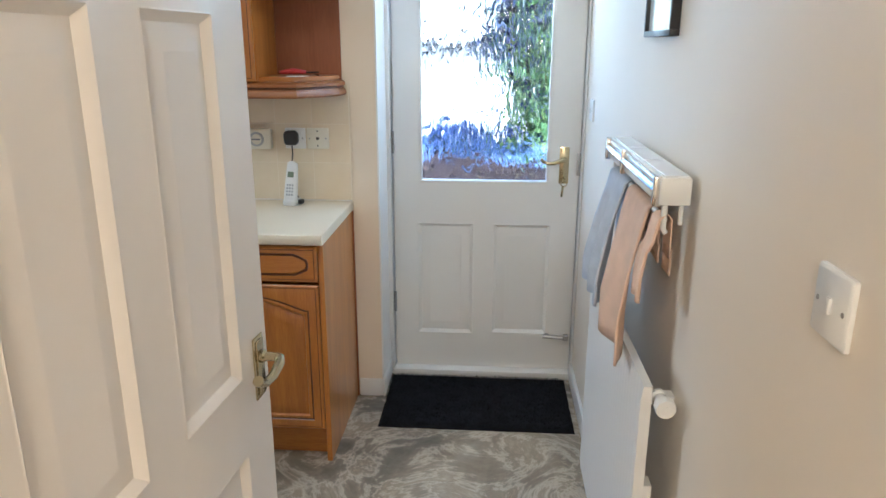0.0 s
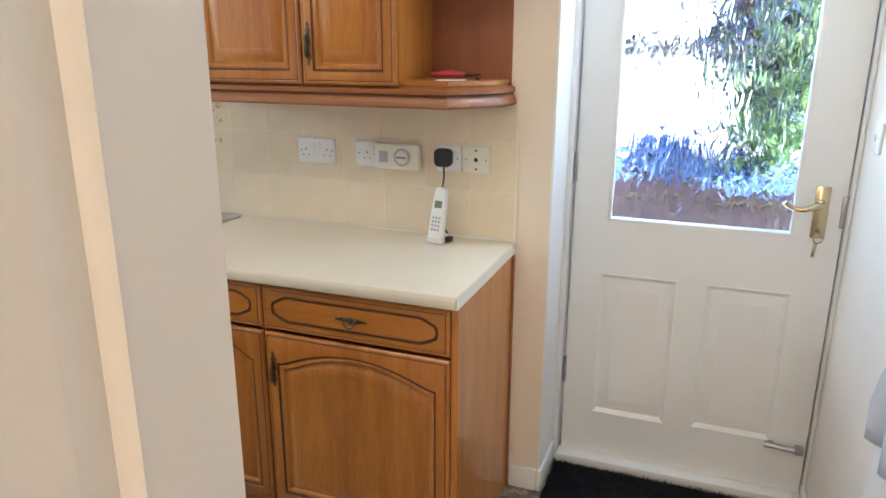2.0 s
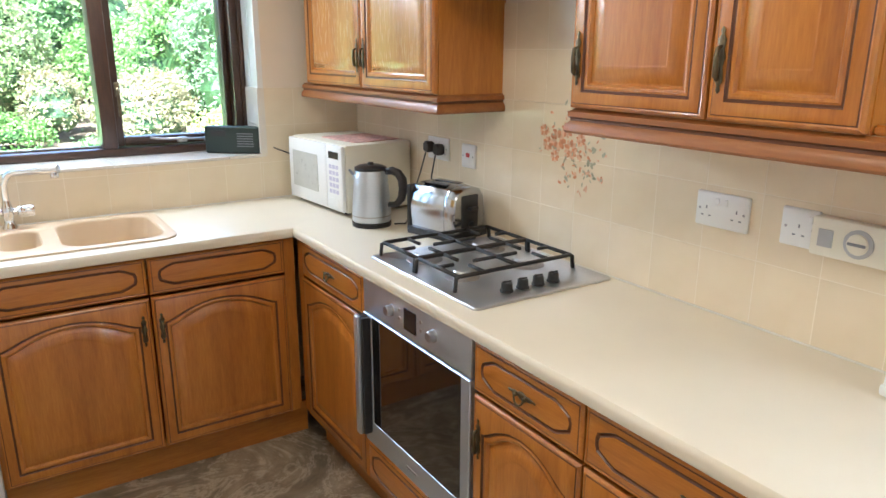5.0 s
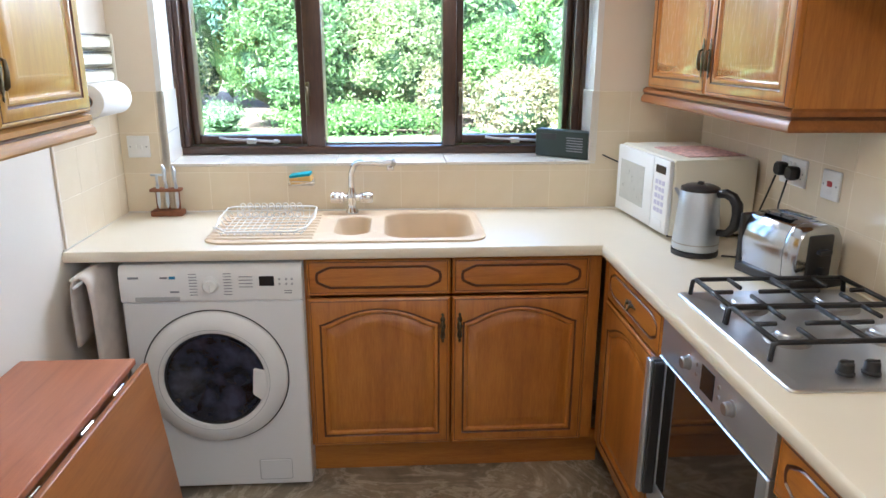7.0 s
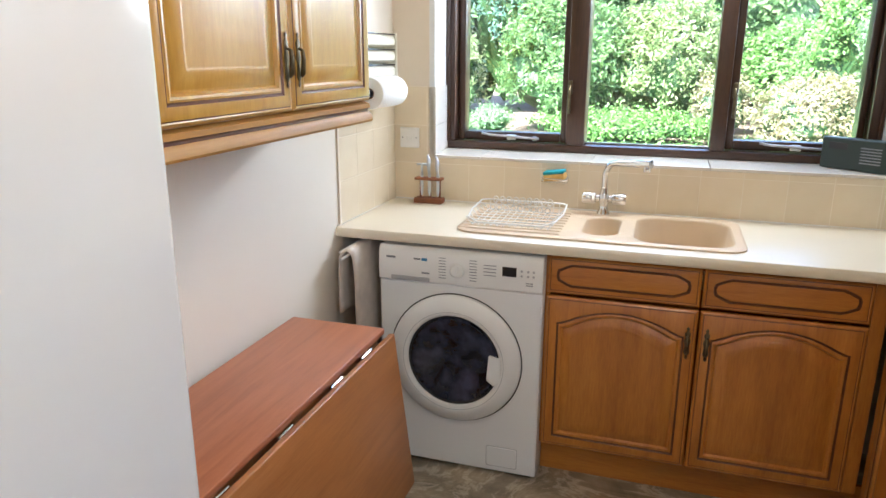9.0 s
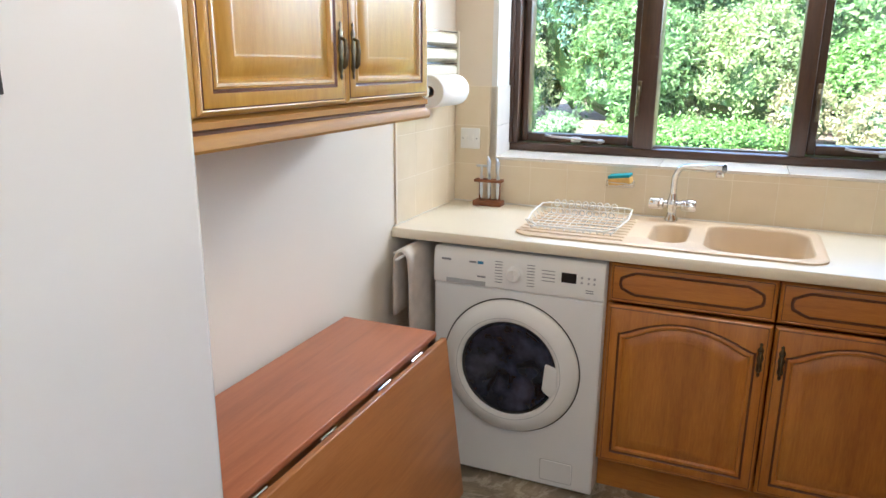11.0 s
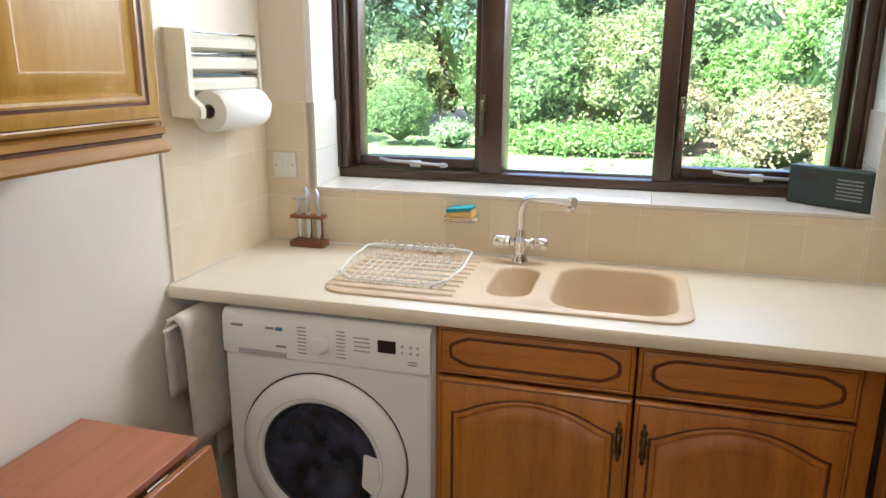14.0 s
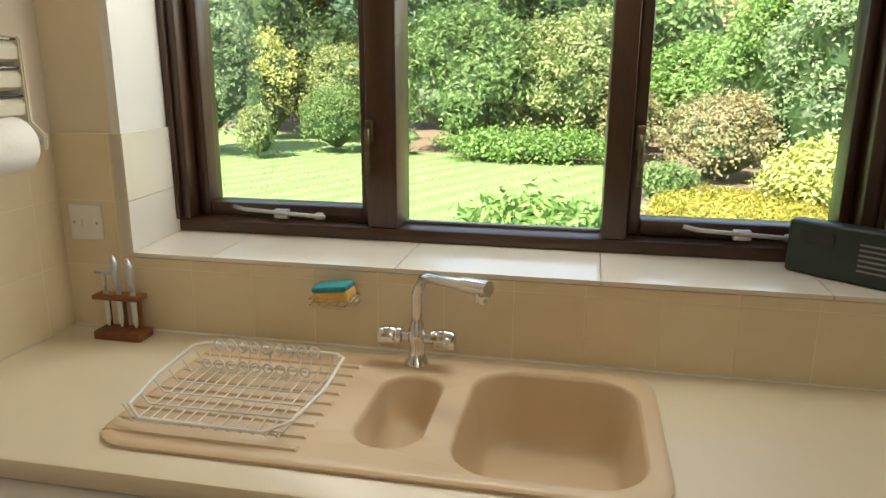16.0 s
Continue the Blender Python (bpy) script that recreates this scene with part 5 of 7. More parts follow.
# ---- worktop appliances ----
def microwave():
    t = thing("microwave", "cream microwave in the corner of the worktop", "microwave", pose(-2.905, 3.49, WORK + 0.012, 0, 0, 0))
    w, h, d = 0.48, 0.272, 0.32
    m = pose(0, 0, 0, 0, 0, 7)
    t.matrix_world = pose(-2.905, 3.460, WORK + 0.012, 0, 0, 4)
    obj("case", newbox(0, w, 0.012, d, 0, h, 0.008), cream_plastic, t, smooth="auto")
    obj("door", newbox(0.004, 0.345, -0.006, 0.012, 0.005, h - 0.005, 0.006), white_plastic, t, smooth="auto")
    obj("door_window", newbox(0.045, 0.275, -0.0075, -0.0058, 0.06, 0.215, 0.004), grey_window, t)
    obj("keypad", newbox(0.349, w - 0.003, -0.006, 0.012, 0.005, h - 0.005, 0.005), white_plastic, t, smooth="auto")
    obj("display", newbox(0.372, 0.452, -0.0075, -0.0055, 0.215, 0.243, 0.001), dial_dark, t)
    bm = bmesh.new()
    for i in range(5):
        for j in range(3):
            x, z = 0.375 + j * 0.027, 0.075 + i * 0.025
            box(bm, x, x + 0.020, -0.0074, -0.0056, z, z + 0.016, 0.001)
    obj("keys", bm, key_lilac, t)
    obj("open_button", newbox(0.375, 0.449, -0.009, -0.0056, 0.022, 0.052, 0.003), white_plastic, t, smooth="auto")
    for x in (0.03, w - 0.05):
        for y in (0.04, d - 0.04):
            bm = bmesh.new()
            lathe(bm, [(0.012, -0.012), (0.013, 0.001)], (x, y, 0), seg=12)
            obj("foot", bm, black_plastic, t)
    bm = bmesh.new()
    box(bm, -0.13, 0.13, -0.11, 0.11, 0, 0.004, 0.0015)
    tagged(obj("place_mat", bm, mat_check, m=pose(-2.62, 3.665, WORK + 0.012 + h + 0.0005, 0, 0, 7)), "pink checked mat lying on the microwave", "mat")


grey_window = surf("speckled_grey_microwave_window", (0.50, 0.50, 0.46), 0.3, var=0.05, scale=40)
key_lilac = surf("lilac_keypad", (0.52, 0.50, 0.62), 0.4, bmp=0)
mat_check = surf("pink_checked_cloth", (0.62, 0.38, 0.33), 0.8, var=0.35, scale=60, grain=60)
microwave()


def kettle():
    t = thing("kettle", "brushed steel kettle with black handle", "kettle", pose(-2.265, 3.530, WORK, 0, 0, 42))
    bm = bmesh.new()
    lathe(bm, [(0.074, 0.0), (0.075, 0.016)], seg=32)
    obj("power_base", bm, black_plastic, t, smooth="auto")
    bm = bmesh.new()
    lathe(bm, [(0.070, 0.017), (0.0735, 0.022), (0.0735, 0.045), (0.070, 0.10), (0.066, 0.15), (0.062, 0.205), (0.059, 0.213)], seg=36)
    obj("kettle_body", bm, steel, t, smooth="auto")
    bm = bmesh.new()
    lathe(bm, [(0.061, 0.212), (0.060, 0.222), (0.045, 0.229), (0.012, 0.231), (0.010, 0.240), (0.0, 0.241)], seg=32, caps=False)
    obj("lid", bm, black_plastic, t, smooth="auto")
    bm = bmesh.new()
    loft(bm, [[(-0.058, -0.014, 0.175), (-0.058, 0.014, 0.175), (-0.060, 0.010, 0.155), (-0.060, -0.010, 0.155)], [(-0.086, -0.010, 0.208), (-0.086, 0.010, 0.208), (-0.075, 0.008, 0.196), (-0.075, -0.008, 0.196)]], cap0=True)
    bmesh.ops.recalc_face_normals(bm, faces=bm.faces)
    obj("spout", bm, steel, t, smooth="auto")
    bm = bmesh.new()
    tube(bm, [(0.052, 0, 0.206), (0.085, 0, 0.212), (0.108, 0, 0.203), (0.124, 0, 0.180), (0.128, 0, 0.145), (0.120, 0, 0.108), (0.100, 0, 0.085), (0.064, 0, 0.082)], [0.012, 0.0150, 0.0165, 0.0175, 0.0175, 0.0155, 0.013, 0.011], 12)
    obj("handle", bm, black_plastic, t, smooth=True)
    bm = bmesh.new()
    lathe(bm, [(0.0745, 0.040), (0.0745, 0.044)], seg=32, caps=False)
    obj("level_band", bm, steel_dark, t)


kettle()


toaster_steel = surf("polished_steel", (0.50, 0.52, 0.55), 0.16, 1.0, var=0.05, rvar=0.04, bmp=0.0)


def toaster():
    t = thing("toaster", "polished steel two-slice toaster with black ends", "toaster", pose(-2.02, 3.690, WORK, 0, 0, 14))
    # x: across the slots' length
    bm = bmesh.new()
    def sec(x, s):
        return [(x, y * s, z * (0.5 + 0.5 * s)) for y, z in [(-0.082, 0.02), (-0.086, 0.10), (-0.080, 0.15), (-0.062, 0.176), (-0.03, 0.186), (0.03, 0.186), (0.062, 0.176), (0.080, 0.15), (0.086, 0.10), (0.082, 0.02)]]
    loft(bm, [sec(-0.078, 0.98), sec(-0.073, 1.0), sec(0.075, 1.0), sec(0.085, 0.98)], cap0=True)
    bmesh.ops.recalc_face_normals(bm, faces=bm.faces)
    obj("shell", bm, toaster_steel, t, smooth="auto")
    bm = bmesh.new()
    loft(bm, [sec(0.0855, 0.97), sec(0.090, 0.98), sec(0.125, 0.95), sec(0.132, 0.90)], cap0=True)
    bmesh.ops.recalc_face_normals(bm, faces=bm.faces)
    obj("front_end", bm, toaster_steel, t, smooth="auto")
    obj("front_inset", newbox(0.124, 0.138, -0.042, 0.042, 0.028, 0.158, 0.010), black_plastic, t, smooth="auto")
    obj("lever", newbox(0.138, 0.158, -0.02, 0.02, 0.105, 0.118, 0.004), black_plastic, t, smooth="auto")
    bm = bmesh.new()
    lathe(bm, [(0.012, 0.0), (0.012, 0.012), (0.0, 0.014)], (0.138, 0, 0.055), "x", 16, caps=False)
    obj("browning_dial", bm, black_plastic, t, smooth="auto")
    obj("toaster_base", newbox(-0.090, 0.138, -0.092, 0.092, 0.0, 0.030, 0.006), black_plastic, t, smooth="auto")
    bm = bmesh.new()
    for y in (-0.034, 0.034):
        box(bm, -0.055, 0.06, y - 0.014, y + 0.014, 0.1855, 0.188, 0.001)
    obj("slots", bm, dial_dark, t)
    obj("black_side", newbox(-0.094, -0.075, -0.088, 0.088, 0.0, 0.178, 0.006), black_plastic, t)


toaster()

# portable radio on the sill
r = thing("portable_radio", "dark green-black portable radio on the window sill", "radio", pose(-3.135, 3.155, WZ0 + 0.0005, 0, 0, 50))
obj("case", newbox(0, 0.25, 0, 0.052, 0, 0.118, 0.008, 3), dark_green_plastic, r, smooth="auto")
bm = bmesh.new()
for i in range(6):
    box(bm, 0.15, 0.225, -0.0015, 0.001, 0.03 + i * 0.011, 0.034 + i * 0.011)
obj("grille", bm, ink, r)
obj("dial", newbox(0.03, 0.10, -0.0012, 0.001, 0.075, 0.10), black_plastic, r)
bm = bmesh.new()
lathe(bm, [(0.012, 0.0), (0.012, 0.012), (0.0, 0.013)], (0.25, 0.026, 0.085), "x", 14, caps=False)
obj("tuning_knob", bm, black_plastic, r, smooth="auto")
bm = bmesh.new()
tube(bm, [(-3.03, 3.350, 1.165), (-2.985, 3.375, 1.150), (-2.945, 3.43, 1.125), (-2.935, 3.56, 1.07), (-2.945, 3.68, 1.00)], 0.003, 6)
tagged(obj("radio_cable", bm, black_plastic, smooth=True), "thin black cable from the radio down behind the microwave", "cable")


# ---- doors ----
def sunk_panel(bm, x0, x1, z0, z1, y, s=-1, depth=0.012, field=0.032):
    """A moulded sunk panel with raised field, in a face at y; s: the side the face looks to."""
    L = lambda i, d: [(x0 + i, y + s * d, z0 + i), (x1 - i, y + s * d, z0 + i), (x1 - i, y + s * d, z1 - i), (x0 + i, y + s * d, z1 - i)]
    loops = [L(0, 0), L(0.003, 0.0015), L(0.007, -0.001), L(0.018, -depth), L(0.024, -depth), L(0.024 + field, -0.003), L(0.028 + field, -0.0035)]
    loft(bm, loops, cap1=True)


def grid_face(bm, w, z_top, panels, y, s=-1):
    """A face with rectangular openings at the panels (x0, x1, z0, z1)."""
    xs = sorted({0, w, *[p[0] for p in panels], *[p[1] for p in panels]})
    zs = sorted({0, z_top, *[p[2] for p in panels], *[p[3] for p in panels]})
    for i in range(len(xs) - 1):
        for j in range(len(zs) - 1):
            cx, cz = 0.5 * (xs[i] + xs[i + 1]), 0.5 * (zs[j] + zs[j + 1])
            if any(p[0] < cx < p[1] and p[2] < cz < p[3] for p in panels):
                continue
            vs = [bm.verts.new(c) for c in ((xs[i], y, zs[j]), (xs[i + 1], y, zs[j]), (xs[i + 1], y, zs[j + 1]), (xs[i], y, zs[j + 1]))]
            bm.faces.new(vs)


def lever_handle(parent, x, z, y, s, towards, mat, plate_h=0.125, plate_w=0.042, key=False, tilt=0):
    """Brass lever on a long plate; s: the side the face looks to; towards: +1 or -1 along x."""
    bm = bmesh.new()
    y0, y1 = sorted((y, y + s * 0.004))
    box(bm, x - plate_w / 2, x + plate_w / 2, y0, y1, z - plate_h / 2, z + plate_h / 2, 0.0015)
    y0, y1 = sorted((y + s * 0.004, y + s * 0.008))
    box(bm, x - plate_w / 2 + 0.006, x + plate_w / 2 - 0.006, y0, y1, z - plate_h / 2 + 0.007, z + plate_h / 2 - 0.007, 0.002)
    p = obj("handle_plate", bm, mat, parent, "brass backplate", smooth="auto")
    zc = z + plate_h * 0.18
    bm = bmesh.new()
    lathe(bm, [(0.013, s * 0.008), (0.013, s * 0.014), (0.009, s * 0.018), (0.008, s * 0.045)], (x, y, zc), "y", 16)
    tube(bm, [(x, y + s * 0.044, zc), (x + towards * 0.02, y + s * 0.052, zc - 0.002), (x + towards * 0.05, y + s * 0.050, zc - 0.014), (x + towards * 0.075, y + s * 0.047, zc - 0.016), (x + towards * 0.10, y + s * 0.046, zc - 0.004), (x + towards * 0.108, y + s * 0.046, zc + 0.004)], [0.009, 0.010, 0.009, 0.0075, 0.008, 0.010], 10)
    bmesh.ops.recalc_face_normals(bm, faces=bm.faces)
    obj("lever", bm, mat, p, smooth="auto")
    if key:
        bm = bmesh.new()
        tube(bm, [(x, y + s * 0.006, z - plate_h * 0.38), (x, y + s * 0.03, z - plate_h * 0.38)], 0.004, 8)
        tube(bm, arc_pts((x, y + s * 0.03, z - plate_h * 0.38 - 0.016), 0.013, 0, 345, 14), 0.0025, 6)
        tube(bm, [(x - 0.004, y + s * 0.03, z - plate_h * 0.38 - 0.03), (x - 0.008, y + s * 0.028, z - plate_h * 0.38 - 0.075)], 0.005, 6)
        obj("key", bm, mat, p, "brass key hanging in the lock", smooth=True)


def panel_door(t, w, h, panels, th, mat, stile_gap=()):
    bm = bmesh.new()
    for y, s in ((0.0, -1), (th, 1)):
        grid_face(bm, w, h, panels, y, s)
        for p in panels:
            if p[4]:
                sunk_panel(bm, *p[:4], y, s)
    for a, b in (((0, 0), (w, 0)), ((w, 0), (w, h)), ((w, h), (0, h)), ((0, h), (0, 0))):
        bm.faces.new([bm.verts.new(c) for c in ((a[0], 0, a[1]), (a[0], th, a[1]), (b[0], th, b[1]), (b[0], 0, b[1]))])
    bmesh.ops.remove_doubles(bm, verts=bm.verts, dist=0.0003)
    bmesh.ops.recalc_face_normals(bm, faces=bm.faces)
    return obj("leaf", bm, mat, t, smooth="auto")


# the door to the hall, open into the kitchen, hinged at the hall end; its face looks towards +x
d = thing("door_1", "open cream-white six-panel door with brass lever", "door", pose(-0.139, 1.425, 0.008, 0, 0, 86))
d["kind"] = "structure"
cols = ((0.122, 0.336), (0.438, 0.646))
P = []
for a, b in cols:
    P += [(a, b, 0.215, 0.806, 1), (a, b, 0.953, 1.586, 1), (a, b, 1.688, 1.868, 1)]
lf = panel_door(d, 0.762, 1.98, P, 0.038, door_cream)
lever_handle(lf, 0.717, 0.948, 0.0, -1, -1, brass)
bm = bmesh.new()
box(bm, 0.7615, 0.764, 0.008, 0.030, 0.872, 1.032, 0.0)
obj("latch_plate", bm, brass, lf)

# the back door: upper pane of rippled glass, two panels below
d = thing("door_2", "closed white half-glazed back door with rippled glass", "door", pose(-0.094, YD - 0.0, 0.037))
d["kind"] = "structure"
DW, DH, DT = 0.832, 1.995, 0.044
o = -0.094
GX0, GX1, GZ0, GZ1 = 0.024 - o - 0.004, 0.606 - o, 0.945 - 0.037, 1.90 - 0.037
P = [(0.104, 0.366, 0.170, 0.720, 1), (0.455, 0.718, 0.178, 0.720, 1), (GX0, GX1, GZ0, GZ1, 0)]
lf = panel_door(d, DW, DH, P, DT, white_gloss)
bm = bmesh.new()
for (x0, x1, z0, z1) in ((GX0, GX1, GZ0, GZ0 + 0.012), (GX0, GX1, GZ1 - 0.012, GZ1), (GX0, GX0 + 0.012, GZ0 + 0.012, GZ1 - 0.012), (GX1 - 0.012, GX1, GZ0 + 0.012, GZ1 - 0.012)):
    box(bm, x0, x1, 0.006, DT - 0.006, z0, z1, 0.003)
    box(bm, x0 + 0.0, x1, -0.002, 0.006, z0, z1, 0.002)
obj("glazing_bead", bm, white_gloss, lf, smooth="auto")
pn = obj("pane", newbox(GX0 + 0.004, GX1 - 0.004, 0.019, 0.024, GZ0 + 0.004, GZ1 - 0.004), obscure_glass, lf, "rippled obscure glass")
pn.visible_shadow = False
lever_handle(lf, 0.764, 0.995, 0.0, -1, -1, brass, plate_h=0.165, plate_w=0.042, key=True)
for z in (0.28, 1.04, 1.74):
    bm = bmesh.new()
    lathe(bm, [(0.006, 0.0), (0.006, 0.10)], (-0.004, -0.004, z), seg=10)
    obj("hinge", bm, steel_dark, lf, smooth="auto")
bm = bmesh.new()
lathe(bm, [(0.006, 0.0), (0.006, 0.10)], (DW + 0.004, -0.004, 0.95), seg=10)
box(bm, DW - 0.012, DW + 0.010, -0.007, -0.001, 0.95, 1.05, 0.001)
obj("lock_keep", bm, steel_dark, lf, smooth="auto")
bm = bmesh.new()
tube(bm, [(0.70, -0.02, 0.176), (0.80, -0.022, 0.172)], 0.010, 8)
box(bm, 0.795, 0.822, -0.034, -0.006, 0.160, 0.188, 0.004)
box(bm, 0.71, 0.73, -0.022, 0.0, 0.165, 0.185, 0.003)
obj("door_stop", bm, steel_dark, lf, "dull metal bolt", smooth="auto")

# ---- doormat ----
bm = bmesh.new()
rnd = random.Random(4)
nx, ny = 34, 20
x0, x1, y0, y1 = -0.108, 0.714, 3.545, 4.026
def mat_h(i, j):
    e = min(i, nx - i, j, ny - j)
    return 0.003 if e == 0 else 0.015 + 0.0035 * noise.noise(Vector((i * 0.9, j * 0.9, 0)))
vs = [[bm.verts.new((x0 + (x1 - x0) * i / nx + 0.004 * noise.noise(Vector((j * .5, 7, i))), y0 + (y1 - y0) * j / ny + 0.004 * noise.noise(Vector((i * .5, 3, j))), mat_h(i, j))) for j in range(ny + 1)] for i in range(nx + 1)]
for i in range(nx):
    for j in range(ny):
        bm.faces.new((vs[i][j], vs[i + 1][j], vs[i + 1][j + 1], vs[i][j + 1]))
lp = [vs[i][0] for i in range(nx)] + [vs[nx][j] for j in range(ny)] + [vs[i][ny] for i in range(nx, 0, -1)] + [vs[0][j] for j in range(ny, 0, -1)]
bt = [bm.verts.new((v.co.x, v.co.y, 0.0005)) for v in lp]
for k in range(len(lp)):
    bm.faces.new((lp[k], bt[k], bt[(k + 1) % len(lp)], lp[(k + 1) % len(lp)]))
bm.faces.new(bt)
bmesh.ops.recalc_face_normals(bm, faces=bm.faces)
dm = thing("doormat", "thick black doormat in front of the back door", "doormat")
obj("backing", bm, mat_black, dm, smooth=True)
bm = bmesh.new()
for i in range(9000):
    x, y = rnd.uniform(x0 + 0.008, x1 - 0.008), rnd.uniform(y0 + 0.008, y1 - 0.008)
    h = rnd.uniform(0.006, 0.010)
    a = rnd.uniform(0, 6.28)
    dx, dy = 0.002 * math.cos(a), 0.002 * math.sin(a)
    lx, ly = rnd.uniform(-0.006, 0.006), rnd.uniform(-0.006, 0.006)
    bm.faces.new([bm.verts.new(c) for c in ((x - dx, y - dy, 0.013), (x + dx, y + dy, 0.013), (x + lx, y + ly, 0.014 + h))])
tagged(obj("coir_fibre", bm, mat_black, dm), kind="stuff")

# ---- radiator, towel shelf, pictures on the east wall ----
def radiator():
    t = thing("radiator", "white panel radiator on the wall beneath towels", "radiator", pose(0, 0, 0))
    x0, x1, y0, y1, z0, z1 = 0.662, 0.684, 2.26, 3.02, 0.19, 0.880
    bm = bmesh.new()
    n = 26
    front = []
    for i in range(n * 4 + 1):
        y = y0 + (y1 - y0) * i / (n * 4)
        k = (i % 4)
        front.append((y, x0 + (0.0, 0.003, 0.006, 0.003)[k] * (0 < i < n * 4)))
    for z, zz in ((z0, z1),):
        lo = [bm.verts.new((x, y, z0 + 0.03)) for y, x in front]
        hi = [bm.verts.new((x, y, z1 - 0.03)) for y, x in front]
        l2 = [bm.verts.new((x0 + 0.004, y, z0)) for y, x in front]
        h2 = [bm.verts.new((x0 + 0.004, y, z1)) for y, x in front]
        bl = [bm.verts.new((x1, y, z0)) for y, x in front]
        bh = [bm.verts.new((x1, y, z1)) for y, x in front]
        for a, b in ((l2, lo), (lo, hi), (hi, h2), (h2, bh), (bl, l2), (bh, bl)):
            for i in range(len(front) - 1):
                bm.faces.new((a[i], a[i + 1], b[i + 1], b[i]))
        bm.faces.new((l2[0], lo[0], hi[0], h2[0], bh[0], bl[0]))
        bm.faces.new((l2[-1], bl[-1], bh[-1], h2[-1], hi[-1], lo[-1]))
    bmesh.ops.recalc_face_normals(bm, faces=bm.faces)
    obj("panel", bm, white_gloss, t, smooth="auto")
    for y in (y0 - 0.002, y1 + 0.002):
        bm = bmesh.new()
        lathe(bm, [(0.011, -0.016), (0.011, 0.012), (0.016, 0.016), (0.016, 0.024)], (0.701, y, 0.850), "y", 16)
        obj("end_boss", bm, white_gloss, t, smooth="auto")
    bm = bmesh.new()
    lathe(bm, [(0.019, -0.050), (0.021, -0.046), (0.021, -0.030), (0.012, -0.026), (0.012, 0.02)], (0.704, y0 + 0.01, 0.850), "y", 18)
    lathe(bm, [(0.008, -0.052), (0.008, -0.050)], (0.704, y0 + 0.01, 0.850), "y", 6)
    obj("plug", bm, white_plastic, t, smooth="auto")
    for y in (2.35, 2.92):
        for z in (0.35, 0.80):
            obj("bracket", newbox(x1, XE - 0.001, y - 0.015, y + 0.015, z, z + 0.02), white_gloss, t)
    bm = bmesh.new()
    box(bm, x1 + 0.001, x1 + 0.020, y0 + 0.01, y0 + 0.05, 0.56, 0.64, 0.002)
    obj("end_bracket", bm, white_gloss, t)
    bm = bmesh.new()
    tube(bm, [(0.708, y1 + 0.03, 0.0), (0.708, y1 + 0.03, 0.20), (0.701, y1 + 0.03, 0.225), (0.701, y1, 0.225)], 0.0075, 8)
    obj("pipe", bm, white_gloss, t, smooth=True)


radiator()


def towel_shelf():
    t = thing("towel_shelf", "white tile-topped towel shelf with chrome front rail", "towel shelf", pose(0, 0, 0))
    x0, x1, y0, y1, z0, z1 = 0.676, 0.736, 2.31, 2.935, 1.245, 1.303
    bm = bmesh.new()
    box(bm, x0, x1, y0, y1, z0, z1 - 0.004, 0.003)
    obj("body", bm, white_plastic, t, "cream painted shelf box", smooth="auto")
    for i in range(3):
        a = y0 + 0.006 + i * (y1 - y0 - 0.012) / 3
        b = a + (y1 - y0 - 0.012) / 3 - 0.006
        obj("tile", newbox(x0 + 0.008, x1 - 0.004, a, b, z1 - 0.005, z1, 0.001), enamel, t)
    bm = bmesh.new()
    tube(bm, [(x0 - 0.001, y0 + 0.01, z1 - 0.010), (x0 - 0.001, y1 - 0.01, z1 - 0.010)], 0.005, 8)
    tube(bm, [(x0 - 0.003, y0 + 0.01, z1 - 0.030), (x0 - 0.003, y1 - 0.01, z1 - 0.030)], 0.009, 10)
    obj("front_rail", bm, chrome, t, smooth="auto")
    for y in (y0 + 0.005, 2.68, y1 - 0.02):
        obj("rail_clip", newbox(x0 - 0.012, x0 + 0.004, y, y + 0.018, z0 - 0.004, z1 - 0.001, 0.004), chrome, t, smooth="auto")
    bm = bmesh.new()
    for y in (y0 + 0.012, y1 - 0.03):
        tube(bm, [(x0 + 0.014, y, z0 + 0.002), (x0 + 0.014, y, z0 - 0.05), (x0 + 0.02, y, z0 - 0.058)], 0.006, 8)
        tube(bm, [(x1 - 0.014, y, z0 + 0.002), (x1 - 0.014, y, z0 - 0.04)], 0.005, 8)
    tube(bm, [(x0 + 0.016, y0 + 0.012, z0 - 0.030), (x0 + 0.016, y1 - 0.03, z0 - 0.030)], 0.006, 8)
    obj("hanging_rail", bm, white_plastic, t, smooth="auto")


towel_shelf()


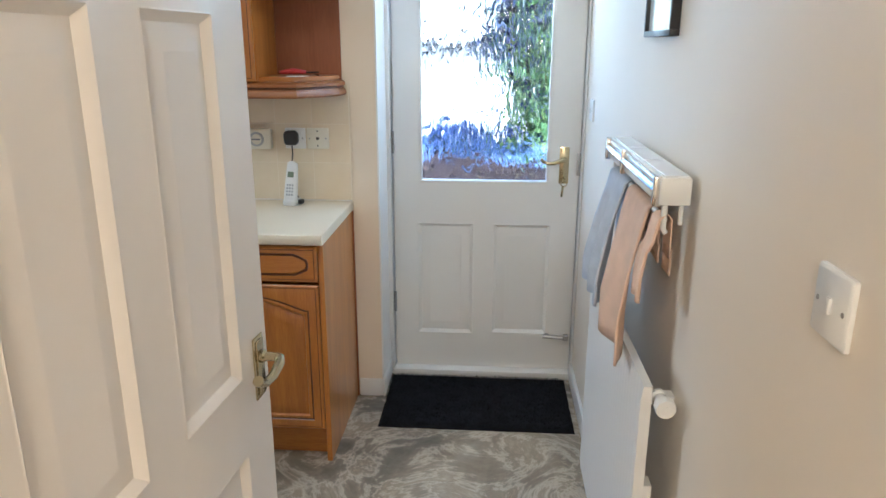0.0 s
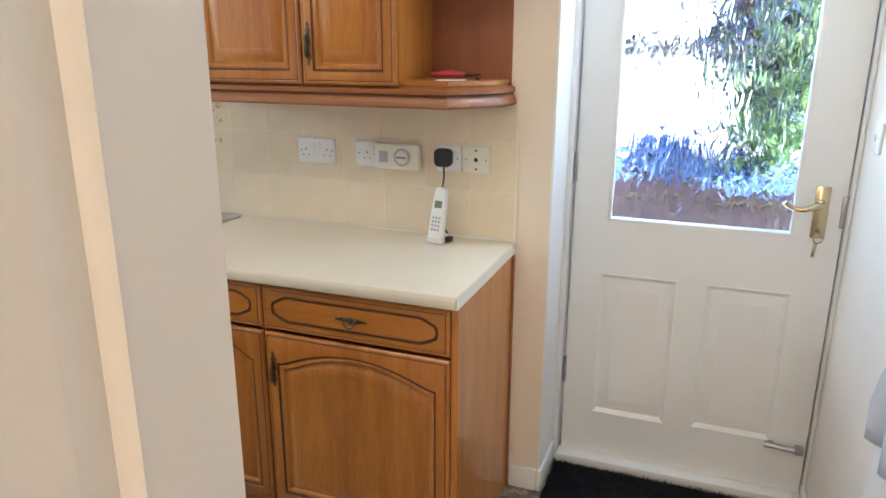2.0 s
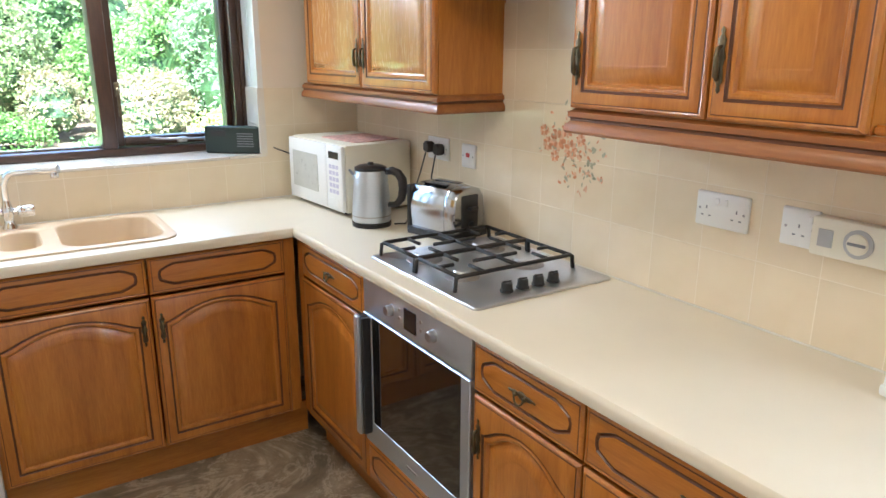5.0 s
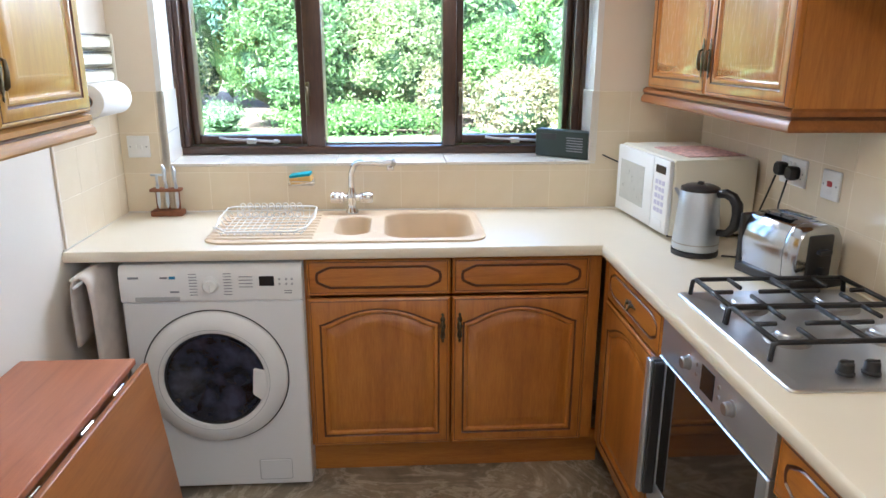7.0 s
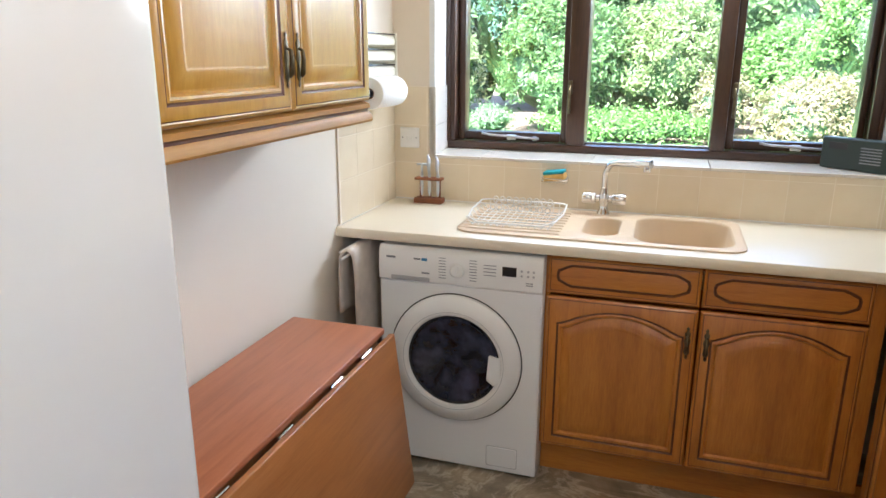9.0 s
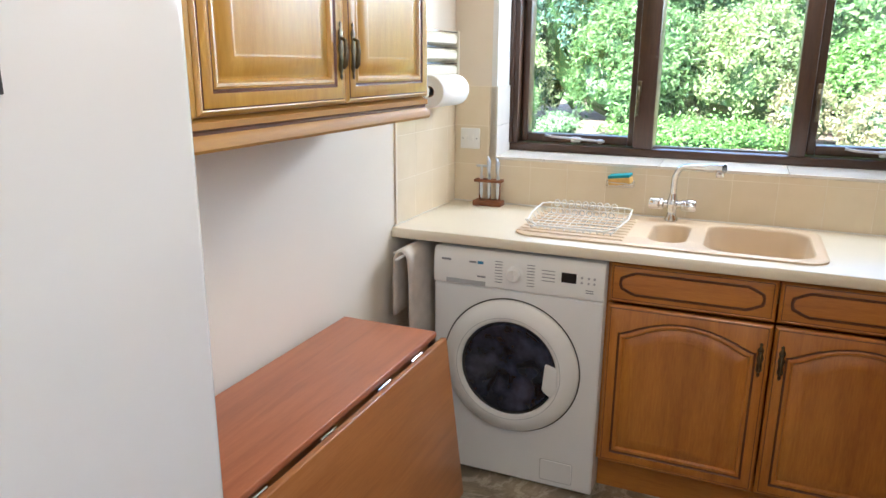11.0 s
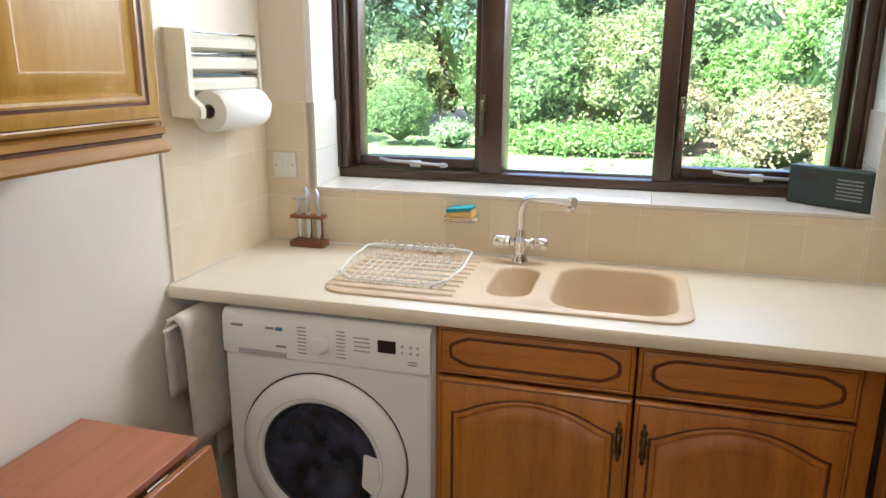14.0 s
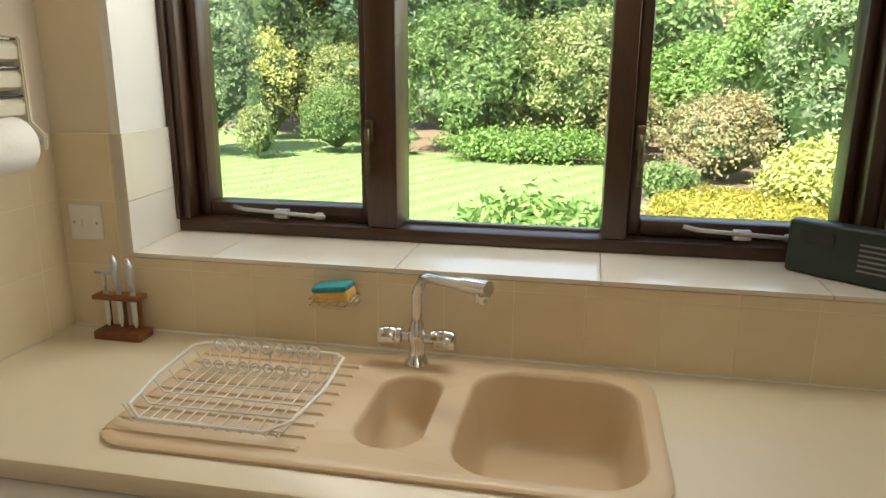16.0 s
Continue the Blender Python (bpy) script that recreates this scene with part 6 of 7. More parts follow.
def hung(name, label, mat, y0, y1, zf, zb, xo=0.0, fold=0.012, seed=0, waves=2.4):
    """A towel over the shelf's hanging rail: front fall to zf, back fall to zb."""
    xr, zr = 0.696 + xo, 1.215
    path = [(xr - 0.035, zf), (xr - 0.036, zf + 0.3 * (zr - zf)), (xr - 0.030, zf + 0.6 * (zr - zf)), (xr - 0.020, zr - 0.05), (xr - 0.012, zr), (xr, zr + 0.010), (xr + 0.008, zr), (xr + 0.010, zr - 0.08), (xr + 0.012, 0.5 * (zr + zb)), (xr + 0.012, zb)]
    # fine path
    fine = []
    for i in range(len(path) - 1):
        for k in range(3):
            s = k / 3
            fine.append((path[i][0] * (1 - s) + path[i + 1][0] * s, path[i][1] * (1 - s) + path[i + 1][1] * s))
    fine.append(path[-1])
    bm = bmesh.new()
    rows = []
    nu = 22
    for side in (0, 1):
        for u, z in fine:
            k = min(1.0, max(0.0, (zr - z) / 0.25))
            nar = 1 - 0.22 * min(1, (zr - z) / 0.4) * 0 
            row = []
            for j in range(nu + 1):
                s = j / nu
                y = y0 + (y1 - y0) * (0.5 + (s - 0.5) * (0.82 + 0.18 * k))
                o = -k * fold * (1 + math.sin(seed + s * waves * 2 * math.pi)) * (1 if u < xr else 0.25)
                row.append(bm.verts.new((u + o - (0.006 if side and u < xr else 0) + (0.003 if side and u >= xr else 0), y, z)))
            rows.append(row)
    n = len(fine)
    for side in (0, 1):
        for i in range(n - 1):
            for j in range(nu):
                bm.faces.new((rows[side * n + i][j], rows[side * n + i][j + 1], rows[side * n + i + 1][j + 1], rows[side * n + i + 1][j]))
    for i in range(n - 1):
        for j in (0, nu):
            bm.faces.new((rows[i][j], rows[i + 1][j], rows[n + i + 1][j], rows[n + i][j]))
    for j in range(nu):
        for i in (0, n - 1):
            bm.faces.new((rows[i][j], rows[n + i][j], rows[n + i][j + 1], rows[i][j + 1]))
    bmesh.ops.recalc_face_normals(bm, faces=bm.faces)
    return tagged(obj(name, bm, mat, smooth=True), label, "towel")


hung("tea_towel", "pale blue patterned tea towel hanging under the shelf", cloth_blue, 2.66, 2.93, 0.90, 1.02, fold=0.020, seed=1)
hung("towel", "long peach towel hanging from the shelf's rail", cloth_peach, 2.39, 2.67, 0.862, 1.10, fold=0.016, seed=2.2, waves=1.2)
hung("hand_towel", "short peach cloth hanging at the shelf's end", cloth_peach, 2.31, 2.38, 1.04, 1.10, fold=0.006, seed=0.5, waves=1.0)

# framed picture and the switches
p = thing("picture", "small black-framed pale picture on the wall", "picture")
bm = bmesh.new()
pz0, pz1, py0, py1 = 1.566, 1.82, 2.58, 2.86
for a in ((py0, py1, pz0, pz0 + 0.014), (py0, py1, pz1 - 0.014, pz1), (py0, py0 + 0.014, pz0 + 0.014, pz1 - 0.014), (py1 - 0.014, py1, pz0 + 0.014, pz1 - 0.014)):
    box(bm, XE - 0.022, XE - 0.0005, *a, 0.002)
obj("frame", bm, black_plastic, p, smooth="auto")
obj("print", newbox(XE - 0.012, XE - 0.001, py0 + 0.012, py1 - 0.012, pz0 + 0.012, pz1 - 0.012), surf("pale_blue_grey_print", (0.70, 0.75, 0.78), 0.15, var=0.18, scale=22, bmp=0), p)
bm = bmesh.new()


def switch_plate(name, label, m, w=0.086, h=0.086, rockers=1, mat=None, cat="light switch", square=False):
    """A plate that faces -y, its centre at the origin."""
    t = thing(name, label, cat, m)
    bm = bmesh.new()
    L = lambda i, y: [(x, y, z) for x, z in rounded(-w / 2 + i, w / 2 - i, -h / 2 + i, h / 2 - i, 0.004, 3)]
    loft(bm, [L(0, -0.0005), L(0, -0.006), L(0.003, -0.0085)], cap0=True, cap1=True)
    obj("plate", bm, mat or white_plastic, t, smooth="auto")
    for i in range(rockers):
        x = (i - (rockers - 1) / 2) * 0.022
        obj("rocker", newbox(x - 0.005, x + 0.005, -0.013, -0.008, -0.010, 0.010, 0.002), mat or white_plastic, t, smooth="auto")
    for s in (-1, 1):
        bm = bmesh.new()
        lathe(bm, [(0.0035, -0.0084), (0.003, -0.0094), (0.0, -0.0094)], (s * (w / 2 - 0.012) if w > 0.09 or True else 0, 0, 0), "y", 10, caps=False)
        obj("screw", bm, steel_dark, t)
    return t


EM = lambda y, z: pose(XE, y, z, 0, 0, -90)
switch_plate("light_switch", "white single light switch by the hall door", EM(1.74, 1.255))
switch_plate("light_switch", "narrow white switch beside the back door", EM(3.86, 1.294))
WMM = lambda y, z: pose(XW + 0.006, y, z, 0, 0, 90)
switch_plate("light_switch", "white two-gang switch on the tiles beside the window", WMM(1.526, 1.179), rockers=2)


def socket(label, m, double=False, switches=True, mat=None):
    w = 0.146 if double else 0.086
    t = switch_plate("wall_socket", label, m, w=w, rockers=0, mat=mat, cat="socket")
    for cx in ((-0.042, 0.042) if double else (0.0,)):
        bm = bmesh.new()
        box(bm, cx - 0.002, cx + 0.002, -0.0089, -0.0080, 0.000, 0.008)
        box(bm, cx - 0.014, cx - 0.007, -0.0089, -0.0080, -0.018, -0.0145)
        box(bm, cx + 0.007, cx + 0.014, -0.0089, -0.0080, -0.018, -0.0145)
        obj("pin_holes", bm, ink, t)
    for x in ((-0.012, 0.012) if double else (0.025,)) if switches else ():
        obj("rocker", newbox(x - 0.005, x + 0.005, -0.013, -0.008, 0.012, 0.030, 0.002), mat or white_plastic, t, smooth="auto")
    return t


NN = lambda x, z: pose(x, YN - 0.006, z)
SZ = 1.174
socket("white double socket above the worktop", NN(-0.963, SZ), True)
socket("white single socket, half behind the timer", NN(-0.765, SZ))
socket("white socket with the telephone's black plug", NN(-0.468, SZ))
s = switch_plate("aerial_socket", "cream blank plate with a centre hole", NN(-0.374, SZ), rockers=0, mat=cream_plastic, cat="socket", w=0.092)
bm = bmesh.new()
lathe(bm, [(0.007, -0.0086), (0.006, -0.0105), (0.0, -0.0105)], (0, 0, 0), "y", 14, caps=False)
for z in (-0.030, 0.030):
    lathe(bm, [(0.0035, -0.0086), (0.003, -0.0096), (0.0, -0.0096)], (0, 0, z), "y", 10, caps=False)
obj("centre_hole", bm, black_plastic, s)
socket("white double socket with two black plugs behind the toaster", NN(-2.242, 1.184), True)
s = switch_plate("cooker_switch", "white fused switch with a red rocker", NN(-2.037, 1.178), rockers=0, cat="socket")
obj("red_rocker", newbox(-0.011, 0.011, -0.0115, -0.008, -0.004, 0.012, 0.002), red_plastic, s)
obj("fuse_cover", newbox(-0.012, 0.012, -0.0105, -0.008, -0.028, -0.012, 0.001), white_plastic, s)


def plug(x, z, r=0.024):
    t = thing("black_plug", "black moulded plug in the socket", "plug", pose(x, YN - 0.016, z), "black plugs")
    bm = bmesh.new()
    L = lambda i, y: [(a, y, b) for a, b in rounded(-r + i, r - i, -r + i, r - i, r * 0.6, 4)]
    loft(bm, [L(0.002, 0.0), L(0, -0.010), L(0, -0.024), L(0.004, -0.030)], cap0=True)
    bmesh.ops.recalc_face_normals(bm, faces=bm.faces)
    obj("body", bm, black_plastic, t, smooth="auto")


plug(-0.480, SZ + 0.004, 0.030)
plug(-2.282, 1.188, 0.022)
plug(-2.212, 1.184, 0.022)
for nm, lab, pts in (
        ("telephone_cable", "black cable from the plug to the telephone", [(-0.480, 3.800, SZ - 0.022), (-0.478, 3.798, SZ - 0.06), (-0.482, 3.78, 1.05), (-0.475, 3.775, 0.96), (-0.45, 3.78, 0.918)]),
        ("kettle_cable", "black kettle cable along the tiles", [(-2.282, 3.783, 1.166), (-2.30, 3.77, 1.09), (-2.355, 3.77, 0.99), (-2.33, 3.74, 0.93), (-2.25, 3.68, 0.915), (-2.20, 3.64, 0.914), (-2.215, 3.60, 0.914)]),
        ("toaster_cable", "black toaster cable along the tiles", [(-2.212, 3.783, 1.162), (-2.235, 3.78, 1.08), (-2.22, 3.77, 0.99), (-2.19, 3.765, 0.925), (-2.17, 3.76, 0.914)])):
    bm = bmesh.new()
    tube(bm, pts, 0.003, 6)
    tagged(obj(nm, bm, black_plastic, smooth=True), lab, "cable")

# heating timer
t = thing("heating_timer", "cream plug-in heating timer with round dial", "timer", pose(-0.645, YN - 0.006, SZ - 0.002))
obj("case", newbox(-0.080, 0.080, -0.034, -0.0005, -0.042, 0.042, 0.006), cream_plastic, t, smooth="auto")
bm = bmesh.new()
lathe(bm, [(0.030, -0.034), (0.030, -0.037), (0.027, -0.039), (0.0, -0.039)], (0.022, 0, 0), "y", 30, caps=False)
k = obj("dial", bm, grey_plastic, t, smooth="auto")
bm = bmesh.new()
lathe(bm, [(0.022, -0.0392), (0.021, -0.042), (0.0, -0.042)], (0.022, 0, 0), "y", 26, caps=False)
obj("dial_centre", bm, cream_plastic, k, smooth="auto")
obj("pointer", newbox(0.004, 0.040, -0.046, -0.042, -0.003, 0.003, 0.001), ink, k, m=None)
obj("slider", newbox(-0.062, -0.030, -0.037, -0.034, -0.02, 0.018, 0.002), grey_plastic, t)

# cordless telephone on its base
t = thing("telephone", "white cordless telephone in its small base", "telephone", pose(-0.478, 3.712, WORK + 0.0005, 0, 0, -10))
obj("base", newbox(-0.028, 0.028, -0.008, 0.058, 0.0, 0.024, 0.006), white_plastic, t, smooth="auto")
m = pose(0, -0.004, 0.012, -17, 0, 0)
bm = bmesh.new()
sec = [(0.026, 0.0), (0.028, 0.03), (0.026, 0.09), (0.023, 0.14), (0.020, 0.165), (0.008, 0.172)]
loft(bm, [[(a, b - 0.002 * i, z) for a, b in rounded(-w, w, 0, 0.024, 0.008, 3)] for i, (w, z) in enumerate(sec)], cap0=True)
hs = obj("handset", bm, white_plastic, t, m=m, smooth="auto")
bm = bmesh.new()
for i in range(4):
    for j in range(3):
        x, z = -0.015 + j * 0.0115, 0.030 + i * 0.013
        box(bm, x, x + 0.007, -0.006, -0.001, z, z + 0.008, 0.001)
obj("keys", bm, grey_plastic, hs)
obj("screen", newbox(-0.013, 0.013, -0.0075, -0.003, 0.105, 0.128, 0.001), surf("green_grey_screen", (0.16, 0.20, 0.15), 0.2, bmp=0), hs)
obj("jack", newbox(0.026, 0.045, 0.02, 0.045, 0.004, 0.022, 0.003), black_plastic, t)

# kitchen roll dispenser
t = thing("kitchen_roll_dispenser", "cream three-slot kitchen roll dispenser on the wall", "dispenser", pose(0, 0, 0))
x0, x1, z0, z1 = -2.840, -2.450, 1.428, 1.610
obj("back_plate", newbox(x0, x1, YS + 0.001, YS + 0.008, z0 - 0.02, z1, 0.002), cream_plastic, t)
for i in range(3):
    z = z0 + 0.004 + i * 0.058
    bm = bmesh.new()
    loft(bm, [[(x, YS + a, z + b) for a, b in ((0.008, 0.004), (0.050, 0.004), (0.062, 0.012), (0.064, 0.034), (0.056, 0.045), (0.008, 0.048))] for x in (x0 + 0.012, x1 - 0.030)], cap0=True)
    bmesh.ops.recalc_face_normals(bm, faces=bm.faces)
    obj("roll_slot", bm, cream_plastic, t, smooth="auto")
    bm = bmesh.new()
    tube(bm, [(x0 + 0.014, YS + 0.062, z + 0.052), (x1 - 0.032, YS + 0.062, z + 0.052)], 0.003, 6)
    obj("cutter", bm, dial_dark, t)
for xa, xb in ((x0, x0 + 0.012), (x1 - 0.030, x1)):
    bm = bmesh.new()
    lo = [(YS + 0.008, z0 - 0.055), (YS + 0.10, z0 - 0.060), (YS + 0.104, z0 - 0.03), (YS + 0.070, z0 + 0.0), (YS + 0.070, z1 - 0.004), (YS + 0.008, z1)]
    loft(bm, [[(x, y, z) for y, z in lo] for x in (xa, xb)], cap0=True)
    bmesh.ops.recalc_face_normals(bm, faces=bm.faces)
    bmesh.ops.bevel(bm, geom=bm.edges[:], offset=0.003, segments=2, affect="EDGES")
    obj("end_cheek", bm, cream_plastic, t, smooth="auto")
t = thing("kitchen_roll", "white kitchen paper roll on the dispenser", "kitchen roll", pose(-2.770, YS + 0.082, 1.385))
bm = bmesh.new()
lathe(bm, [(0.020, 0.0), (0.056, 0.0), (0.058, 0.003), (0.058, 0.247), (0.056, 0.25), (0.020, 0.25)], (0, 0, 0), "x", 36, caps=False)
bmesh.ops.recalc_face_normals(bm, faces=bm.faces)
obj("paper", bm, paper, t, smooth="auto")
bm = bmesh.new()
lathe(bm, [(0.0198, 0.0), (0.0198, 0.25), (0.017, 0.25), (0.017, 0.0), (0.0198, 0.0)], (0, 0, 0), "x", 20, caps=False)
obj("card_core", bm, card, t, smooth=True)
bm = bmesh.new()
lathe(bm, [(0.0125, -0.052), (0.0125, 0.30)], (0, 0, 0), "x", 14)
obj("spindle", bm, black_plastic, t, smooth="auto")

# odds and ends on the open shelves
t = thing("folding_knife", "red-handled tool lying on the open shelf", "tool", pose(-0.43, 3.70, UZ0 + 0.019, 0, 0, 25))
bm = bmesh.new()
tube(bm, [(-0.05, 0, 0.012), (0.0, 0, 0.016), (0.05, 0, 0.012)], [0.007, 0.012, 0.007], 8)
obj("grip", bm, red_plastic, t, smooth=True)
bm = bmesh.new()
box(bm, 0.05, 0.10, -0.006, 0.006, 0.008, 0.014, 0.001)
obj("jaw", bm, dial_dark, t)
t = thing("scrap_of_paper", "small pale card lying on the shelf", "card", pose(-0.39, 3.62, UZ0 + 0.0185, 0, 0, 12))
obj("sheet", newbox(-0.04, 0.04, -0.025, 0.025, 0, 0.002), paper, t)
bm = bmesh.new()
tube(bm, [(-0.32, 3.66, UZ0 + 0.022), (-0.36, 3.75, UZ0 + 0.022)], 0.003, 6)
tagged(obj("pen", bm, dial_dark, smooth=True), "thin dark pen lying on the open shelf", "pen")
t = thing("blue_tin", "small dark blue tin on the upper shelf", "tin", pose(-0.42, 3.66, 1.754))
bm = bmesh.new()
lathe(bm, [(0.038, 0.0), (0.038, 0.085), (0.036, 0.09), (0.0, 0.09)], seg=24, caps=True)
obj("body", bm, surf("dark_blue_tin", (0.03, 0.05, 0.16), 0.3), t, smooth="auto")
t = thing("jar", "small cream jar on the upper shelf", "jar", pose(-0.32, 3.72, 1.754))
bm = bmesh.new()
lathe(bm, [(0.028, 0.0), (0.03, 0.06), (0.022, 0.075), (0.0, 0.076)], seg=20)
obj("body", bm, cream_plastic, t, smooth="auto")


# ---- outdoors ----
GZ = -0.30
ground = obj("ground", newbox(-120, 120, -120, 120, GZ - 0.3, GZ - 0.02), soil_mat, kind="structure")
bm = bmesh.new()
pts = []
for x, y in ((-4.2, -12), (-4.2, 3.2), (-9.0, 3.1), (-11.5, 3.3), (-14.5, 3.5), (-16.3, 3.0), (-17.0, 0.8), (-17.2, -0.9), (-19.5, -2.8), (-22.0, -5.4), (-23, -12)):
    pts.append((x, y))
loft(bm, [[(x, y, GZ - 0.05) for x, y in pts], [(x, y, GZ) for x, y in pts]], cap1=True)
bmesh.ops.recalc_face_normals(bm, faces=bm.faces)
obj("lawn", bm, lawn_mat, kind="structure")
obj("paving", newbox(-4.0, 12, 4.17, 9.0, GZ - 0.03, -0.14), paving_mat, kind="structure")


def inside(x, y):
    c = False
    for i in range(len(pts)):
        (xa, ya), (xb, yb) = pts[i], pts[i - 1]
        if (ya > y) != (yb > y) and x < (xb - xa) * (y - ya) / (yb - ya) + xa:
            c = not c
    return c


def blades(n, region, h0, h1, wd, mat, name, test=None, seed=1, base=GZ):
    rs = np.random.RandomState(seed)
    vs, fs = [], []
    k = 0
    for _ in range(n):
        x, y = rs.uniform(region[0], region[1]), rs.uniform(region[2], region[3])
        if test and not test(x, y):
            continue
        a, h = rs.uniform(0, 6.283), rs.uniform(h0, h1)
        dx, dy = wd * math.cos(a), wd * math.sin(a)
        lx, ly = rs.uniform(-.5, .5) * h, rs.uniform(-.5, .5) * h
        vs += [(x - dx, y - dy, base), (x + dx, y + dy, base), (x + lx, y + ly, base + h)]
        fs.append((k, k + 1, k + 2))
        k += 3
    me = bpy.data.meshes.new(name)
    me.from_pydata(vs, [], fs)
    me.materials.append(mat)
    return tagged(new(name, me), kind="stuff")


blades(60000, (-17, -6.0, -7, 3.6), 0.012, 0.03, 0.006, grass_mat, "grass", inside)


def bush(name, label, x, y, r, h, mat, n, leaf=0.05, seed=0, core=leaf_dark_and_shade, base=GZ, lump=0.35, cat="shrub", ry=None, top=1.0, stems=False, aspect=1.9):
    """A shrub: stems, an uneven heart, by default dark to stand for the shade between leaves, and small leaves in
    clumps over and around it.
    """
    if x < -5:      # the garden plan below is drawn at 1 : 1.3
        x, y, r, ry, h, leaf = -1.4 + 1.3 * (x + 1.4), 2.7 + 1.3 * (y - 2.7), 1.3 * r, 1.3 * (ry or r), 1.06 * h, 1.2 * leaf
    rs = np.random.RandomState(seed)
    t = thing(name, label, cat, pose(x, y, base - 0.02))
    ry = ry or r
    off = Vector((seed * 3.1, seed * 1.7, 0))

    def radius(d):
        return 1 + lump * noise.noise(d * 1.6 + off) + 0.5 * lump * noise.noise(d * 4.0 + off)
    bm = bmesh.new()
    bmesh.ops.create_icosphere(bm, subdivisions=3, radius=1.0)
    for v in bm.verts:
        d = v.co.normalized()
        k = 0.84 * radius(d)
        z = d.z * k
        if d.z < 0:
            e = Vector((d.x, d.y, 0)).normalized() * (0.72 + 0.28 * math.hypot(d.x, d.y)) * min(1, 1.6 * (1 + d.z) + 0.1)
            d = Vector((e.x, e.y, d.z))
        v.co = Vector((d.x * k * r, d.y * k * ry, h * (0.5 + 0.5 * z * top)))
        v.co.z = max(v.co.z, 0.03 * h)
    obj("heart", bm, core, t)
    if stems:
        bm = bmesh.new()
        for i in range(6):
            a = i * 1.05 + seed
            tube(bm, [(0.10 * r * math.cos(a), 0.1 * ry * math.sin(a), 0.0), (0.3 * r * math.cos(a), 0.3 * ry * math.sin(a), h * 0.35), (0.55 * r * math.cos(a + .3), 0.55 * ry * math.sin(a + .3), h * 0.7)], [0.03, 0.02, 0.008], 6)
        obj("stems", bm, bark, t)
    vs, fs = [], []
    nc = max(30, n // 22)
    k = 0
    for c in range(nc):
        d = Vector(rs.normal(size=3))
        d.z = d.z if d.z > -0.5 else -d.z
        d.normalize()
        q = radius(d) * rs.uniform(0.84, 1.04)
        if d.z < 0:
            e = Vector((d.x, d.y, 0)).normalized() * (0.75 + 0.25 * math.hypot(d.x, d.y))
            d = Vector((e.x, e.y, d.z))
        cx, cy, cz = d.x * q * r, d.y * q * ry, h * (0.5 + 0.5 * d.z * q * top)
        cr = leaf * rs.uniform(2.0, 4.2)
        for _ in range(22):
            o = Vector(rs.normal(size=3)) * cr * 0.55
            p = Vector((cx, cy, cz)) + o
            if p.z < 0.02:
                continue
            nrm = (Vector(rs.normal(size=3)) + d * 1.1 + Vector((0, 0, 0.7))).normalized()
            u = nrm.orthogonal().normalized()
            ang = rs.uniform(0, 6.283)
            u = (u * math.cos(ang) + nrm.cross(u) * math.sin(ang))
            w = nrm.cross(u)
            s = leaf * rs.uniform(0.6, 1.25)
            a, b = u * s * 0.5 * aspect, w * s * 0.5
            vs += [tuple(p - a), tuple(p + b * 0.9 + nrm * s * 0.12), tuple(p + a), tuple(p - b * 0.9 + nrm * s * 0.12)]
            fs.append((k, k + 1, k + 2, k + 3))
            k += 4
    me = bpy.data.meshes.new("leaves")
    me.from_pydata(vs, [], fs)
    me.materials.append(mat)
    o = new("leaves", me)
    o.parent = t
    tagged(o, kind="stuff")
    return t


# the far border, from the dark hedge round to the yellow shrubs
bush("hedge", "tall clipped dark green hedge at the lawn's edge", -12.6, -3.75, 0.95, 3.4, leaf_silver, 11000, 0.045, 1, lump=0.10, cat="hedge")
bush("shrub", "low yellow-green shrub at the hedge's foot", -12.2, -2.55, 0.24, 0.95, leaf_variegated, 3000, 0.035, 2)
bush("shrub", "golden shrub in the shade", -15.3, -3.75, 0.65, 2.5, leaf_yellow, 4500, 0.05, 3)
bush("shrub", "dark green shrub behind the clipped ball", -16.6, -3.1, 1.1, 3.2, leaf_dark_and_shade, 6000, 0.06, 4)
bush("clipped_shrub", "round clipped green shrub standing on the lawn", -13.4, -1.62, 0.58, 1.35, leaf_green, 10000, 0.033, 5, lump=0.10, aspect=1.4)
bush("shrub", "pale variegated shrub behind the clipped ball", -15.4, -2.1, 0.8, 2.35, leaf_variegated, 7000, 0.045, 6)
bush("tall_conifer", "tall blue-green columnar conifer", -17.6, -2.75, 0.42, 7.0, leaf_conifer, 8000, 0.06, 7, lump=0.1, cat="conifer", aspect=3.0)
bush("shrub", "small pale shrub on the border", -13.2, -0.55, 0.34, 0.55, leaf_silver, 3000, 0.035, 8)
bush("shrub", "tall arching light green shrub", -14.2, 0.66, 1.12, 2.75, leaf_green, 17000, 0.045, 9, aspect=2.8, lump=0.4)
bush("shrub", "tall dense shrub with yellow variegated leaves", -14.2, 2.5, 1.02, 2.9, leaf_variegated, 17000, 0.05, 10, lump=0.3)
bush("ground_cover", "low bank of fresh green ivy along the lawn", -12.75, 1.95, 0.42, 0.55, leaf_fresh, 9000, 0.05, 11, ry=1.32, aspect=1.3)
bush("shrub", "brown and pink leafed shrub behind the ivy", -13.3, 3.40, 0.42, 1.4, leaf_tan, 3500, 0.04, 12)
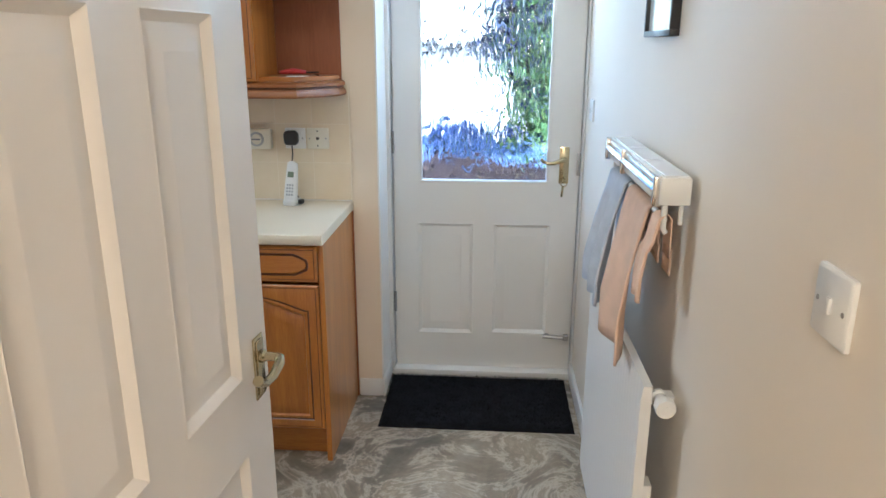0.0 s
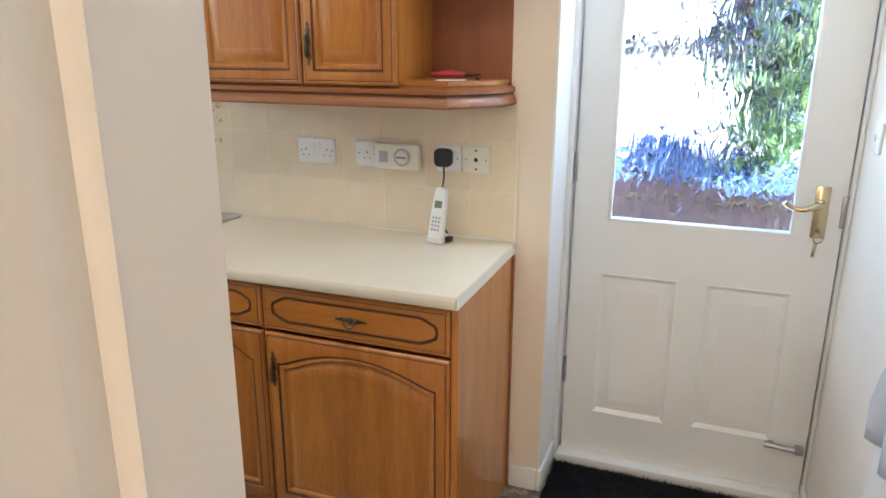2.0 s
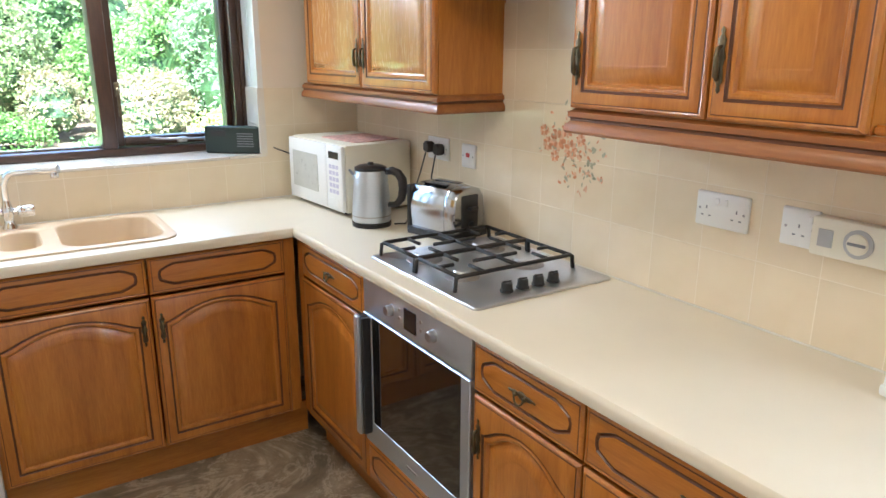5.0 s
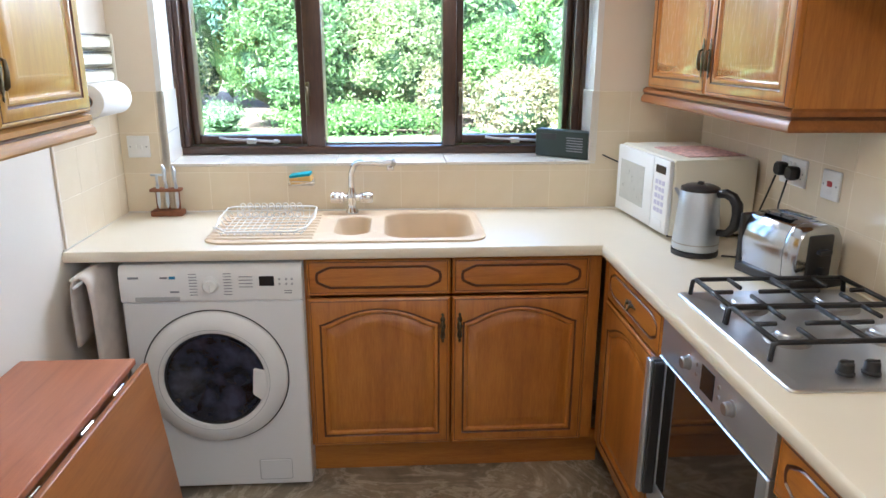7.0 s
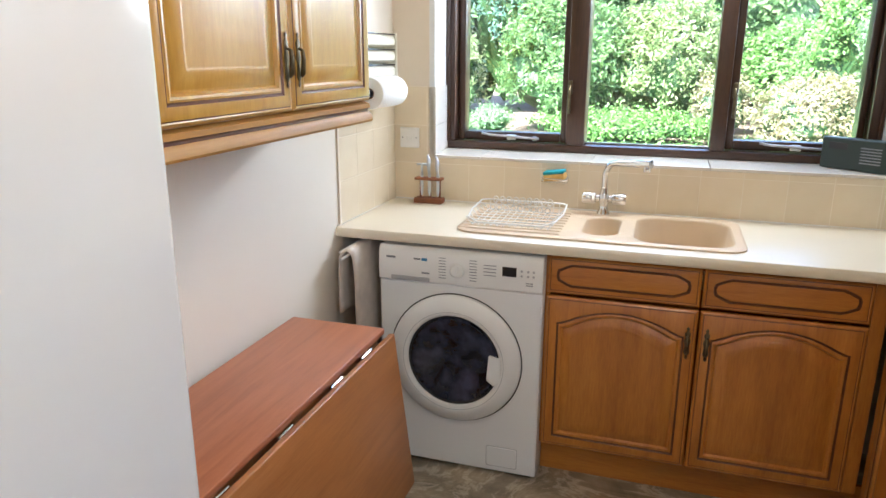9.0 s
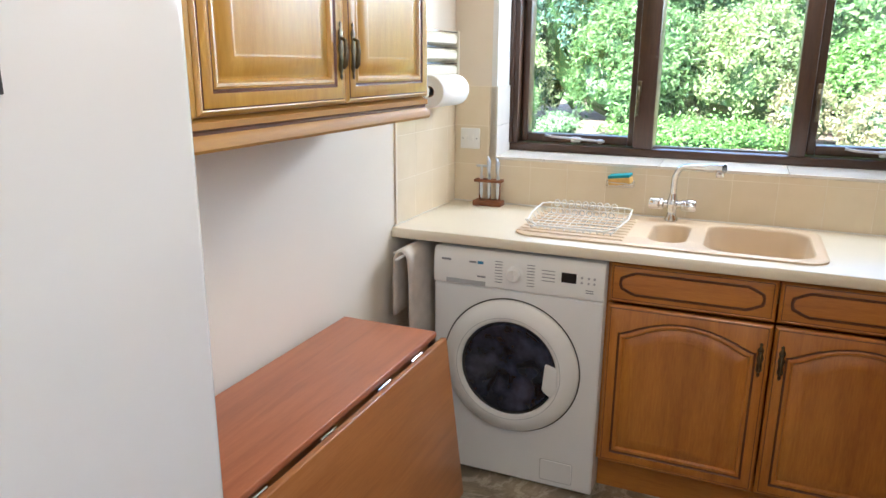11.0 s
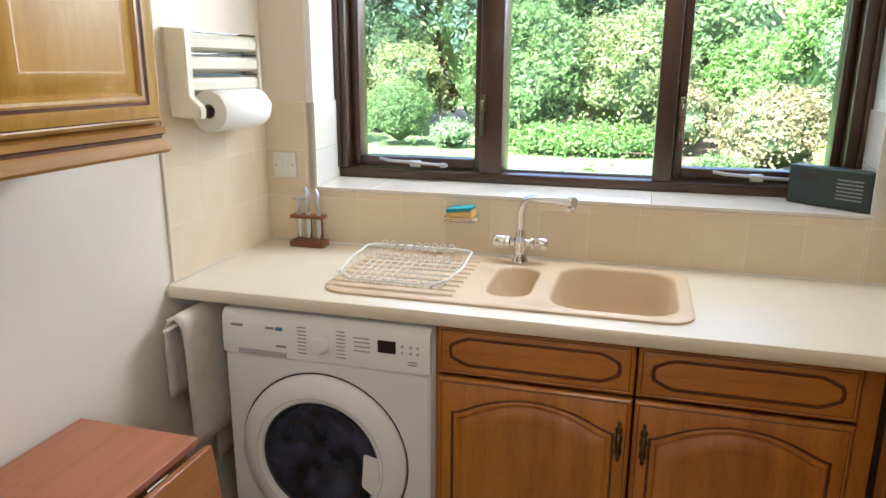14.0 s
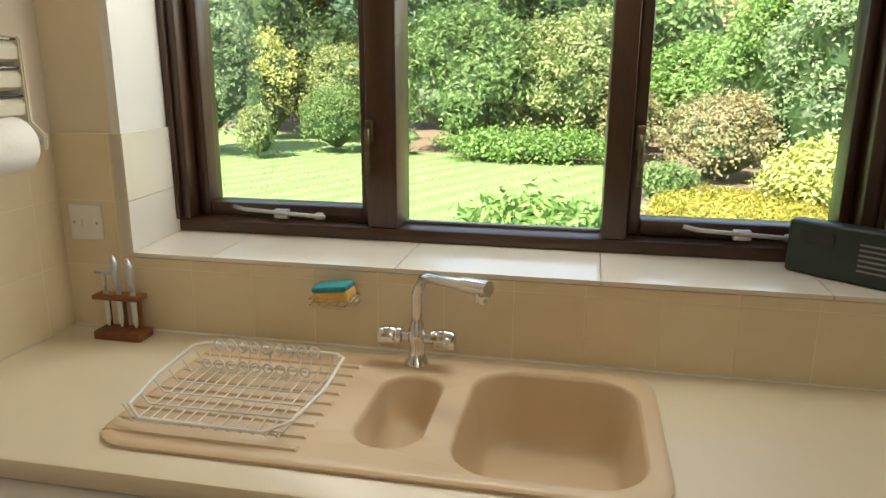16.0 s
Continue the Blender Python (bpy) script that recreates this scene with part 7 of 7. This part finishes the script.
bush("hedge", "bright green laurel hedge by the house wall", -14.6, 4.85, 1.0, 2.35, leaf_fresh, 14000, 0.06, 13, ry=1.25, lump=0.22, cat="hedge")
bush("shrub", "airy pinkish tan shrub with fine leaves", -11.4, 4.45, 0.62, 1.35, leaf_tan, 10000, 0.036, 14, lump=0.45)
bush("tall_shrub", "tall airy silvery green shrub", -11.2, 5.75, 0.72, 3.0, leaf_silver, 12000, 0.042, 15, lump=0.5, aspect=2.2)
bush("tall_shrub", "tall fresh green shrub by the silvery one", -12.8, 5.55, 0.95, 3.3, leaf_fresh, 11000, 0.05, 16)
bush("tall_shrub", "dense green shrub closing the border", -12.4, 7.2, 1.3, 3.2, leaf_green, 9000, 0.06, 24)
bush("shrub", "low shrub with bright yellow leaves", -8.7, 4.95, 0.46, 0.85, leaf_yellow, 8000, 0.045, 17, core=leaf_variegated, aspect=1.5)
bush("shrub", "small green shrub at the heather bed", -9.9, 3.65, 0.3, 0.42, leaf_green, 2500, 0.035, 18)
bush("heather_bed", "low yellow-green heather mounds", -8.2, 4.1, 0.85, 0.36, heather_mat, 20000, 0.022, 19, ry=0.78, core=heather_mat, lump=0.25, aspect=2.6)
bush("shrub", "low fresh green shrub under the window", -6.0, 2.50, 0.42, 0.62, leaf_fresh, 7000, 0.045, 20, core=leaf_fresh, ry=0.56, aspect=2.6)
bush("tall_conifer", "tall dark conifer behind the border", -18.2, -1.5, 0.9, 7.5, leaf_conifer, 9000, 0.07, 41, lump=0.2, cat="conifer", aspect=2.5)
bush("tall_shrub", "tall dark green laurel behind the border", -17.4, 1.2, 1.9, 5.0, leaf_dark_and_shade, 9000, 0.09, 42)
bush("tall_shrub", "tall green laurel behind the variegated shrub", -17.4, 4.0, 1.7, 4.2, leaf_green, 9000, 0.09, 43)
bush("hedge", "tall dark hedge in the garden's shady corner", -17.0, -4.8, 1.6, 6.0, leaf_dark_and_shade, 9000, 0.08, 44, cat="hedge")
bush("tall_shrub", "tall green shrub behind the conifers", -19.3, -2.4, 1.5, 6.5, leaf_green, 9000, 0.10, 45)
bush("tree", "tall tree closing the garden's end", -20, -5.2, 2.4, 7.5, leaf_green, 9000, 0.10, 21, cat="tree", stems=True)
bush("tree", "tall dark tree behind the garden", -21, -9.5, 3.0, 7.5, leaf_dark_and_shade, 8000, 0.10, 22, cat="tree", stems=True)
bush("tree", "large tree beyond the border", -21, -0.6, 1.5, 4.2, leaf_green, 8000, 0.10, 23, cat="tree", stems=True)


def far_house():
    t = thing("neighbouring_house", "orange brick house beyond the shrubs with grey roof", "house", pose(-31.0, 4.0, GZ - 0.02))
    bm = bmesh.new()
    holes = ((1.2, 2.2, 0.9, 2.4), (4.6, 5.6, 0.9, 2.4), (1.2, 2.2, 3.4, 4.6), (4.6, 5.6, 3.4, 4.6))
    W, H = 9.0, 5.2
    xs = sorted({-5.0, W, *[h[0] for h in holes], *[h[1] for h in holes]})
    zs = sorted({0.0, H, *[h[2] for h in holes], *[h[3] for h in holes]})
    for i in range(len(xs) - 1):
        for j in range(len(zs) - 1):
            cx, cz = (xs[i] + xs[i + 1]) / 2, (zs[j] + zs[j + 1]) / 2
            if any(h[0] < cx < h[1] and h[2] < cz < h[3] for h in holes):
                continue
            box(bm, -0.3, 0.0, xs[i], xs[i + 1], zs[j], zs[j + 1])
    box(bm, -7, -0.301, -5.0, -4.7, 0, H)
    box(bm, -7, -0.301, W - 0.3, W, 0, H)
    obj("wall", bm, brick_mat, t)
    bm = bmesh.new()
    loft(bm, [[(x, y, z) for x, z in ((0.5, H), (-3.5, H + 3.2), (-7.5, H), (-7.3, H - 0.1), (-3.5, H + 3.0), (0.3, H - 0.12))] for y in (-5.4, W + 0.4)], cap0=True)
    obj("roof", bm, roof_mat, t)
    for h in holes:
        wn = obj("window", newbox(-0.16, -0.10, h[0], h[1], h[2], h[3]), frame_wood, t)
        for k in (0, 1):
            a = h[0] + 0.06 + k * 0.48
            obj("pane", newbox(-0.10, -0.09, a, a + 0.40, h[2] + 0.07, h[3] - 0.07), oven_glass, wn)


far_house()
# the small tiled lean-to seen between the shrubs
t = thing("garden_shed", "low brick outhouse with grey tiled roof", "outhouse", pose(-24.5, 9.5, GZ - 0.02))
obj("wall", newbox(-2, 0, -1.6, 3.0, 0, 2.35), brick_mat, t)
bm = bmesh.new()
loft(bm, [[(0.25, y, 2.30), (0.25, y, 2.42), (-2.2, y, 3.1), (-2.2, y, 2.98)] for y in (-1.8, 3.2)], cap0=True)
obj("roof", bm, roof_mat, t)

# beyond the back door: a low stone edge with planting, and a pale garden wall
PZ = -0.16
lw = thing("low_stone_wall", "low dark stone garden wall", "garden wall", pose(0, 6.3, PZ + 0.02))
rs = random.Random(8)
for r_ in range(5):
    x = -2.6 + (r_ % 2) * 0.13
    while x < 3.4:
        w_ = rs.uniform(0.22, 0.36)
        hgt = 0.165
        bm = bmesh.new()
        box(bm, x, x + w_ - 0.012, rs.uniform(-0.01, 0.012), 0.28, 0.02 + r_ * 0.178, 0.02 + r_ * 0.178 + hgt, 0.012, 1)
        obj("stone", bm, low_stone, lw)
        x += w_
obj("mortar", newbox(-2.6, 3.4, 0.02, 0.27, 0.0, 0.88), soil_mat, lw)
gw = thing("garden_wall", "pale sunlit rendered garden wall", "garden wall", pose(0, 8.2, PZ + 0.02))
obj("render_coat", newbox(-4.5, 5.5, 0, 0.22, 0, 1.70), stone_white, gw)
bm = bmesh.new()
box(bm, -4.5, 5.5, -0.03, 0.25, 1.702, 1.74, 0.008)
obj("coping", bm, stone_white, gw)
bm = bmesh.new()
for i in range(40):
    x = -3.6 + i * 0.2
    tube(bm, [Vector((x + 0.075 * math.cos(a) * (1 - 0.5 * k / 20), -0.045, 1.68 + 0.05 * math.sin(a) * (1 - 0.5 * k / 20))) for k, a in [(k, 0.45 * k) for k in range(21)]], 0.024, 5)
tagged(obj("scroll_edging", bm, black_iron), "curly iron edging along the garden wall", "edging").matrix_world = pose(0, 8.2, PZ + 0.02)
bush("climbing_shrub", "tall purple and green climber by the garden path", 0.66, 6.42, 0.24, 1.9, leaf_purple, 5000, 0.06, 31, base=PZ + 0.90, ry=0.3)
bush("climber", "dark green climber on the post", 0.74, 6.38, 0.16, 1.2, leaf_green, 4000, 0.06, 32, base=PZ + 0.90, ry=0.3)
bush("lavender", "blue-grey lavender on the stone wall", -0.55, 6.45, 0.50, 0.13, leaf_lavender, 3000, 0.022, 33, base=PZ + 0.88)
bush("lavender", "blue-grey lavender bush in the middle of the stone wall", 0.05, 6.5, 0.24, 0.22, leaf_lavender, 2500, 0.024, 34, base=PZ + 0.88)
bush("lavender", "low blue lavender at the wall's end", 0.62, 6.4, 0.5, 0.12, leaf_lavender, 2500, 0.022, 35, base=PZ + 0.88)
bush("tree", "green tree over the garden wall", 3.6, 14.5, 2.0, 4.8, leaf_silver, 6000, 0.10, 37, cat="tree")

# ---- tiles, piece by piece ----
TH, TW = 0.161, 0.155
tile_meshes = {}


def tile(parent, w, h, m):
    key = (round(w, 3), round(h, 3))
    if key not in tile_meshes:
        bm = bmesh.new()
        j = 0.0007
        L = lambda i, y: [(i, y, i), (w - i, y, i), (w - i, y, h - i), (i, y, h - i)]
        loft(bm, [L(j, 0), L(j, -0.0052), L(j + 0.0009, -0.006)], cap1=True)
        me = bpy.data.meshes.new("tile")
        bm.to_mesh(me)
        bm.free()
        me.materials.append(tile_mat)
        tile_meshes[key] = me
    ob = new("tile", tile_meshes[key])
    ob.parent = parent
    ob.matrix_local = m


def tile_field(parent, m, x0, x1, z0, z1, start=0.0, holes=()):
    """Tiles on a face that looks to -y in the frame m, in rows from z0 up; holes: (x0, x1, z0, z1) left out."""
    z = z0
    while z < z1 - 0.01:
        h = min(TH, z1 - z)
        x = x0
        first = True
        while x < x1 - 0.008:
            w = min(TW if not (first and start) else start, x1 - x)
            first = False
            cx, cz = x + w / 2, z + h / 2
            if not any(a < cx < b and c < cz < d for a, b, c, d in holes):
                tile(parent, w, h, m @ pose(x, 0, z))
            x += w
        z += h


tile_field(wall_north, pose(0, YN, 0), XW, -0.236, WORK + 0.001, WORK + 0.001 + 3 * TH, 0.089)
tile_field(wall_north, pose(0, YN, 0), -1.858, -1.232, WORK + 0.001 + 3 * TH, 1.70, 0.072)
tile_field(wall_south, pose(0, YS, 0, 0, 0, 180), 2.41, -XW, WORK + 0.001, WORK + 0.001 + 3 * TH, 0.0)
mw = pose(XW, 0, 0, 0, 0, 90)
for nm, b in (("grout", (XW + 0.0060, -0.2365, YN - 0.0056, YN, WORK, 1.3935)), ("grout", (-1.858, -1.232, YN - 0.0056, YN, 1.394, 1.699)),
              ("grout", (XW + 0.0060, -2.411, YS, YS + 0.0056, WORK, 1.3935)), ("grout", (XW, XW + 0.0056, YS + 0.0060, WY0 + 0.021, WORK, 1.3935)),
              ("grout", (XW, XW + 0.0056, WY0 + 0.0215, WY1 - 0.0215, WORK, WZ0 - 0.013)), ("grout", (XW, XW + 0.0056, WY1 - 0.021, YN - 0.0060, WORK, 1.3935))):
    obj(nm, newbox(*b), grout, kind="structure")
tile_field(wall_west, mw, YS, WY0 + 0.024, WORK + 0.001, WORK + 0.001 + 3 * TH)
tile_field(wall_west, mw, WY0 + 0.024, WY1 - 0.024, WORK + 0.001, WZ0 - 0.012)
tile_field(wall_west, mw, WY1 - 0.024, YN, WORK + 0.001, WORK + 0.001 + 3 * TH)
# sill and reveals: white tiles
tile_white = surf("off_white_sill_tile", (0.76, 0.72, 0.65), 0.14, var=0.03, scale=5, grain=20, bmp=0.05)
ys = [WY0 + 0.001, WY0 + 0.228, WY0 + 0.684, WY0 + 1.14, WY0 + 1.596, WY1 - 0.001]
for a, b in zip(ys, ys[1:]):
    obj("sill_tile", newbox(XF1 - 0.06, XW + 0.006, a + 0.001, b - 0.001, WZ0 - 0.0115, WZ0 - 0.0005, 0.0012), tile_white, wall_west)


def reveal(name, side, z0, z1, mat, parent=None, proud=0.0):
    """A piece of the window's splayed side lining."""
    y, k = (WY0, 1) if side < 0 else (WY1, -1)
    bm = bmesh.new()
    q = [(XF1 + 0.0005, y), (XF1 + 0.0005, y + k * (0.002 + proud)), (XW + proud, y + k * (0.024 + proud)), (XW + proud, y)]
    loft(bm, [[(a, c, z0) for a, c in q], [(a, c, z1) for a, c in q]], cap0=True)
    bmesh.ops.recalc_face_normals(bm, faces=bm.faces)
    return obj(name, bm, mat, parent, kind="" if parent else "structure")


for side in (-1, 1):
    reveal("window_reveal", side, WZ0, WZ1, white_gloss)
    z = WZ0
    for z1 in (1.233, 1.394):
        reveal("reveal_tile", side, z + 0.0008, z1 - 0.0008, tile_white, wall_west, 0.006)
        z = z1
bm = bmesh.new()
box(bm, -2.412, -2.398, YS, YS + 0.008, 0.875, UZ0 - 0.06, 0.003)
obj("trim", bm, wall_paint, kind="structure")

# the printed flower spray on the tiles
rs = random.Random(12)
bm = bmesh.new()
cx, cz, yy = -1.515, 1.235, YN - 0.0066


def petal(x, z, r, a, e, mat):
    c, s = math.cos(a), math.sin(a)
    vs = []
    for k in range(8):
        t = 2 * math.pi * k / 8
        u, v = r * math.cos(t), r * e * math.sin(t)
        vs.append(bm.verts.new((x + u * c - v * s, yy - 0.00002 * len(bm.faces), z + u * s + v * c)))
    bm.faces.new(vs[::-1]).material_index = mat


for fx, fz, fr in ((-0.05, 0.05, 0.036), (0.008, 0.028, 0.030), (-0.01, 0.085, 0.026), (-0.095, 0.035, 0.024), (-0.115, 0.075, 0.02), (0.05, 0.06, 0.02), (-0.06, 0.0, 0.02)):
    for k in range(9):
        a = k * 2 * math.pi / 9 + fx
        petal(cx + fx + fr * 0.6 * math.cos(a), cz + fz + fr * 0.6 * math.sin(a), fr * 0.42, a, 0.6, k % 2)
for i in range(90):
    a = rs.uniform(-1.9, 0.5)
    d = rs.uniform(0.03, 0.165)
    petal(cx + d * math.cos(a) * 1.05, cz + 0.04 + d * math.sin(a), rs.uniform(0.005, 0.012), rs.uniform(0, 3.1), rs.uniform(0.3, 0.6), rs.choice((0, 1, 2, 2, 1)))
for i in range(25):
    a = rs.uniform(1.2, 3.6)
    d = rs.uniform(0.05, 0.13)
    petal(cx + d * math.cos(a) * 1.1, cz + 0.04 + d * math.sin(a), rs.uniform(0.005, 0.010), rs.uniform(0, 3.1), rs.uniform(0.3, 0.6), rs.choice((0, 1, 2)))
tagged(obj("flower_print", bm, [print_pink, print_pale, print_green]), "rust and green flower spray printed on the cream tiles", "tile print", kind="stuff")
